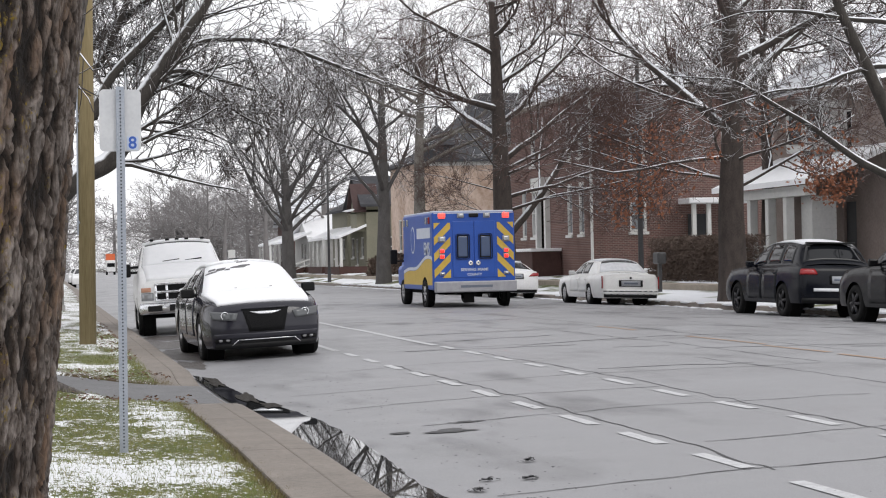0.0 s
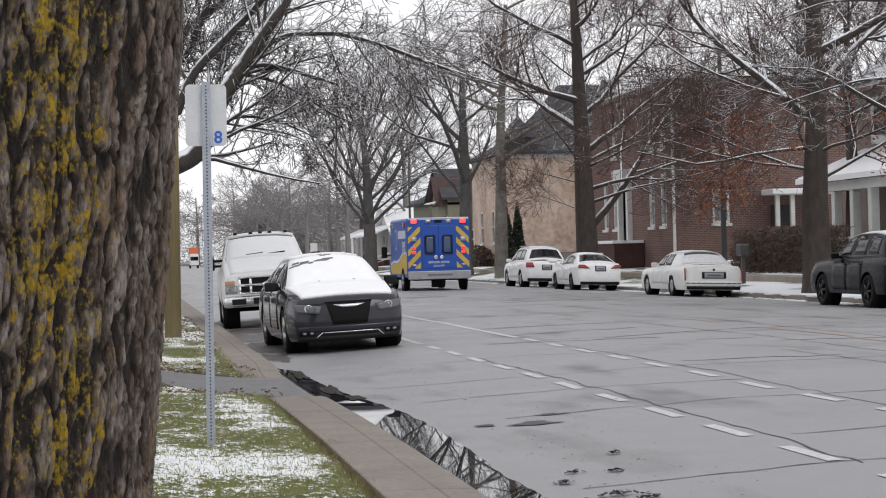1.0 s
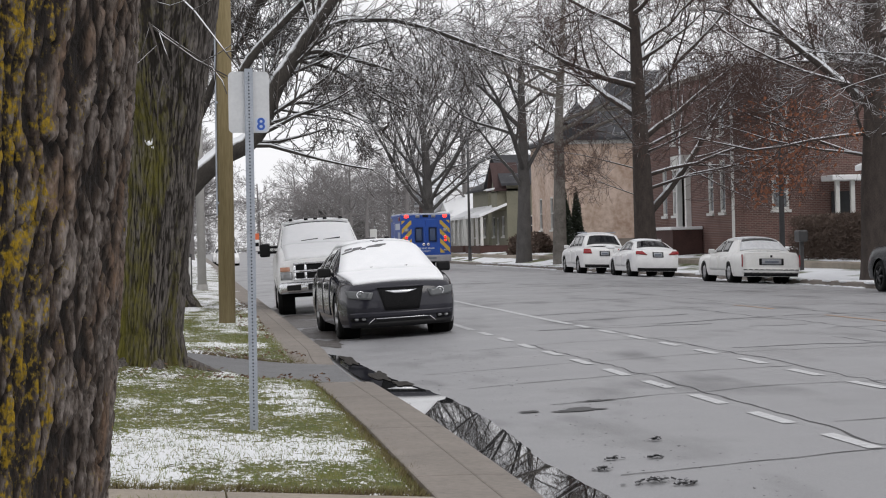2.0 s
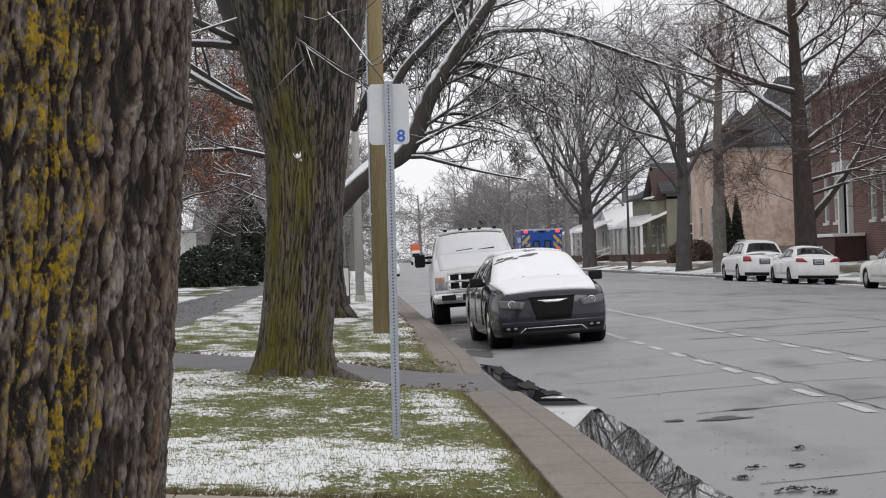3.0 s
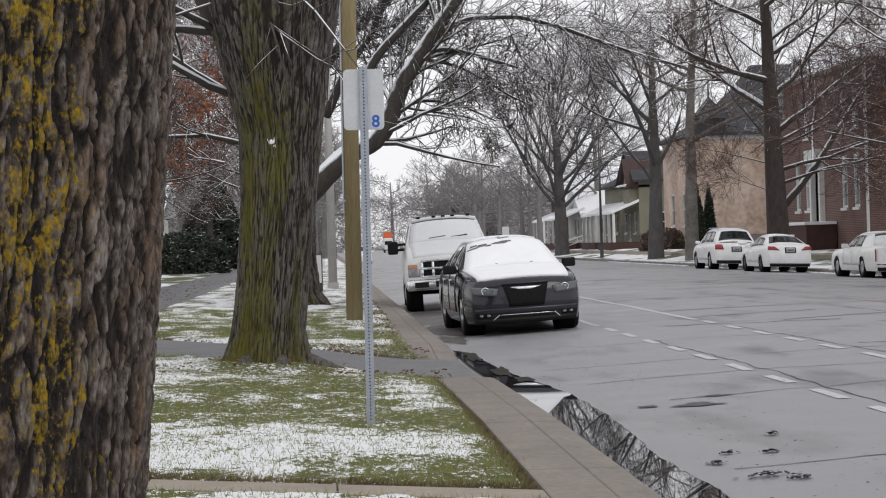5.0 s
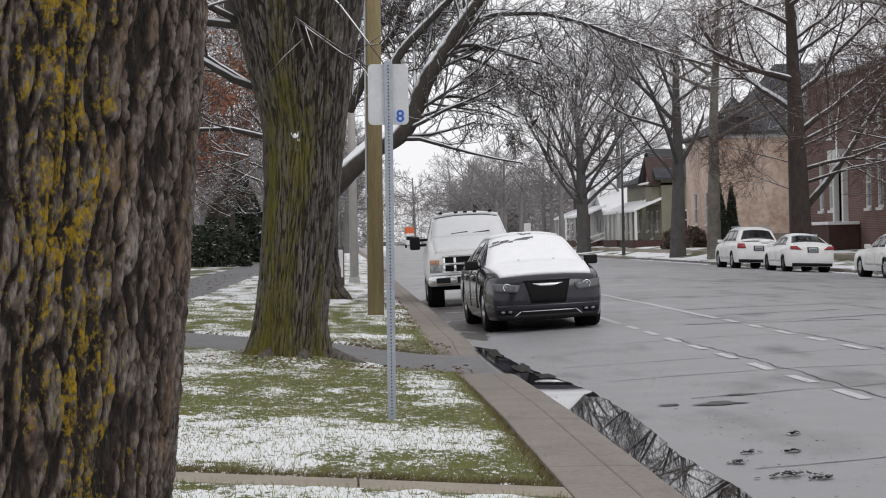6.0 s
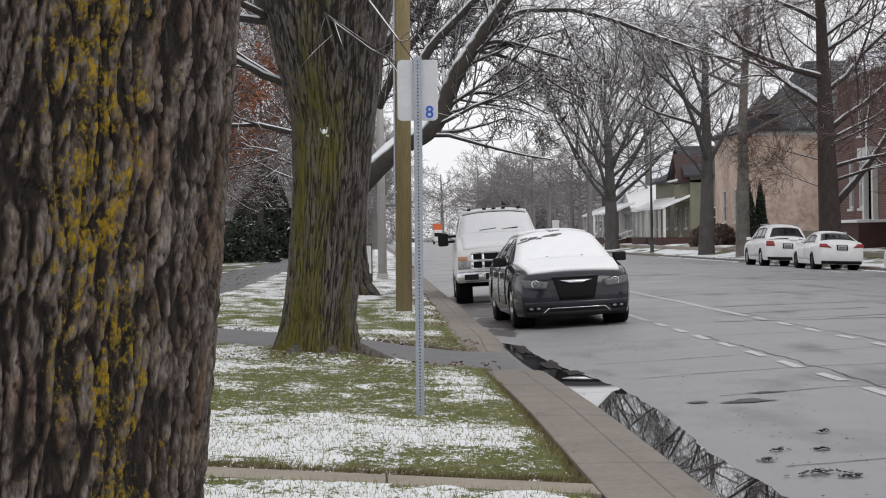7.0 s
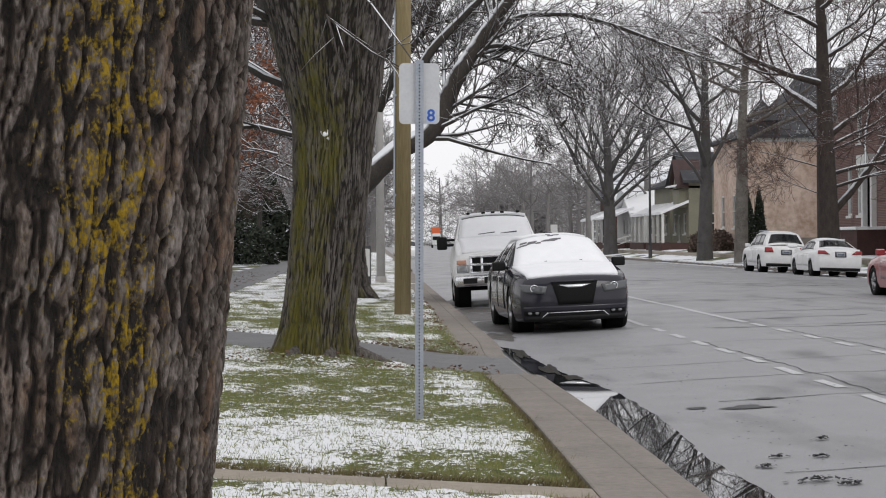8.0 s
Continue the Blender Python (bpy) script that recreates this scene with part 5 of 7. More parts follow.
        for r, q in zip(lids, lids[1:]):
            for k in range(n):
                bm.faces.new((r[k], r[k + 1], q[k + 1], q[k]))
        for i, front in ((0, True), (len(ys) - 1, False)):
            prev = None
            for k in range(rows + 1):
                a, b = grids[-1][i][k], grids[1][i][k]
                if k == rows:
                    row = lids[i]
                else:
                    row = [a] + [bm.verts.new((a.co.x + (b.co.x - a.co.x) * j / n, self.end_y(a.co.x + (b.co.x - a.co.x) * j / n, a.co.z, front), a.co.z)) for j in range(1, n)] + [b]
                if prev:
                    for j in range(n):
                        bm.faces.new((prev[j], prev[j + 1], row[j + 1], row[j]))
                prev = row
        part("body", bm, paint_mat, parent, "", True)
        bm = boxed(-self.W * 0.74, self.W * 0.74, 0.25, self.L - 0.3, self.low - 0.02, min(z for _, z in s["top"]) - 0.1)
        for ay in s["axles"]:
            for sg in (-1, 1):
                rod(bm, (sg * self.W * 0.62, ay, s["wheel"]), (sg * self.W * 0.90, ay, s["wheel"]), s["wheel"] * s.get("arch", 1.14) * 1.02, None, 24)
        part("underbody", bm, UNDER, parent)
        # cabin
        y0, y1 = s["roof"][0][0], s["roof"][-1][0]
        cy = list(np.linspace(y0, y1, 40))
        bm = bmesh.new()
        prev = None
        for y in cy:
            row = [bm.verts.new(self.cab_side(-1)(y, v)) for v in (0, 0.25, 0.5, 0.75, 1)]
            w = self.cab_half(y)
            row += [bm.verts.new(self.cab_top(w * t, y)) for t in (-0.97, -0.8, -0.5, -0.2, 0.2, 0.5, 0.8, 0.97)]
            row += [bm.verts.new(self.cab_side(1)(y, v)) for v in (1, 0.75, 0.5, 0.25, 0)]
            if prev:
                for k in range(len(row) - 1):
                    bm.faces.new((prev[k], prev[k + 1], row[k + 1], row[k]))
            prev = row
        part("cabin", bm, paint_mat, parent, "", True)


def mirror_pair(parent, sh, y, z, mat, size=(0.20, 0.10, 0.14)):
    for sg in (-1, 1):
        w = sh.half(y) * 0.93
        bm = boxed(sg * (w + 0.12) - size[0] / 2, sg * (w + 0.12) + size[0] / 2, y - size[1] / 2, y + size[1] / 2, z - size[2] / 2, z + size[2] / 2, 0.025)
        rod(bm, (sg * (w - 0.06), y, z - 0.03), (sg * (w + 0.1), y, z - 0.03), 0.025, None, 6)
        part("mirror", bm, mat, parent)


def window_set(parent, sh, splits, v0=0.12, v1=0.90, sides=(-1, 1)):
    for sg in sides:
        for (a0, a1, b0, b1) in splits:
            part("window", patch(sh.cab_side(sg), [(a0, v0), (a1, v0), (b1, v1), (b0, v1)] if sg < 0 else [(a1, v0), (a0, v0), (b0, v1), (b1, v1)], 6, 4, 0.006, 0.006), CAR_GLASS, parent, "", True)


def cross_pane(name, parent, sh, y0, y1, mat, inset=0.88, out=0.006, label="", inset2=None):
    i2 = inset2 or inset
    bm = patch(sh.cab_top, [(-sh.cab_half(y0) * inset, y0), (sh.cab_half(y0) * inset, y0), (sh.cab_half(y1) * i2, y1), (-sh.cab_half(y1) * i2, y1)], 10, 8, out, 0.004)
    return part(name, bm, mat, parent, label, True)


def both(quad, fn):
    """The same quad on both sides of the middle, for an end surface."""
    for sg in (-1, 1):
        yield [(sg * a, b) for a, b in quad]


def end_part(name, sh, front, quad, mat, parent, label="", out=0.012, nu=6, nv=3):
    fn = sh.end(front)
    a = quad if front else [quad[1], quad[0], quad[3], quad[2]]
    return part(name, patch(fn, a, nu, nv, out, 0.03), mat, parent, label, True)


def four_wheels(parent, sh, rim, spokes=5, width=0.22):
    for ay in sh.s["axles"]:
        for sg in (-1, 1):
            wheel(parent, sg * (sh.W - width / 2 - 0.015), ay, sh.s["wheel"], sg, rim, width, spokes)


def set_down(ob, x, y, heading, slope=0.0, size=1.0):
    """Puts a vehicle's middle on the road. heading 0: the nose to the camera; 180: away."""
    ob.matrix_basis = Matrix.Translation((x, y, road_z(x))) @ Matrix.Rotation(slope, 4, "Y") @ Matrix.Rotation(radians(heading), 4, "Z") @ Matrix.Diagonal((size, size, size, 1))
    return ob


def road_tilt(x):
    return -math.atan(road_z(x + 0.5) - road_z(x - 0.5))


# dark grey sedan with snow on bonnet, windscreen and roof
sedan = new("car")
tagged(sedan, "dark grey sedan parked at the kerb, snow over bonnet and roof", "car", "parked cars")
sp = dict(length=5.04, width=1.90, wheel=0.36, axles=(0.90, 3.95), low=0.20, arch=1.10, roof_half=0.60, nose_in=0.13, nose_round=0.7,
          top=[(0, 0.83), (0.25, 0.90), (1.45, 1.03), (1.9, 1.04), (4.0, 1.04), (5.04, 1.02)],
          roof=[(1.20, 1.0), (1.40, 1.08), (2.20, 1.45), (2.6, 1.51), (3.3, 1.51), (3.9, 1.43), (4.6, 1.07), (4.75, 1.02)], nose_bulge=0.16, nose_lean=0.10)
sh = Shell(sp)
sh.build(GREY_PAINT, sedan)
four_wheels(sedan, sh, RIM)
window_set(sedan, sh, [(1.75, 2.62, 2.28, 2.62), (2.70, 3.50, 2.70, 3.45), (3.58, 4.3, 3.53, 3.85)])
mirror_pair(sedan, sh, 1.75, 1.06, BLACK_TRIM, (0.22, 0.12, 0.15))
cross_pane("windscreen", sedan, sh, 1.42, 2.35, CAR_GLASS, 0.95)
lidp = part("snow", patch(sh.lid, [(-0.72, 0.09), (0.72, 0.09), (0.82, 1.36), (-0.82, 1.36)], 16, 12, 0.035, 0.01), SNOW, sedan, "smooth snow over the bonnet", True)
cross_pane("snow", sedan, sh, 1.30, 2.42, SNOW, 0.97, 0.030, "snow over the windscreen")
cross_pane("snow", sedan, sh, 2.50, 3.95, SNOW, 0.93, 0.040, "snow over the roof")
cross_pane("snow", sedan, sh, 2.38, 2.56, SNOW_THIN, 0.55, 0.034, "thin broken snow along the roof edge")
bare = random.Random(14)
for a, b, w, d in ((-0.66, 1.98, 0.20, 0.05), (-0.48, 2.02, 0.16, 0.07), (-0.60, 2.07, 0.14, 0.04), (-0.24, 2.06, 0.26, 0.05), (-0.10, 2.11, 0.22, 0.035), (-0.34, 2.01, 0.10, 0.03), (-0.10, 2.30, 0.10, 0.05), (-0.02, 2.36, 0.12, 0.04), (-0.12, 2.42, 0.08, 0.04)):
    q = [(a, b), (a + w * bare.uniform(0.8, 1.0), b + bare.uniform(-0.01, 0.02)), (a + w * bare.uniform(0.9, 1.2), b + d), (a + w * bare.uniform(0.1, 0.4), b + d * bare.uniform(0.7, 1.2))]
    part("bare_patch", patch(sh.cab_top, q, 4, 2, 0.042, 0.01), WET_PATCH, sedan, "dark roof showing through the snow", True)
for a in (-0.36, 0.22):
    part("wiper", rod(bmesh.new(), (a, 1.36, 1.10), (a + 0.12, 1.34, 1.115), 0.008, None, 5), BLACK_TRIM, sedan)
end_part("grille", sh, True, [(-0.27, 0.45), (0.27, 0.45), (0.36, 0.79), (-0.36, 0.79)], MESH_BLACK, sedan, "black mesh grille", 0.02, 10, 5)
end_part("grille_frame", sh, True, [(-0.37, 0.79), (0.37, 0.79), (0.36, 0.815), (-0.36, 0.815)], GREY_PAINT, sedan, "", 0.028, 10, 1)
end_part("badge", sh, True, [(-0.10, 0.705), (0.10, 0.705), (0.25, 0.745), (-0.25, 0.745)], CHROME, sedan, "chrome winged badge", 0.035, 8, 2)
for q in both([(0.47, 0.625), (0.82, 0.655), (0.86, 0.785), (0.43, 0.735)], sh):
    hl = end_part("headlight", sh, True, q if q[0][0] > 0 else [q[1], q[0], q[3], q[2]], LENS_DARK, sedan, "smoked projector headlight", 0.020, 6, 4)
    xm = sum(p[0] for p in q) / 4
    bm = bmesh.new()
    bmesh.ops.create_uvsphere(bm, u_segments=16, v_segments=10, radius=0.055, matrix=Matrix.Translation((xm * 0.98, sh.end_y(xm, 0.71, True) + 0.015, 0.71)) @ Matrix.Diagonal((1, 0.7, 1, 1)))
    part("reflector", bm, LENS, hl, "", True)
    bm = lathe(bmesh.new(), [(-0.01, 0.050), (-0.01, 0.064), (0.01, 0.064), (0.01, 0.050)], 18)
    bm.transform(Matrix.Translation((xm * 0.98, sh.end_y(xm, 0.71, True) - 0.018, 0.71)) @ Matrix.Rotation(radians(90), 4, "Z"))
    part("ring", bm, CHROME, hl, "", True)
for sg in (-1, 1):
    for k in (0, 1):
        x = sg * (0.60 + 0.11 * k)
        bm = bmesh.new()
        bmesh.ops.create_uvsphere(bm, u_segments=12, v_segments=8, radius=0.035, matrix=Matrix.Translation((x, sh.end_y(x, 0.33, True) - 0.005, 0.33)) @ Matrix.Diagonal((1, 0.6, 0.75, 1)))
        part("fog_lamp", bm, RIM, sedan, "", True)
end_part("bumper", sh, True, [(-0.80, 0.355), (0.80, 0.355), (0.80, 0.43), (-0.80, 0.43)], GREY_PAINT, sedan, "painted front bumper lip", 0.035, 14, 3)
for sg in (-1, 1):
    q = [(0.56, 0.285), (0.80, 0.295), (0.80, 0.352), (0.54, 0.352)]
    end_part("fog_lamp_recess", sh, True, q if sg > 0 else [(-q[1][0], q[1][1]), (-q[0][0], q[0][1]), (-q[3][0], q[3][1]), (-q[2][0], q[2][1])], BLACK_TRIM, sedan, "", 0.008, 4, 2)
end_part("valance", sh, True, [(-0.80, 0.19), (0.80, 0.19), (0.78, 0.275), (-0.78, 0.275)], BLACK_TRIM, sedan, "", 0.018, 10, 1)
end_part("lower_grille", sh, True, [(-0.46, 0.235), (0.46, 0.235), (0.40, 0.315), (-0.40, 0.315)], MESH_BLACK, sedan, "", 0.015, 10, 2)
end_part("chrome_strip", sh, True, [(-0.42, 0.322), (0.42, 0.322), (0.42, 0.338), (-0.42, 0.338)], CHROME, sedan, "", 0.02, 10, 1)
for sg in (-1, 1):
    end_part("chrome_strip", sh, True, [(sg * 0.52, 0.25), (sg * 0.54, 0.25), (sg * 0.44, 0.338), (sg * 0.42, 0.338)] if sg > 0 else [(-0.54, 0.25), (-0.52, 0.25), (-0.42, 0.338), (-0.44, 0.338)], CHROME, sedan, "", 0.02, 1, 3)
    for a0, a1 in ((1.62, 2.62), (2.68, 3.75)):
        part("door", patch(sh.side(sg), [(a0, 0.36), (a1, 0.36), (a1, 0.98), (a0, 0.98)] if sg < 0 else [(a1, 0.36), (a0, 0.36), (a0, 0.98), (a1, 0.98)], 8, 6, 0.006, 0.01), GREY_PAINT, sedan, "", True)
        part("door_handle", boxed(sg * 0.935 - 0.02, sg * 0.935 + 0.02, a1 - 0.28, a1 - 0.10, 0.86, 0.89, 0.008), CHROME, sedan)
set_down(sedan, 3.09, 29.85, 1.8, slope=road_tilt(3.1) * 0.9)

# white pickup truck, snow covered, behind it
truck = new("pickup_truck")
tagged(truck, "white pickup truck with chrome grille, parked under fresh snow", "truck", "parked cars")
sp = dict(length=6.2, width=2.03, wheel=0.41, axles=(1.0, 4.7), low=0.48, arch=1.13, roof_half=0.78, nose_in=0.06, nose_round=0.35, tail_in=0.02,
          top=[(0, 1.15), (0.25, 1.26), (1.0, 1.42), (1.5, 1.50), (1.9, 1.48), (3.9, 1.45), (6.2, 1.42)], nose_bulge=0.05, nose_lean=0.03,
          roof=[(1.40, 1.50), (1.55, 1.57), (2.25, 1.98), (2.6, 2.06), (3.6, 2.06), (3.95, 1.98), (4.05, 1.45)])
sh = Shell(sp)
sh.build(WHITE_PAINT, truck)
four_wheels(truck, sh, RIM, 8, 0.27)
window_set(truck, sh, [(1.85, 2.7, 2.35, 2.7), (2.8, 3.75, 2.8, 3.72)])
cross_pane("windscreen", truck, sh, 1.50, 2.32, CAR_GLASS, 0.96)
cross_pane("snow", truck, sh, 1.46, 2.30, SNOW, 0.95, 0.02, "snow over the windscreen")
cross_pane("snow", truck, sh, 2.42, 3.9, SNOW, 0.95, 0.05, "snow over the roof")
part("snow", patch(sh.lid, [(-0.80, 0.10), (0.80, 0.10), (0.84, 1.48), (-0.84, 1.48)], 14, 10, 0.045, 0.01), SNOW, truck, "smooth snow over the bonnet", True)
cross_pane("roof_edge", truck, sh, 2.31, 2.41, BLACK_TRIM, 0.92, 0.012)
for k in range(5):
    x = (-0.58, -0.22, 0.0, 0.22, 0.58)[k]
    part("roof_lamp", boxed(x - 0.045, x + 0.045, 2.42, 2.54, 2.09, 2.145, 0.02), BLACK_TRIM, truck, "small cab marker lamp")
for a in (-0.38, 0.12):
    part("wiper", rod(bmesh.new(), (a, 1.56, 1.62), (a + 0.38, 1.60, 1.655), 0.014, None, 5), BLACK_TRIM, truck)
for sg in (-1, 1):
    bm = boxed(sg * 1.22 - 0.12, sg * 1.22 + 0.12, 1.80, 1.92, 1.30, 1.60, 0.04)
    rod(bm, (sg * 0.92, 1.86, 1.52), (sg * 1.2, 1.86, 1.52), 0.03, None, 8)
    rod(bm, (sg * 0.92, 1.86, 1.40), (sg * 1.2, 1.86, 1.40), 0.03, None, 8)
    part("mirror", bm, BLACK_TRIM, truck, "large black towing mirror")
end_part("grille", sh, True, [(-0.62, 0.78), (0.62, 0.78), (0.62, 1.13), (-0.62, 1.13)], MESH_BLACK, truck, "black grille with chrome bars", 0.012, 8, 4)
gr = [o for o in truck.children if o.name.startswith("grille")][0]
for z0, z1 in ((0.765, 0.80), (0.93, 0.985), (1.105, 1.14)):
    end_part("bar", sh, True, [(-0.64, z0), (0.64, z0), (0.64, z1), (-0.64, z1)], CHROME, gr, "", 0.045, 8, 1)
for x in (-0.64, -0.40, 0.34, 0.60):
    end_part("bar", sh, True, [(x, 0.78), (x + 0.05, 0.78), (x + 0.05, 1.13), (x, 1.13)], CHROME, gr, "", 0.043, 1, 4)
bm = bmesh.new()
bmesh.ops.create_uvsphere(bm, u_segments=18, v_segments=10, radius=0.13, matrix=Matrix.Translation((0, sh.end_y(0, 0.96, True) - 0.05, 0.96)) @ Matrix.Diagonal((1, 0.25, 0.55, 1)))
part("badge", bm, CHROME, truck, "oval chrome badge", True)
for sg in (-1, 1):
    q = [(0.67, 0.78), (0.93, 0.78), (0.93, 0.95), (0.67, 0.95)]
    q2 = [(0.72, 0.965), (0.93, 0.965), (0.93, 1.06), (0.72, 1.06)]
    for qq, mt, nm in ((q, LENS, "headlight"), (q2, AMBER_LENS, "turn_signal")):
        end_part(nm, sh, True, qq if sg > 0 else [(-qq[1][0], qq[0][1]), (-qq[0][0], qq[0][1]), (-qq[3][0], qq[2][1]), (-qq[2][0], qq[2][1])], mt, truck, "", 0.02, 4, 3)
bm = boxed(-0.98, 0.98, -0.17, 0.03, 0.48, 0.73, 0.05)
part("bumper", bm, CHROME, truck, "chrome front bumper", True)
part("bumper_opening", boxed(-0.34, 0.34, -0.178, -0.12, 0.54, 0.68, 0.01), BLACK_TRIM, truck)
for sg in (-1, 1):
    part("bumper_opening", boxed(sg * 0.65 - 0.16, sg * 0.65 + 0.16, -0.178, -0.12, 0.54, 0.67, 0.02), BLACK_TRIM, truck)
part("axle", rod(bmesh.new(), (-0.85, 1.0, 0.42), (0.85, 1.0, 0.42), 0.06, None, 8), UNDER, truck)
bm = bmesh.new()
bmesh.ops.create_uvsphere(bm, u_segments=10, v_segments=8, radius=0.16, matrix=Matrix.Translation((0.2, 1.0, 0.42)))
part("differential", bm, UNDER, truck, "", True)
set_down(truck, 2.71, 41.9, -1.6, slope=road_tilt(2.8) * 0.9)


def tail_view(name, label, spec, paint_mat, rim, glass, rear, tail_lamps, plate, x, y, heading=180.0, snow=None, spokes=5, cat="car", strip_mat=None, size=1.0):
    """A car seen from behind: windows, rear pane, lamps, plate, bumper."""
    ob = new(name)
    tagged(ob, label, cat, "parked cars")
    sh = Shell(spec)
    sh.build(paint_mat, ob)
    four_wheels(ob, sh, rim, spokes)
    window_set(ob, sh, glass)
    cross_pane("windscreen", ob, sh, spec["roof"][1][0] + 0.02, spec["roof"][2][0] + 0.05, CAR_GLASS, 0.92)
    cross_pane("rear_window", ob, sh, rear[0], rear[1], CAR_GLASS, rear[2], 0.008, "", rear[3])
    mirror_pair(ob, sh, spec["roof"][1][0] + 0.45, spec["top"][2][1] + 0.06, paint_mat)
    for q in tail_lamps:
        for sg in (-1, 1):
            qq = [(sg * a, b) for a, b in q]
            if sg < 0:
                qq = [qq[1], qq[0], qq[3], qq[2]]
            end_part("tail_light", sh, False, qq, RED_LENS, ob, "red tail light", 0.02, 4, 3)
    px, pz, pw, ph = plate
    pl = end_part("plate_recess", sh, False, [(px - pw * 0.62, pz - ph * 0.62), (px + pw * 0.62, pz - ph * 0.62), (px + pw * 0.62, pz + ph * 0.62), (px - pw * 0.62, pz + ph * 0.62)], BLACK_TRIM, ob, "", 0.004, 2, 1)
    end_part("plate", sh, False, [(px - pw / 2, pz - ph / 2), (px + pw / 2, pz - ph / 2), (px + pw / 2, pz + ph / 2), (px - pw / 2, pz + ph / 2)], PLATE, ob, "", 0.012, 2, 1)
    end_part("plate_mark", sh, False, [(px - pw * 0.36, pz - ph * 0.16), (px + pw * 0.36, pz - ph * 0.16), (px + pw * 0.36, pz + ph * 0.18), (px - pw * 0.36, pz + ph * 0.18)], PLATE_MARK, ob, "", 0.015, 2, 1)
    w = sh.half(sh.L) * 0.93
    end_part("bumper_trim", sh, False, [(-w, spec["low"] + 0.02), (w, spec["low"] + 0.02), (w, spec["low"] + 0.13), (-w, spec["low"] + 0.13)], strip_mat or BLACK_TRIM, ob, "", 0.012, 8, 1)
    for a0, a1 in spec["doors"]:
        for sg in (-1, 1):
            zt = spec["top"][2][1] - 0.07
            part("door", patch(sh.side(sg), [(a0, 0.40), (a1, 0.40), (a1, zt), (a0, zt)] if sg < 0 else [(a1, 0.40), (a0, 0.40), (a0, zt), (a1, zt)], 6, 5, 0.005, 0.01), paint_mat, ob, "", True)
            part("door_handle", boxed(sg * (sh.W * 0.985) - 0.02, sg * (sh.W * 0.985) + 0.02, a1 - 0.26, a1 - 0.09, zt - 0.09, zt - 0.06, 0.008), strip_mat or paint_mat, ob)
    if snow:
        cross_pane("snow", ob, sh, snow[0], snow[1], SNOW_THIN, 0.93, 0.02, "thin snow on the roof")
    set_down(ob, x, y, heading, road_tilt(x) * 0.8, size)
    return ob, sh


caddy, sh = tail_view("car", "long cream sedan parked by the kerb, dusted with snow",
    dict(length=5.33, width=1.94, wheel=0.33, axles=(1.05, 3.94), low=0.22, arch=1.08, roof_half=0.62, tail_in=0.05, tail_bulge=0.05, tail_lean=0.06, doors=((1.75, 2.75), (2.8, 3.7)),
         top=[(0, 0.74), (0.4, 0.86), (1.7, 0.94), (4.1, 0.95), (4.4, 0.98), (5.2, 0.97), (5.33, 0.92)],
         roof=[(1.55, 0.94), (1.75, 1.02), (2.35, 1.36), (2.8, 1.43), (3.6, 1.43), (4.02, 1.39), (4.50, 1.06), (4.60, 0.97)]),
    CREAM_PAINT, RIM, [(1.95, 2.78, 2.42, 2.78), (2.86, 3.55, 2.86, 3.5)], (3.98, 4.12, 0.85, 0.88),
    [[(0.905, 0.52), (0.935, 0.52), (0.935, 0.90), (0.905, 0.90)]], (0, 0.68, 0.62, 0.16), 17.06, 60.6, 180.0, (2.5, 3.94), 12, size=0.97)
cross_pane("snow", caddy, sh, 4.14, 4.52, SNOW_THIN, 0.92, 0.015, "thin snow over the rear window")
end_part("bumper", sh, False, [(-0.90, 0.34), (0.90, 0.34), (0.90, 0.50), (-0.90, 0.50)], CREAM_PAINT, caddy, "", 0.05, 10, 3)
end_part("bumper_strip", sh, False, [(-0.88, 0.42), (0.88, 0.42), (0.88, 0.45), (-0.88, 0.45)], BLACK_TRIM, caddy, "", 0.058, 10, 1)
end_part("badge", sh, False, [(-0.03, 0.82), (0.03, 0.82), (0.03, 0.88), (-0.03, 0.88)], BLACK_TRIM, caddy, "", 0.02, 2, 2)
ford, sh = tail_view("car", "white sedan with swept tail lights parked by the kerb",
    dict(length=4.87, width=1.85, wheel=0.335, axles=(0.98, 3.83), low=0.22, arch=1.10, roof_half=0.56, doors=((1.5, 2.5), (2.55, 3.5)),
         top=[(0, 0.70), (0.5, 0.85), (1.3, 0.96), (3.8, 1.04), (4.5, 1.08), (4.87, 1.04)], tail_bulge=0.14, tail_lean=0.12,
         roof=[(1.15, 0.94), (1.35, 1.02), (2.1, 1.40), (2.5, 1.47), (3.1, 1.46), (3.6, 1.38), (4.35, 1.12), (4.45, 1.06)]),
    WHITE_PAINT, RIM_DARK, [(1.65, 2.55, 2.2, 2.55), (2.62, 3.4, 2.62, 3.35), (3.45, 3.95, 3.42, 3.55)], (3.50, 4.28, 0.82, 0.88),
    [[(0.42, 0.86), (0.86, 0.88), (0.84, 1.00), (0.60, 1.00)]], (0, 0.86, 0.34, 0.16), 16.9, 73.5, 180.0, None, 10, size=0.95)
cross_pane("snow", ford, sh, 2.3, 3.4, SNOW_THIN, 0.9, 0.015, "thin snow on the roof")
part("snow", patch(sh.lid, [(-0.66, 4.45), (0.66, 4.45), (0.62, 4.80), (-0.62, 4.80)], 8, 3, 0.02, 0.01), SNOW_THIN, ford, "snow on the boot lid", True)
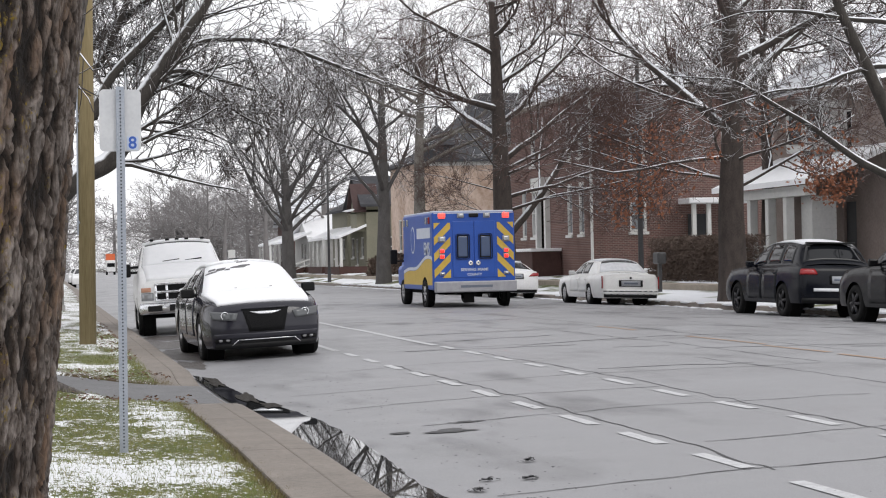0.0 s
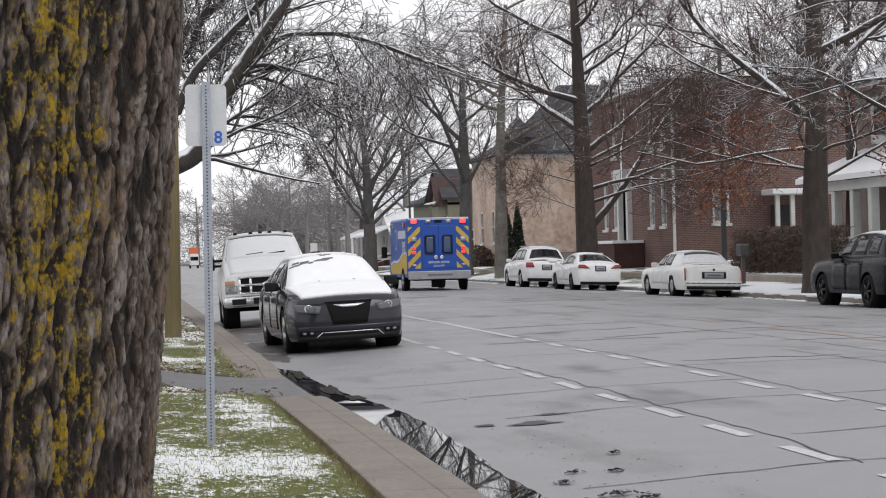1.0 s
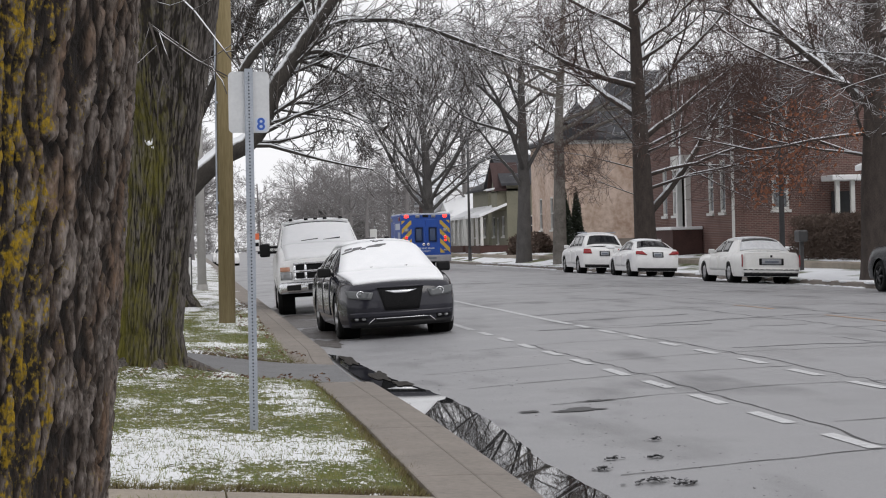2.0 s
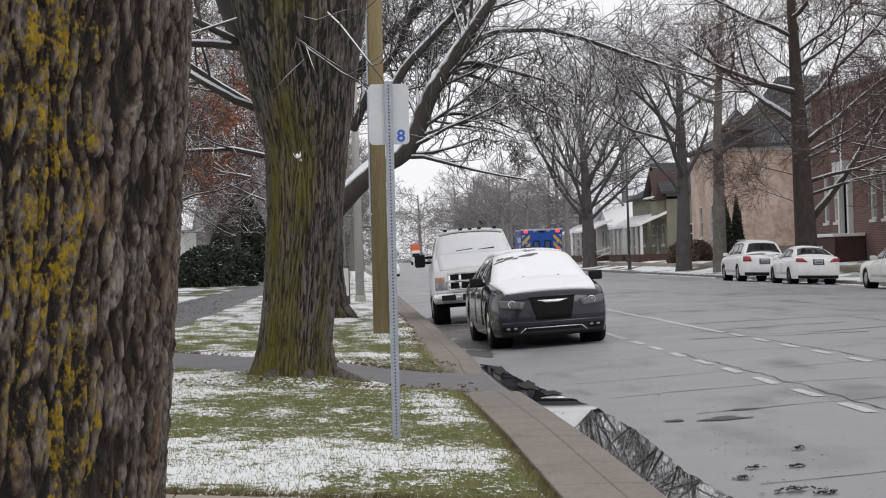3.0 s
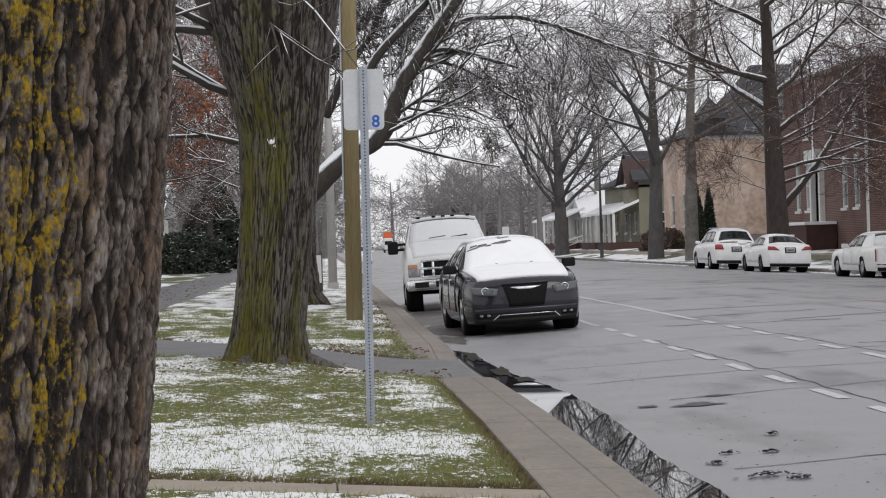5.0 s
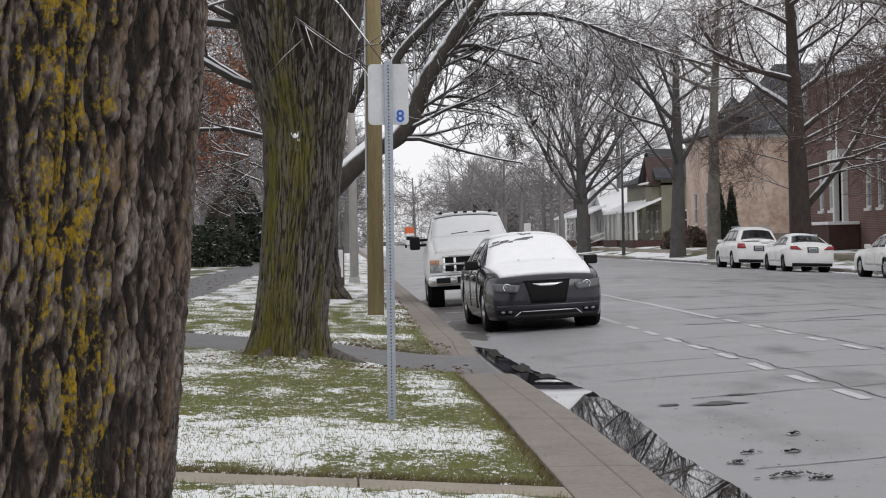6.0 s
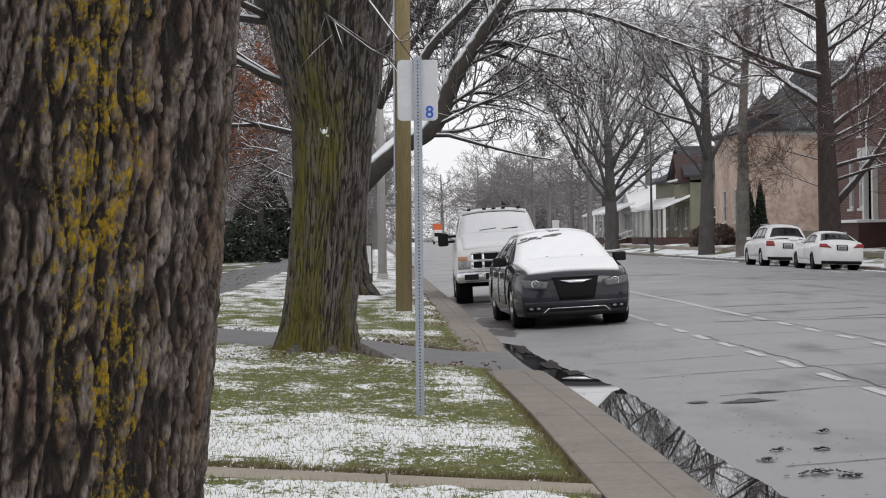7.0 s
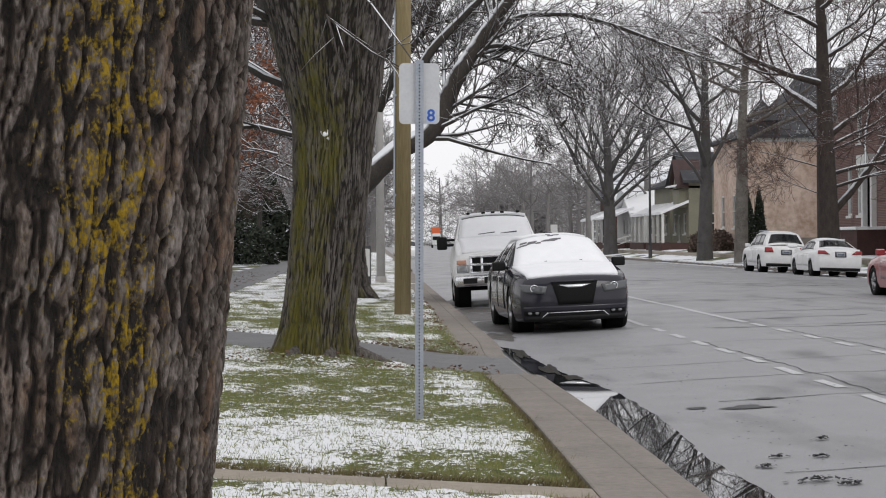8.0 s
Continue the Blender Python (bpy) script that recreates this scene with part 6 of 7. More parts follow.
suv, sh = tail_view("car", "white family crossover with roof rails parked by the kerb",
    dict(length=4.89, width=1.84, wheel=0.355, axles=(0.98, 3.87), low=0.26, arch=1.12, roof_half=0.62, tail_in=0.06, doors=((1.55, 2.5), (2.55, 3.5)),
         top=[(0, 0.85), (0.4, 0.98), (1.3, 1.06), (4.2, 1.10), (4.89, 1.08)], tail_bulge=0.10, tail_lean=0.10,
         roof=[(1.15, 1.04), (1.3, 1.10), (2.0, 1.56), (2.4, 1.68), (3.6, 1.69), (4.3, 1.64), (4.72, 1.20), (4.80, 1.1)]),
    WHITE_PAINT, RIM, [(1.6, 2.5, 2.1, 2.5), (2.58, 3.4, 2.58, 3.4), (3.48, 4.2, 3.48, 4.1)], (4.36, 4.70, 0.80, 0.92),
    [[(0.52, 0.84), (0.88, 0.84), (0.86, 1.03), (0.58, 1.03)]], (0.0, 0.84, 0.34, 0.16), 16.7, 82.0, 180.0, (2.3, 4.1), 5)
for sg in (-1, 1):
    part("roof_rail", rod(bmesh.new(), (sg * 0.60, 2.3, 1.72), (sg * 0.60, 4.2, 1.72), 0.022, None, 6), GALV, suv)
bm = bmesh.new()
bmesh.ops.create_icosphere(bm, subdivisions=2, radius=0.20, matrix=Matrix.Translation((-0.25, 4.86, 1.10)) @ Matrix.Diagonal((1.2, 0.5, 0.45, 1)))
part("snow", bm, SNOW, suv, "snow lump on the rear wiper", True)
JEEP = dict(length=4.82, width=1.94, wheel=0.385, axles=(0.93, 3.845), low=0.32, arch=1.16, roof_half=0.64, tail_in=0.05, nose_in=0.08, doors=((1.6, 2.55), (2.6, 3.5)),
            top=[(0, 0.98), (0.3, 1.08), (1.5, 1.16), (4.3, 1.20), (4.82, 1.16)], tail_bulge=0.08, tail_lean=0.10,
            roof=[(1.35, 1.12), (1.5, 1.20), (2.15, 1.66), (2.6, 1.76), (3.6, 1.77), (4.3, 1.70), (4.62, 1.28), (4.72, 1.18)])
GL = [(1.75, 2.6, 2.25, 2.6), (2.68, 3.5, 2.68, 3.45), (3.6, 4.25, 3.56, 4.15)]
jeep, sh = tail_view("car", "black off-road wagon with dark wheels, thin snow on its roof", JEEP, NIGHT_PAINT, RIM_DARK, GL, (4.33, 4.62, 0.84, 0.94),
    [[(0.50, 0.98), (0.92, 0.98), (0.88, 1.10), (0.56, 1.10)]], (0.0, 0.86, 0.34, 0.16), 17.35, 45.5, 180.0, (2.25, 4.25), 5)
end_part("snow", sh, False, [(-0.80, 0.60), (0.60, 0.60), (0.60, 0.67), (-0.80, 0.67)], SNOW_THIN, jeep, "snow on the bumper ledge", 0.05, 8, 2)
part("spoiler", boxed(-0.58, 0.58, 4.28, 4.46, 1.69, 1.73, 0.015), BLACK_TRIM, jeep)
jeep2, sh = tail_view("car", "black pickup-like wagon parked close behind another", dict(JEEP), BLACK_PAINT, RIM_DARK, GL, (4.33, 4.62, 0.84, 0.94),
    [[(0.50, 0.98), (0.92, 0.98), (0.88, 1.10), (0.56, 1.10)]], (0.0, 0.86, 0.34, 0.16), 17.0, 37.75, 180.0, (2.25, 4.25), 6)
far_car, sh = tail_view("car", "white car parked far down the road", dict(sp, length=4.87, width=1.85, wheel=0.335, axles=(0.98, 3.83), low=0.22, doors=((1.5, 2.5),),
         top=[(0, 0.70), (0.5, 0.85), (1.3, 0.96), (3.8, 1.04), (4.87, 1.04)], roof_half=0.56,
         roof=[(1.15, 0.94), (1.35, 1.02), (2.1, 1.40), (2.5, 1.47), (3.1, 1.46), (3.6, 1.38), (4.35, 1.12), (4.45, 1.06)]),
    WHITE_PAINT, RIM_DARK, [(1.65, 2.55, 2.2, 2.55)], (3.50, 4.28, 0.82, 0.88), [[(0.42, 0.86), (0.86, 0.88), (0.84, 1.00), (0.60, 1.00)]], (0, 0.86, 0.34, 0.16), 2.6, 172.0, 0.0)
c2 = copy_thing(far_car, Matrix.Translation((2.6, 150, road_z(2.6))))
c2["label"] = "white car parked far down the road by the kerb"

# red car that comes into view at the end
red, sh = tail_view("car", "red sedan driving along the road", dict(length=4.7, width=1.82, wheel=0.33, axles=(0.92, 3.65), low=0.20, arch=1.10, roof_half=0.55, doors=((1.5, 2.4), (2.45, 3.3)), nose_in=0.2,
         top=[(0, 0.66), (0.4, 0.80), (1.3, 0.93), (3.8, 1.0), (4.7, 0.98)],
         roof=[(1.15, 0.90), (1.35, 0.99), (2.1, 1.36), (2.5, 1.43), (3.0, 1.42), (3.5, 1.34), (4.2, 1.06), (4.3, 1.0)]),
    RED_PAINT, RIM, [(1.65, 2.45, 2.2, 2.45), (2.55, 3.3, 2.55, 3.25)], (3.42, 4.1, 0.82, 0.88), [[(0.5, 0.76), (0.84, 0.78), (0.82, 0.9), (0.55, 0.9)]], (0, 0.76, 0.34, 0.16), 12.11, -85.0)
red["group"] = "moving traffic"
for sg in (-1, 1):
    q = [(0.45, 0.52), (0.68, 0.54), (0.70, 0.66), (0.50, 0.62)]
    end_part("headlight", sh, True, q if sg > 0 else [(-q[1][0], q[1][1]), (-q[0][0], q[0][1]), (-q[3][0], q[3][1]), (-q[2][0], q[2][1])], LENS, red, "", 0.02, 4, 3)

# ---- ambulance: tail at y = 0, nose at y = 7.1 (drives away) ----
amb = new("ambulance")
tagged(amb, "blue box ambulance with yellow chevrons and red lamps, driving away", "ambulance", "moving traffic")
part("box_body", boxed(-1.20, 1.20, 0.0, 4.45, 0.50, 2.70, 0.05), BLUE_PAINT, amb, "blue box body")
part("roof_cap", boxed(-1.17, 1.17, 0.03, 4.4, 2.69, 2.74, 0.02), WHITE_FOIL, amb)
bm = boxed(-1.0, 1.0, 4.4, 5.9, 0.55, 1.25, 0.08)
box(bm, -0.92, 0.92, 5.6, 7.0, 0.55, 1.2, 0.12)
part("bonnet", bm, BLUE_PAINT, amb)
bm = bmesh.new()
vs = [bm.verts.new(p) for p in ((-0.98, 4.4, 1.2), (0.98, 4.4, 1.2), (0.98, 6.0, 1.2), (-0.98, 6.0, 1.2), (-0.85, 4.4, 2.05), (0.85, 4.4, 2.05), (0.85, 5.3, 2.0), (-0.85, 5.3, 2.0))]
for q in ((0, 1, 2, 3), (4, 5, 6, 7), (0, 1, 5, 4), (1, 2, 6, 5), (2, 3, 7, 6), (3, 0, 4, 7)):
    bm.faces.new([vs[i] for i in q])
part("cab", bm, BLUE_PAINT, amb)
for sg in (-1, 1):
    part("cab_window", patch(lambda a, b, s=sg: (s * (0.985 - 0.155 * (b - 1.2)), a, b), [(4.7, 1.3), (5.7, 1.3), (5.25, 1.9), (4.7, 1.9)] if sg < 0 else [(5.7, 1.3), (4.7, 1.3), (4.7, 1.9), (5.25, 1.9)], 3, 2, 0.006, 0.005), CAR_GLASS, amb)
part("chassis", boxed(-0.85, 0.85, 0.1, 6.7, 0.38, 0.64), UNDER, amb)
for ay in (1.15, 5.35):
    for sg in (-1, 1):
        wheel(amb, sg * (1.10 if ay < 2 else 0.95), ay, 0.39, sg, RIM, 0.24, 6)
for sg in (-1, 1):
    part("wheel_arch", rod(bmesh.new(), (sg * 1.10, 1.15, 0.40), (sg * 1.206, 1.15, 0.40), 0.47, None, 28), UNDER, amb)
part("rear_bumper", boxed(-1.17, 1.17, -0.28, 0.02, 0.43, 0.74, 0.03), GREY_BUMPER, amb, "grey tread-plate rear step")
part("mud_flap", boxed(-0.25, 0.05, 0.3, 0.34, 0.12, 0.5), RUBBER, amb)
for sg in (-1, 1):
    bm = boxed(sg * 1.34 - 0.11, sg * 1.34 + 0.11, 5.3, 5.42, 1.25, 1.70, 0.03)
    rod(bm, (sg * 0.95, 5.36, 1.35), (sg * 1.3, 5.36, 1.35), 0.025, None, 6)
    part("mirror", bm, BLACK_TRIM, amb)
for sg in (-1, 1):
    d = part("rear_door", boxed(min(sg * 0.008, sg * 0.62), max(sg * 0.008, sg * 0.62), -0.022, 0.02, 0.84, 2.44, 0.012), BLUE_PAINT, amb, "blue rear door")
    xc = sg * 0.33
    part("window_frame", boxed(xc - 0.20, xc + 0.20, -0.034, 0.0, 1.36, 2.08, 0.06), BLACK_TRIM, d)
    part("pane", boxed(xc - 0.165, xc + 0.165, -0.040, 0.0, 1.40, 2.04, 0.05), glass_like("blue_tinted_glass", (0.03, 0.06, 0.14), 0.06), d)
    bm = lathe(bmesh.new(), [(-0.02, 0.02), (-0.02, 0.07), (0.02, 0.07), (0.02, 0.02)], 16)
    bm.transform(Matrix.Translation((sg * 0.11, -0.04, 1.25)) @ Matrix.Rotation(radians(90), 4, "Z"))
    part("latch", bm, CHROME, d, "round chrome latch", True)
# chevron stripes, mirrored about the middle
for sg in (-1, 1):
    x0, x1, z0, z1 = 0.68, 1.155, 0.84, 2.40
    pitch, k = 0.46, -3
    while k < 6:
        zb = z0 + k * pitch
        bm = bmesh.new()
        poly = []
        # a band rising outwards to inwards, cut to the panel
        pts = [(x0, zb + (x1 - x0)), (x1, zb), (x1, zb + pitch * 0.5), (x0, zb + (x1 - x0) + pitch * 0.5)]

        def cut(ps, z, above):
            out = []
            for i in range(len(ps)):
                a, b = ps[i], ps[(i + 1) % len(ps)]
                ia, ib = (a[1] >= z) == above, (b[1] >= z) == above
                if ia:
                    out.append(a)
                if ia != ib and abs(a[1] - b[1]) > 1e-6:
                    t = (z - a[1]) / (b[1] - a[1])
                    out.append((a[0] + (b[0] - a[0]) * t, z))
            return out
        poly = cut(cut(pts, z0, True), z1, False) if len(pts) else []
        if len(poly) > 2:
            f = bm.faces.new([bm.verts.new((sg * x, -0.006, z)) for x, z in poly])
            ex = bmesh.ops.extrude_face_region(bm, geom=[f])
            bmesh.ops.translate(bm, verts=[v for v in ex["geom"] if isinstance(v, bmesh.types.BMVert)], vec=(0, 0.008, 0))
            part("chevron", bm, YELLOW_FOIL, amb)
        else:
            bm.free()
        k += 1
for sg in (-1, 1):
    def lamp(name, x, z, w, h, mat, label=""):
        o = part(name, boxed(sg * x - w / 2 - 0.02, sg * x + w / 2 + 0.02, -0.04, 0.0, z - h / 2 - 0.02, z + h / 2 + 0.02, 0.02), GREY_BUMPER, amb, label)
        part("lens", boxed(sg * x - w / 2, sg * x + w / 2, -0.075, -0.03, z - h / 2, z + h / 2, 0.025), mat, o)
    lamp("beacon", 0.93, 2.60, 0.19, 0.14, RED_BEACON, "red roof beacon")
    lamp("side_lamp", 0.38, 2.60, 0.16, 0.10, LENS)
    lamp("warning_lamp", 0.93, 1.93, 0.17, 0.13, LENS, "clear warning lamp")
    lamp("tail_light", 0.93, 1.60, 0.12, 0.10, RED_GLOW, "lit red tail light")
    lamp("tail_light", 0.93, 1.44, 0.12, 0.10, RED_GLOW, "lit red tail light")
    lamp("reflector", 0.93, 0.96, 0.12, 0.05, LENS)
part("centre_lamp", boxed(-0.14, 0.14, -0.05, 0.0, 2.55, 2.66, 0.02), BLACK_TRIM, amb)
part("light_bar", boxed(-1.15, 1.15, -0.01, 0.0, 2.66, 2.685), WHITE_FOIL, amb)
# side wave and emblem, on both flanks
for sg in (-1, 1):
    def flank(name, pts, mat, off, label=""):
        bm = bmesh.new()
        f = bm.faces.new([bm.verts.new((sg * (1.20 + off), y, z)) for y, z in pts])
        ex = bmesh.ops.extrude_face_region(bm, geom=[f])
        bmesh.ops.translate(bm, verts=[v for v in ex["geom"] if isinstance(v, bmesh.types.BMVert)], vec=(-sg * (off + 0.004), 0, 0))
        part(name, bm, mat, amb, label)
    wave = [(4.4 - 0.22 * i, 0.95 + 0.42 * smooth01(0, 1, i / 20) + 0.06 * math.sin(i * 0.5)) for i in range(20)]
    flank("wave", [(4.4, 0.64)] + wave + [(0.1, 1.32), (0.1, 0.64)], YELLOW_FOIL, 0.004, "yellow wave on the flank")
    flank("wave", [(y, z + 0.01) for y, z in wave] + [(0.1, 1.33), (0.1, 1.42)] + [(y, z + 0.10) for y, z in reversed(wave)], WHITE_FOIL, 0.006, "white edge of the wave")
    flank("emblem", [(2.9 + 0.30 * math.cos(a * 0.4), 1.95 + 0.40 * math.sin(a * 0.4)) for a in range(15)], WHITE_FOIL, 0.006)
    flank("emblem", [(2.9 + 0.25 * math.cos(a * 0.4), 1.95 + 0.35 * math.sin(a * 0.4)) for a in range(15)], BLUE_PAINT, 0.009)
    for yy in (0.35, 0.75, 3.6, 4.1):
        part("marker_lamp", boxed(sg * 1.21 - 0.03, sg * 1.21 + 0.03, yy, yy + 0.14, 2.38, 2.58, 0.02), LENS if yy > 0.5 else RED_LENS, amb)


def words(text, size, m, mat, parent, depth=0.002, name="lettering", label=""):
    cu = bpy.data.curves.new(name, "FONT")
    cu.offset = size * 0.02
    cu.body, cu.size, cu.extrude, cu.align_x, cu.align_y = text, size, depth, "CENTER", "CENTER"
    tmp = bpy.data.objects.new(name, cu)
    scene.collection.objects.link(tmp)
    me = bpy.data.meshes.new_from_object(tmp.evaluated_get(bpy.context.evaluated_depsgraph_get()))
    bpy.data.objects.remove(tmp)
    me.transform(m)
    me.materials.clear()
    me.materials.append(mat)
    ob = new(name, me)
    ob.parent = parent
    if label:
        ob["label"] = label
    return ob


words("SERVING MIAMI", 0.115, pose(0, -0.027, 1.06, 90, 0, 0), WHITE_FOIL, amb)
words("COUNTY", 0.10, pose(0, -0.027, 0.925, 90, 0, 0), WHITE_FOIL, amb)
part("lettering", boxed(-0.46, 0.46, -0.288, -0.275, 0.56, 0.63), PLATE_MARK, amb, "dark name bar on the rear step")
words("EMS", 0.50, pose(-1.208, 0.80, 1.66, 90, 0, -90), WHITE_FOIL, amb)
part("lettering", boxed(-1.21, -1.198, 0.30, 2.25, 1.98, 2.28), WHITE_FOIL, amb, "pale name bar on the flank")

# ---- sign, poles, lamps ----
sign = new("street_sign")
tagged(sign, "back of a white sign on a perforated galvanised steel post", "sign")
sign.matrix_basis = Matrix.Translation((0.262, 14.28, 0.17)) @ Matrix.Rotation(radians(0.5), 4, "Y")
post = part("post", boxed(-0.028, 0.028, -0.004, 0.0, -0.3, 2.70), GALV, sign, "perforated galvanised post")
for sg in (-1, 1):
    part("post_flange", boxed(min(sg * 0.026, sg * 0.031), max(sg * 0.026, sg * 0.031), -0.002, 0.035, -0.3, 2.70), GALV, sign)
bm = bmesh.new()
for k in range(104):
    rod(bm, (0, -0.0065, 0.05 + k * 0.0254), (0, -0.003, 0.05 + k * 0.0254), 0.0062, None, 8)
tagged(part("post_hole", bm, HOLE, sign, "row of punched holes"), kind="stuff")
bm = boxed(-0.152, 0.152, 0.034, 0.040, 2.225, 2.682)
vert = [e for e in bm.edges if abs((e.verts[0].co - e.verts[1].co).normalized().y) > 0.9]
bmesh.ops.bevel(bm, geom=vert, offset=0.035, segments=5, affect="EDGES", profile=0.5)
panel = part("panel", bm, SIGN_BACK, sign, "white back of the sign panel")
part("sticker", boxed(0.046, 0.130, 0.030, 0.0345, 2.235, 2.335), LABEL_PALE, panel, "pale sticker with a blue eight")
words("8", 0.125, pose(0.088, 0.0285, 2.285, 90, 0, 0), LABEL_BLUE, panel, 0.0008)
for z in (2.32, 2.60):
    part("bolt", rod(bmesh.new(), (0, -0.012, z), (0, -0.002, z), 0.011, None, 6), GALV, sign)

pole = new("utility_pole")
tagged(pole, "round weathered wooden utility pole on the verge", "pole")
pole.matrix_basis = Matrix.Translation((0.43, 34.4, 0.12)) @ Matrix.Rotation(radians(0.6), 4, "Y")
bm = rod(bmesh.new(), (0, 0, -0.3), (0, 0, 11.7), 0.150, 0.124, 28)
part("shaft", bm, POLE_WOOD, pole, "", True)
part("conduit", rod(bmesh.new(), (-0.155, -0.06, 2.0), (-0.155, -0.06, 11), 0.016, None, 8), GALV, pole)
for z in (2.2, 4.0, 5.8):
    part("strap", boxed(-0.175, -0.12, -0.09, -0.03, z, z + 0.04), GALV, pole)
lamp_l = new("street_lamp")
tagged(lamp_l, "pale grey metal lamp post on the verge", "lamp post")
lamp_l.matrix_basis = Matrix.Translation((0.13, 62.5, 0.1))
part("shaft", rod(bmesh.new(), (0, 0, -0.2), (0, 0, 9), 0.15, 0.10, 16), GREY_POLE, lamp_l, "", True)
part("base", rod(bmesh.new(), (0, 0, -0.2), (0, 0, 0.25), 0.20, 0.18, 16), GREY_POLE, lamp_l)
part("arm", rod(bmesh.new(), (0, 0, 8.9), (2.2, 0, 9.4), 0.05, 0.04, 8), GREY_POLE, lamp_l)
yard_sign = new("yard_sign")
tagged(yard_sign, "narrow white board in a dark frame on the verge", "sign")
yard_sign.matrix_basis = Matrix.Translation((-0.32, 57.0, 0.1)) @ Matrix.Rotation(radians(76), 4, "Z")
part("board", boxed(-0.35, 0.35, -0.02, 0.02, 0.35, 1.18), WOOD_WHITE, yard_sign)
for sg in (-1, 1):
    part("leg", boxed(sg * 0.38 - 0.03, sg * 0.38 + 0.03, -0.04, 0.04, -0.1, 1.27), DARK_POLE, yard_sign)
part("cross_bar", boxed(-0.41, 0.41, -0.03, 0.03, 1.20, 1.26), DARK_POLE, yard_sign)


def dark_lamp(x, y, h, arm):
    ob = new("street_lamp")
    tagged(ob, "slim dark street lamp post with a long arm", "lamp post", "street lamps")
    ob.matrix_basis = Matrix.Translation((x, y, right_z(x)))
    part("shaft", rod(bmesh.new(), (0, 0, -0.3), (0, 0, h), 0.10, 0.06, 12), DARK_POLE, ob, "", True)
    part("base", rod(bmesh.new(), (0, 0, -0.2), (0, 0, 0.9), 0.14, 0.12, 12), DARK_POLE, ob)
    if arm:
        part("arm", rod(bmesh.new(), (0, 0, h - 0.1), (-arm, 0, h + 0.35), 0.04, 0.03, 8), DARK_POLE, ob)
        part("lamp_head", boxed(-arm - 0.6, -arm, -0.12, 0.12, h + 0.30, h + 0.42, 0.04), GREY_POLE, ob)
    return ob


dark_lamp(19.0, 60.3, 8.4, 2.4)
dark_lamp(19.0, 131.0, 9.0, 2.2)
far_sign = new("traffic_sign")
tagged(far_sign, "small white sign on a thin post far along the road", "sign")
far_sign.matrix_basis = Matrix.Translation((17.9, 190, 0.1))
part("post", rod(bmesh.new(), (0, 0, -0.2), (0, 0, 2.6), 0.04, None, 6), GALV, far_sign)
part("panel", boxed(-0.35, 0.35, -0.06, -0.03, 1.9, 2.9), WOOD_WHITE, far_sign)
orange = new("box_truck")
tagged(orange, "far orange and white box truck on the road", "truck", "moving traffic")
orange.matrix_basis = Matrix.Translation((10.6, 330, road_z(10.6)))
part("box", boxed(-0.75, 0.75, 0, 4, 2.5, 3.6, 0.05), ORANGE, orange, "orange upper box")
part("cab", boxed(-0.75, 0.75, -1.2, 4.0, 0.5, 2.5, 0.15), WHITE_PAINT, orange)
part("windscreen", boxed(-0.65, 0.65, -1.22, -1.15, 1.35, 2.0), CAR_GLASS, orange)
for sg in (-1, 1):
    for yy in (-0.5, 3.0):
        wheel(orange, sg * 0.65, yy, 0.38, sg, RIM_DARK)
mailbox = new("mailbox")
tagged(mailbox, "dark mailbox on a stubby post beside the pavement", "mailbox")
mailbox.matrix_basis = Matrix.Translation((20.2, 62.0, right_z(20.2)))
part("post", boxed(-0.06, 0.06, -0.06, 0.06, -0.2, 1.0), DARK_POLE, mailbox)
part("body", boxed(-0.16, 0.16, -0.3, 0.3, 0.95, 1.35, 0.06), DARK_POLE, mailbox)
for yy, z in ((90.5, 1.0), (70.0, 0.62), (52.5, 0.62)):
    bench = new("garden_wall")
    tagged(bench, "low stone step with snow on top beside the pavement", "low wall", "yard walls")
    part("block", boxed(22.3, 23.0, yy, yy + 4.0, 0.3, z + 0.3, 0.03), CONCRETE, bench)
    part("snow", boxed(22.25, 23.05, yy - 0.05, yy + 4.05, z + 0.3, z + 0.42, 0.05), SNOW, bench)

# ---- houses ----


def wall_cells(bm, u0, u1, z0, z1, holes, place):
    """One thick wall over (u, z) with openings cut through; place(u, d, z) sets a point, d runs through the wall."""
    us = sorted({u0, u1, *[h[0] for h in holes], *[h[1] for h in holes]})
    zs = sorted({z0, z1, *[h[2] for h in holes], *[h[3] for h in holes]})
    made = {}

    def vert(i, j, d):
        if (i, j, d) not in made:
            made[i, j, d] = bm.verts.new(place(us[i], 0.3 * d, zs[j]))
        return made[i, j, d]

    def solid(i, j):
        if not (0 <= i < len(us) - 1 and 0 <= j < len(zs) - 1):
            return False
        u, z = (us[i] + us[i + 1]) / 2, (zs[j] + zs[j + 1]) / 2
        return not any(h[0] <= u <= h[1] and h[2] <= z <= h[3] for h in holes)
    for i in range(len(us) - 1):
        for j in range(len(zs) - 1):
            if not solid(i, j):
                continue
            for d in (0, 1):
                bm.faces.new([vert(i, j, d), vert(i + 1, j, d), vert(i + 1, j + 1, d), vert(i, j + 1, d)])
            for (p, q), (m, n) in (((-1, 0), ((i, j), (i, j + 1))), ((1, 0), ((i + 1, j), (i + 1, j + 1))), ((0, -1), ((i, j), (i + 1, j))), ((0, 1), ((i, j + 1), (i + 1, j + 1)))):
                if not solid(i + p, j + q):
                    bm.faces.new([vert(*m, 0), vert(*n, 0), vert(*n, 1), vert(*m, 1)])


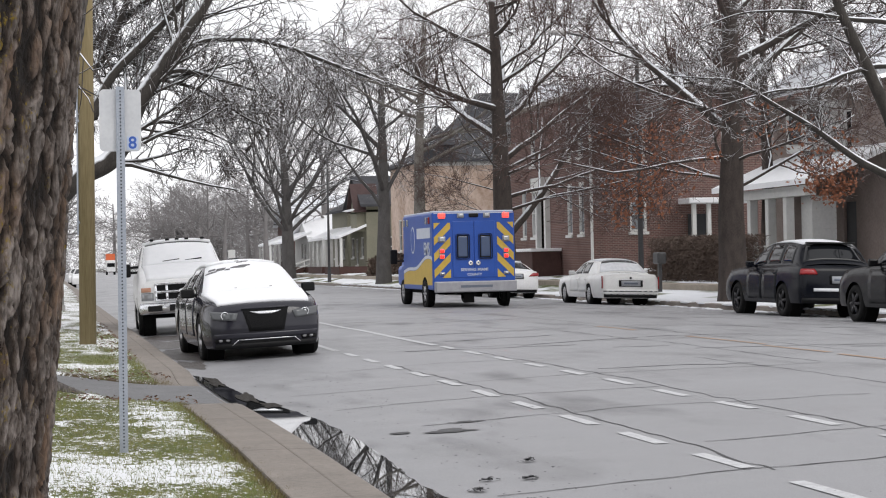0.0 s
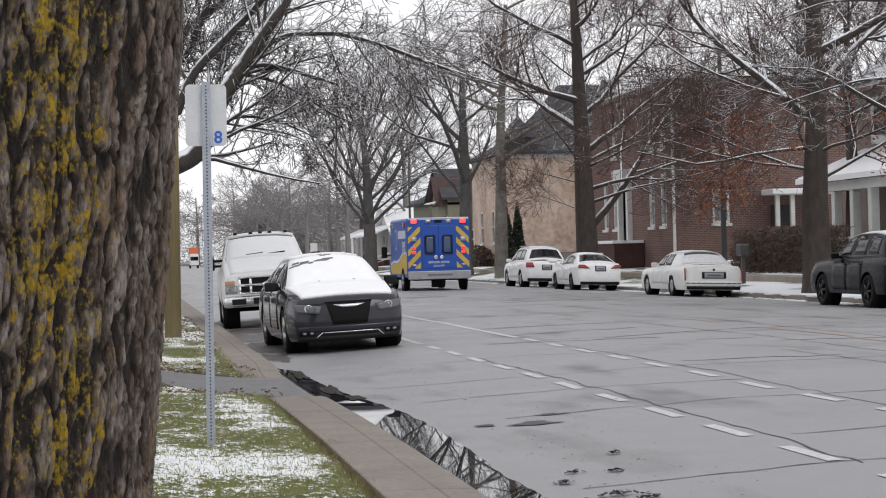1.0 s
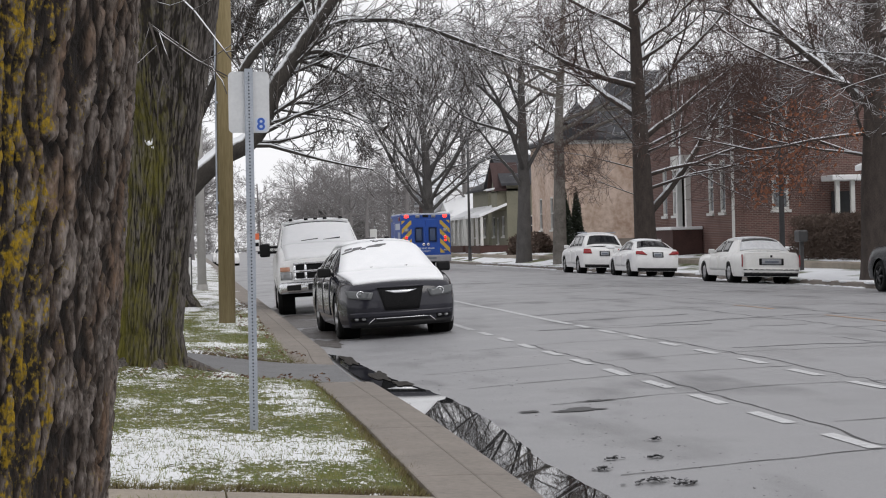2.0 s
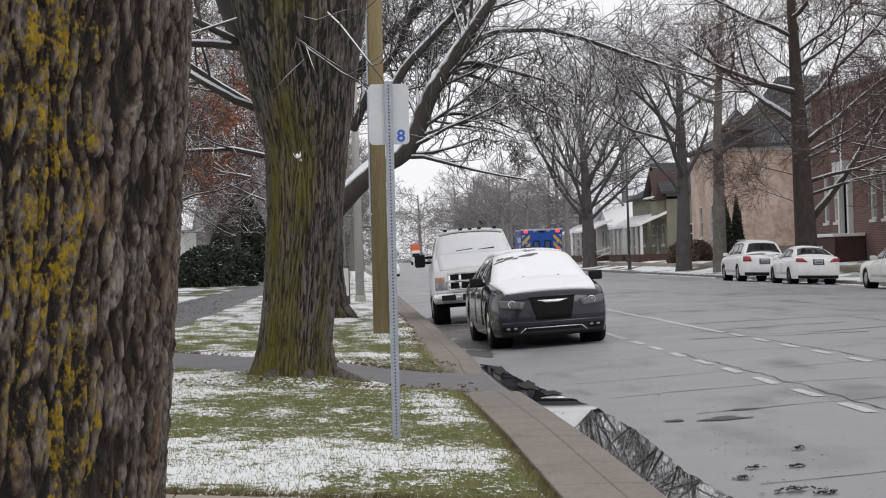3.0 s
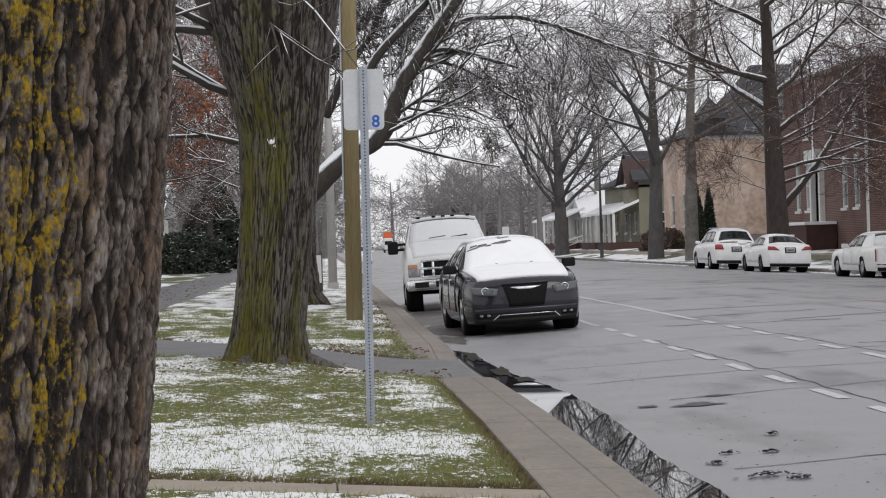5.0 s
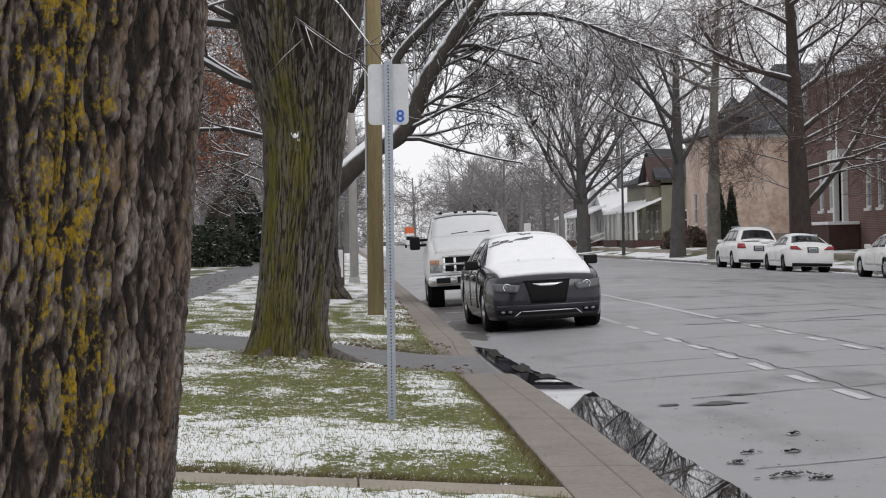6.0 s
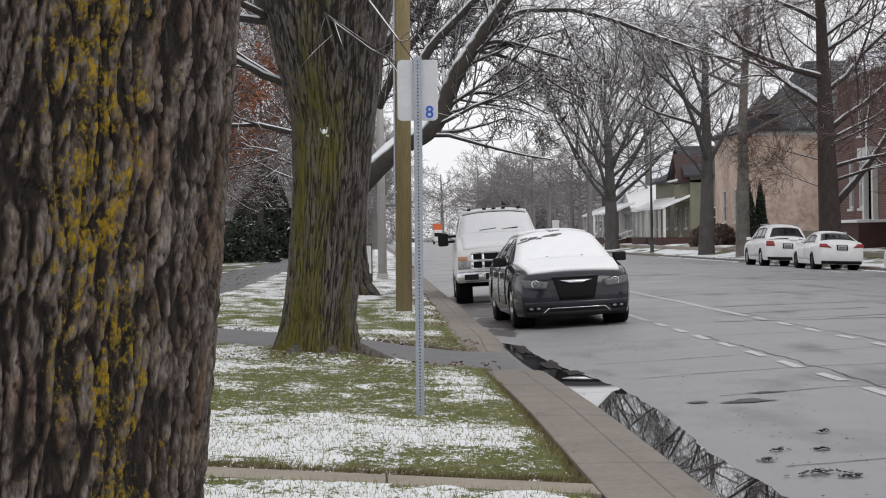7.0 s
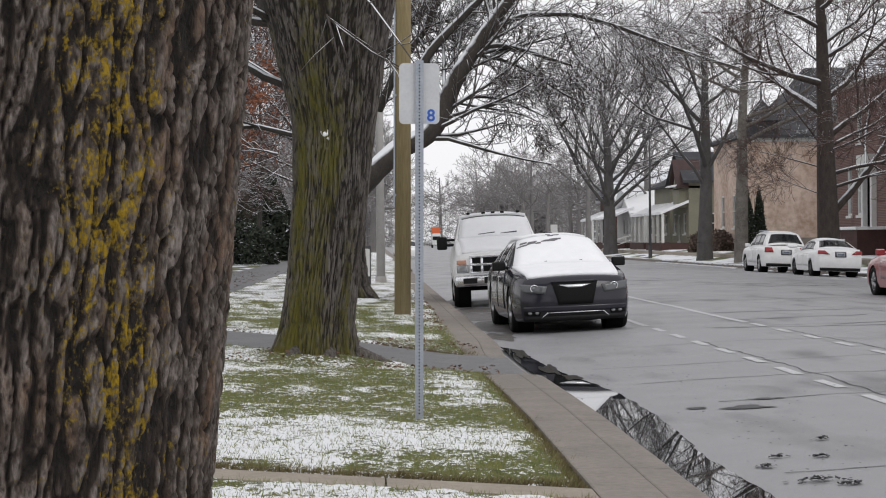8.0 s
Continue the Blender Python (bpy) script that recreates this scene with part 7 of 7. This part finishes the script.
def slab(u0, u1, d0, d1, z0, z1, place):
    bm = bmesh.new()
    v = [bm.verts.new(place(u, d, z)) for d in (d0, d1) for u, z in ((u0, z0), (u1, z0), (u1, z1), (u0, z1))]
    for f in ((0, 1, 2, 3), (7, 6, 5, 4), (0, 4, 5, 1), (1, 5, 6, 2), (2, 6, 7, 3), (3, 7, 4, 0)):
        bm.faces.new([v[i] for i in f])
    return bm


def window(house, u0, u1, z0, z1, place, pane=None, frame_w=0.10, sill=True):
    w = part("window", slab(u0, u1, 0.14, 0.16, z0, z1, place), pane or PANE, house, "sash window")
    for a, b, c, d in ((u0, u0 + frame_w, z0, z1), (u1 - frame_w, u1, z0, z1), (u0 + frame_w, u1 - frame_w, z1 - frame_w, z1), (u0 + frame_w, u1 - frame_w, z0, z0 + frame_w), (u0 + frame_w, u1 - frame_w, (z0 + z1) / 2 - 0.035, (z0 + z1) / 2 + 0.035)):
        part("frame", slab(a, b, 0.02, 0.13, c, d, place), WOOD_WHITE, w)
    if sill:
        part("sill", slab(u0 - 0.08, u1 + 0.08, -0.09, 0.1, z0 - 0.14, z0 - 0.01, place), WOOD_WHITE, w)


def front_place(y):
    return lambda u, d, z: (u, y + d, z)


def street_place(x):
    return lambda u, d, z: (x + d, u, z)


def gable_roof(house, x0, x1, y0, y1, z0, z1, mat, along="y", over=0.4, thick=0.18, name="roof"):
    bm = bmesh.new()
    for sg in (-1, 1):
        if along == "y":
            xm = (x0 + x1) / 2
            e = x0 - over if sg < 0 else x1 + over
            ps = [(e, y0 - over, z0 - 0.1), (e, y1 + over, z0 - 0.1), (xm, y1 + over, z1), (xm, y0 - over, z1)]
        else:
            ym = (y0 + y1) / 2
            e = y0 - over if sg < 0 else y1 + over
            ps = [(x0 - over, e, z0 - 0.1), (x1 + over, e, z0 - 0.1), (x1 + over, ym, z1), (x0 - over, ym, z1)]
        lo = [bm.verts.new(p) for p in ps]
        hi = [bm.verts.new((p[0], p[1], p[2] + thick)) for p in ps]
        for f in ((0, 1, 2, 3), ):
            bm.faces.new([lo[i] for i in f])
            bm.faces.new([hi[i] for i in f])
        for i in range(4):
            bm.faces.new((lo[i], lo[(i + 1) % 4], hi[(i + 1) % 4], hi[i]))
    return part(name, bm, mat, house)


def gable_end(house, pts, mat):
    bm = bmesh.new()
    f = bm.faces.new([bm.verts.new(p) for p in pts])
    n = (Vector(pts[1]) - Vector(pts[0])).cross(Vector(pts[2]) - Vector(pts[0])).normalized() * 0.2
    ex = bmesh.ops.extrude_face_region(bm, geom=[f])
    bmesh.ops.translate(bm, verts=[v for v in ex["geom"] if isinstance(v, bmesh.types.BMVert)], vec=n)
    part("gable", bm, mat, house)


def shell(house, x0, x1, y0, y1, z0, z1, mat, front_holes=(), street_holes=()):
    """Four walls; the front looks at the camera (towards -y), the street side looks at the road (towards -x)."""
    bm = bmesh.new()
    wall_cells(bm, x0 + 0.3, x1, z0, z1, front_holes, front_place(y0))
    part("wall", bm, mat, house)
    bm = bmesh.new()
    wall_cells(bm, y0, y1, z0, z1, street_holes, street_place(x0))
    part("wall", bm, mat, house)
    part("wall", boxed(x1 - 0.3, x1, y0 + 0.3, y1, z0, z1), mat, house)
    part("wall", boxed(x0 + 0.3, x1 - 0.3, y1 - 0.3, y1, z0, z1), mat, house)
    part("floor_slab", boxed(x0 + 0.3, x1 - 0.3, y0 + 0.3, y1 - 0.3, z0, z0 + 0.1), UNDER, house)


# brick house: blank side wall with sash windows, tall windows to the street
brick = new("brick_house")
tagged(brick, "two-storey red brick house with white sash windows", "house", "houses")
bx, by = 24.0, 82.9
fw = [(25.75, 26.55, 2.65, 4.2), (25.75, 26.55, 5.9, 7.4), (30.2, 31.1, 5.9, 7.4)]
sw = [(84.3, 85.2, 2.6, 5.0), (86.3, 87.2, 2.6, 5.0), (90.6, 92.0, 1.5, 4.6), (93.0, 93.9, 2.6, 5.0), (95.0, 95.9, 2.6, 5.0), (84.3, 85.2, 6.2, 8.0), (86.3, 87.2, 6.2, 8.0), (93.0, 93.9, 6.2, 8.0)]
shell(brick, bx, 38, by, 98, 0.3, 9.0, BRICK, fw, sw)
for h in fw:
    window(brick, *h, front_place(by), PANE_PALE)
for i, h in enumerate(sw):
    if i == 2:
        d = part("door", slab(h[0], h[1], 0.12, 0.2, h[2], h[3], street_place(bx)), DOOR_DARK, brick, "dark entrance door")
        part("door_frame", slab(h[0] - 0.3, h[0], -0.25, 0.1, h[2], h[3] + 0.2, street_place(bx)), WOOD_WHITE, d)
        part("door_frame", slab(h[1], h[1] + 0.3, -0.25, 0.1, h[2], h[3] + 0.2, street_place(bx)), WOOD_WHITE, d)
        part("door_frame", slab(h[0] - 0.4, h[1] + 0.4, -0.45, 0.1, h[3] + 0.2, h[3] + 0.9, street_place(bx)), WOOD_WHITE, d)
    else:
        window(brick, *h, street_place(bx), PANE_PALE)
part("downspout", rod(bmesh.new(), (23.93, 82.85, 0.4), (23.93, 82.85, 9.0), 0.07, None, 8), WOOD_WHITE, brick)
part("parapet", boxed(23.9, 38.1, 82.8, 98.1, 9.0, 9.22), CONCRETE, brick)
part("roof", boxed(24.0, 38.0, 82.9, 98.0, 9.22, 9.34, 0.03), SNOW, brick, "flat roof under snow")
part("porch_wall", boxed(22.5, 23.95, 88.2, 95.5, 0.4, 1.85), DARK_BRICK, brick)
part("porch_ledge", boxed(22.4, 23.95, 88.1, 95.6, 1.85, 2.0, 0.03), SNOW, brick, "snow on the porch wall")

# house with a columned porch, pale siding, long snow-streaked roof
BROWN_SIDING = material("brown_siding", (0.20, 0.16, 0.14), (0.27, 0.22, 0.20), 1.4, 0.85)
porch = new("white_house")
tagged(porch, "pale-sided house with a columned porch and snow-streaked roof", "house", "houses")
PS = [(52.0, 53.2, 1.6, 3.5), (56.5, 57.7, 1.6, 3.5), (62.4, 63.5, 1.1, 3.3), (65.2, 66.4, 1.7, 3.5), (53.5, 54.6, 5.0, 6.6), (58.5, 59.6, 5.0, 6.6), (62.6, 63.7, 5.0, 6.6), (66.0, 67.1, 5.0, 6.6)]
PF = [(30.0, 31.1, 1.8, 3.6), (33.5, 34.6, 1.8, 3.6)]
shell(porch, 27.6, 38, 48.5, 70.5, 0.4, 7.4, BROWN_SIDING, PF, PS)
for h in PF:
    window(porch, *h, front_place(48.5))
for k, h in enumerate(PS):
    if k == 2:
        part("door", slab(h[0], h[1], 0.12, 0.2, h[2], h[3], street_place(27.6)), DOOR_DARK, porch, "dark front door")
    else:
        window(porch, *h, street_place(27.6))
gable_roof(porch, 27.6, 38, 48.5, 70.5, 7.5, 10.6, SNOW_ROOF, "y", 0.7)
gable_end(porch, [(27.6, 48.7, 7.4), (38, 48.7, 7.4), (32.8, 48.7, 10.4)], BROWN_SIDING)
# white clapboard bay beside the porch and upper bay, board by board
part("bay", boxed(25.75, 26.6, 61.9, 62.9, 0.4, 3.5), SIDING, porch, "white clapboard bay beside the porch")
for k in range(16):
    part("clapboard", boxed(25.72, 26.62, 61.87, 61.92, 0.5 + k * 0.185, 0.67 + k * 0.185), SIDING, porch)
part("upper_bay", boxed(26.7, 27.59, 63.0, 66.4, 5.2, 6.9), SIDING, porch, "white clapboard upper bay")
for k in range(8):
    part("clapboard", boxed(26.67, 26.72, 63.0, 66.4, 5.25 + k * 0.2, 5.43 + k * 0.2), SIDING, porch)
for yy in (63.3, 65.0):
    part("bay_window", boxed(26.62, 26.67, yy, yy + 1.0, 5.5, 6.7), PANE, porch)
part("porch_floor", boxed(25.0, 27.6, 61.2, 69.0, 0.4, 1.0), CONCRETE, porch)
for yy in (63.2, 64.9, 66.7, 68.6):
    part("column", boxed(25.24, 25.56, yy - 0.16, yy + 0.16, 1.0, 3.5, 0.03), WOOD_WHITE, porch, "white square porch column")
part("porch_beam", boxed(25.2, 25.6, 61.2, 69.0, 3.5, 3.85), WOOD_WHITE, porch)
bm = bmesh.new()
lo = [bm.verts.new(p) for p in ((24.8, 59.2, 3.85), (24.8, 69.4, 3.85), (27.6, 69.4, 5.0), (27.6, 59.2, 5.0))]
hi = [bm.verts.new((v.co.x, v.co.y, v.co.z + 0.2)) for v in lo]
bm.faces.new(lo)
bm.faces.new(hi)
for i in range(4):
    bm.faces.new((lo[i], lo[(i + 1) % 4], hi[(i + 1) % 4], hi[i]))
part("porch_roof", bm, SNOW, porch, "porch roof under snow")
for i in range(12):
    part("baluster", boxed(25.37, 25.43, 61.9 + i * 0.6, 61.96 + i * 0.6, 1.0, 1.75), WOOD_WHITE, porch)
part("rail", boxed(25.34, 25.46, 61.5, 68.6, 1.75, 1.82), WOOD_WHITE, porch)
part("chimney", boxed(33.0, 34.0, 62, 63, 9.0, 13.0), DARK_BRICK, porch)
# small columned porch beside the brick house
side = new("porch")
tagged(side, "small open porch with white posts and snowy roof", "porch", "houses")
for xx in (28.35, 29.05, 29.7):
    part("column", boxed(xx - 0.09, xx + 0.09, 81.5, 81.68, 0.6, 3.85), WOOD_WHITE, side)
part("floor_slab", boxed(28.1, 31, 81.3, 82.78, 0.3, 0.75), CONCRETE, side)
part("back_door", boxed(28.5, 29.5, 82.80, 82.88, 0.9, 3.4), DOOR_DARK, side)
part("roof", boxed(28.0, 31.2, 81.2, 82.78, 3.85, 4.1, 0.05), SNOW, side)

# tan stucco church-like building with steep dark roof and finial
tan = new("tan_building")
tagged(tan, "tan stucco building with a steep dark roof and finial", "building", "houses")
tf = [(29.6, 30.7, 2.4, 4.4)]
ts = [(126, 127, 2.2, 4.4), (130, 131, 2.2, 4.4)]
shell(tan, 24.0, 38, 122.6, 134, 0.4, 8.0, STUCCO, tf, ts)
for h in tf:
    window(tan, *h, front_place(122.6), None, 0.05)
for h in ts:
    window(tan, *h, street_place(24))
# hipped roof, steeper towards its ridge
bm = bmesh.new()
rings = []
for d, z in ((0.0, 8.0), (0.0, 8.18), (1.6, 9.0), (3.2, 10.1), (4.5, 11.5), (5.6, 13.0)):
    rings.append([bm.verts.new(q) for q in ((23.6 + d, 122.2 + d, z), (38.4, 122.2 + d, z), (38.4, 134.4 - d, z), (23.6 + d, 134.4 - d, z))])
for lo, hi in zip(rings, rings[1:]):
    for i in range(4):
        bm.faces.new((lo[i], lo[(i + 1) % 4], hi[(i + 1) % 4], hi[i]))
bm.faces.new(rings[-1])
bm.faces.new(rings[0][::-1])
part("roof", bm, SHINGLE, tan)
part("foundation", boxed(23.92, 38, 122.5, 122.6, 0.4, 1.5), CONCRETE, tan)
part("cornice", boxed(23.9, 38, 122.5, 122.75, 7.75, 8.0), WOOD_WHITE, tan)
bm = boxed(24.3, 26.1, 122.3, 124.1, 8.0, 9.1)
v0 = [bm.verts.new(p) for p in ((24.1, 122.1, 9.1), (26.3, 122.1, 9.1), (26.3, 124.3, 9.1), (24.1, 124.3, 9.1))]
tip = bm.verts.new((25.2, 123.2, 10.6))
for i in range(4):
    bm.faces.new((v0[i], v0[(i + 1) % 4], tip))
bm.faces.new(v0)
part("turret", bm, SHINGLE, tan, "pointed dark turret roof")
part("finial", rod(bmesh.new(), (25.2, 123.2, 10.5), (25.2, 123.2, 11.8), 0.09, 0.02, 6), SHINGLE, tan)

# brick wing in front of it
wing = new("brick_house")
tagged(wing, "dark red brick house wing behind bare boughs", "house", "houses")
shell(wing, 27.5, 38, 101, 114, 0.4, 8.5, BRICK, [(29, 30, 2.4, 4.2), (32, 33, 2.4, 4.2), (29, 30, 5.6, 7.2)], [])
for h in [(29, 30, 2.4, 4.2), (32, 33, 2.4, 4.2), (29, 30, 5.6, 7.2)]:
    window(wing, *h, front_place(101))
gable_roof(wing, 27.5, 38, 101, 114, 8.5, 11.5, SNOW_ROOF, "x", 0.4)


def frame_house(x0, x1, y0, y1, eave, ridge, mat, roof, label, along="x", porch_roof=True):
    h = new("frame_house")
    tagged(h, label, "house", "houses")
    zz = right_z(x0)
    fh = [(x0 + 1.2, x0 + 2.2, zz + 1.2, zz + 2.8), (x0 + 4, x0 + 5, zz + 1.2, zz + 2.8), (x0 + 1.2, x0 + 2.2, zz + 4.0, zz + 5.3)]
    fh = [q for q in fh if q[3] < eave - 0.2]
    sh_ = [(y0 + 1.5, y0 + 2.7, zz + 1.2, zz + 2.8), (y0 + 4.2, y0 + 5.2, zz + 0.6, zz + 2.7), (y0 + 6.2, y0 + 7.4, zz + 1.2, zz + 2.8)]
    sh_ = [q for q in sh_ if q[1] < y1 - 0.4]
    shell(h, x0, x1, y0, y1, 0.3, eave, mat, fh, sh_)
    for q in fh:
        window(h, *q, front_place(y0))
    for q in sh_:
        window(h, *q, street_place(x0))
    gable_roof(h, x0, x1, y0, y1, eave, ridge, roof, along, 0.5)
    if along == "x":
        gable_end(h, [(x0 + 0.2, y0, eave), (x0 + 0.2, y1, eave), (x0 + 0.2, (y0 + y1) / 2, ridge - 0.1)], mat)
    else:
        gable_end(h, [(x0, y0 + 0.2, eave), (x1, y0 + 0.2, eave), ((x0 + x1) / 2, y0 + 0.2, ridge - 0.1)], mat)
    if porch_roof:
        bm = bmesh.new()
        lo = [bm.verts.new(p) for p in ((x0 - 2.2, y0, zz + 2.7), (x0 - 2.2, y1, zz + 2.7), (x0, y1, zz + 3.6), (x0, y0, zz + 3.6))]
        hi = [bm.verts.new((v.co.x, v.co.y, v.co.z + 0.2)) for v in lo]
        bm.faces.new(lo)
        bm.faces.new(hi)
        for i in range(4):
            bm.faces.new((lo[i], lo[(i + 1) % 4], hi[(i + 1) % 4], hi[i]))
        part("porch_roof", bm, SNOW, h, "porch roof under snow")
        for yy in np.linspace(y0 + 0.2, y1 - 0.2, 4):
            part("column", boxed(x0 - 2.1, x0 - 1.9, yy - 0.1, yy + 0.1, 0.4, zz + 2.75), WOOD_WHITE, h)
        part("porch_floor", boxed(x0 - 2.2, x0, y0, y1, 0.2, zz + 0.5), DARK_BRICK, h)
    return h


olive = frame_house(24.2, 33, 146, 154, 5.9, 8.2, OLIVE_SIDING, SHINGLE, "olive-green frame house with dark shingle roof")
gable_roof(olive, 23.5, 25.0, 146.3, 149.3, 5.5, 7.5, RED_SHINGLE, "x", 0.3, name="gable_roof")
gable_end(olive, [(23.5, 146.3, 5.3), (23.5, 149.3, 5.3), (23.5, 147.8, 7.3)], OLIVE_SIDING)
part("gable_front", boxed(23.5, 24.19, 146.4, 149.2, 3.9, 5.4), OLIVE_SIDING, olive)
part("snow", boxed(23.1, 23.3, 146.0, 149.6, 5.5, 5.66, 0.05), SNOW, olive, "snow along the gable eave")
frame_house(24.5, 33, 157.5, 166, 5.8, 8.3, OLIVE_SIDING, SHINGLE, "pale green frame house with dark gable roof", "y")
frame_house(23.5, 33, 172, 184, 3.8, 6.4, SIDING, SNOW, "low white house under a snowy roof")
frame_house(24.5, 34, 196, 206, 5.5, 8.5, DARK_BRICK, SNOW_ROOF, "far brick house with snowy roof")
rail = new("step_railing")
tagged(rail, "white wooden hand railing beside house steps", "railing")
for sg in (0, 1.4):
    for k in range(4):
        part("post", boxed(20.9 + k * 0.9, 21.0 + k * 0.9, 172 + sg, 172.1 + sg, 0.3, 1.1 + 0.28 * k), WOOD_WHITE, rail)
    for dz in (0, -0.45):
        part("bar", rod(bmesh.new(), (20.8, 172.05 + sg, 1.05 + dz), (23.8, 172.05 + sg, 2.0 + dz), 0.06, None, 6), WOOD_WHITE, rail)
lh = new("frame_house")
tagged(lh, "low house with a snowy roof behind evergreens", "house", "houses")
shell(lh, -23, -12.4, 140, 150, 0.3, 4.0, SIDING, [(-14.4, -13.4, 1.5, 2.9), (-18, -17, 1.5, 2.9)], [])
for h in [(-14.4, -13.4, 1.5, 2.9), (-18, -17, 1.5, 2.9)]:
    window(lh, *h, front_place(140))
gable_roof(lh, -23, -12.4, 140, 150, 4.2, 6.4, SNOW, "x", 0.6)


def motions():
    """The ambulance drives away along the road; the red sedan follows at the end."""
    ways = [(0, 11.62, 52.7), (0.5, 11.38, 61.6), (1.0, 11.12, 70.4), (1.75, 10.95, 85.0), (2.5, 10.86, 99.6), (3.5, 10.86, 120.2), (4.2, 10.85, 133.5), (6.0, 10.85, 168.0), (8.0, 10.85, 206.0)]
    walk(amb, [(t, Matrix.Translation((x, y, road_z(x)))) for t, x, y in ways])
    turn = Matrix.Rotation(math.pi, 4, "Z")
    walk(red, [(t, Matrix.Translation((12.11, 43.6 - 16.0 * (8 - t), road_z(12.11))) @ turn) for t in (0, 2, 4, 6, 8)])

    for ob, sense, step in ((amb, -1, 78), (red, 1, 74)):
        for w in [c for c in ob.children if c.name.startswith("wheel") and not c.name.startswith("wheel_")]:
            at = w.matrix_basis.copy()
            walk(w, [(i / 15, at @ Matrix.Rotation(sense * radians(step * i), 4, "X")) for i in range(121)])


motions()
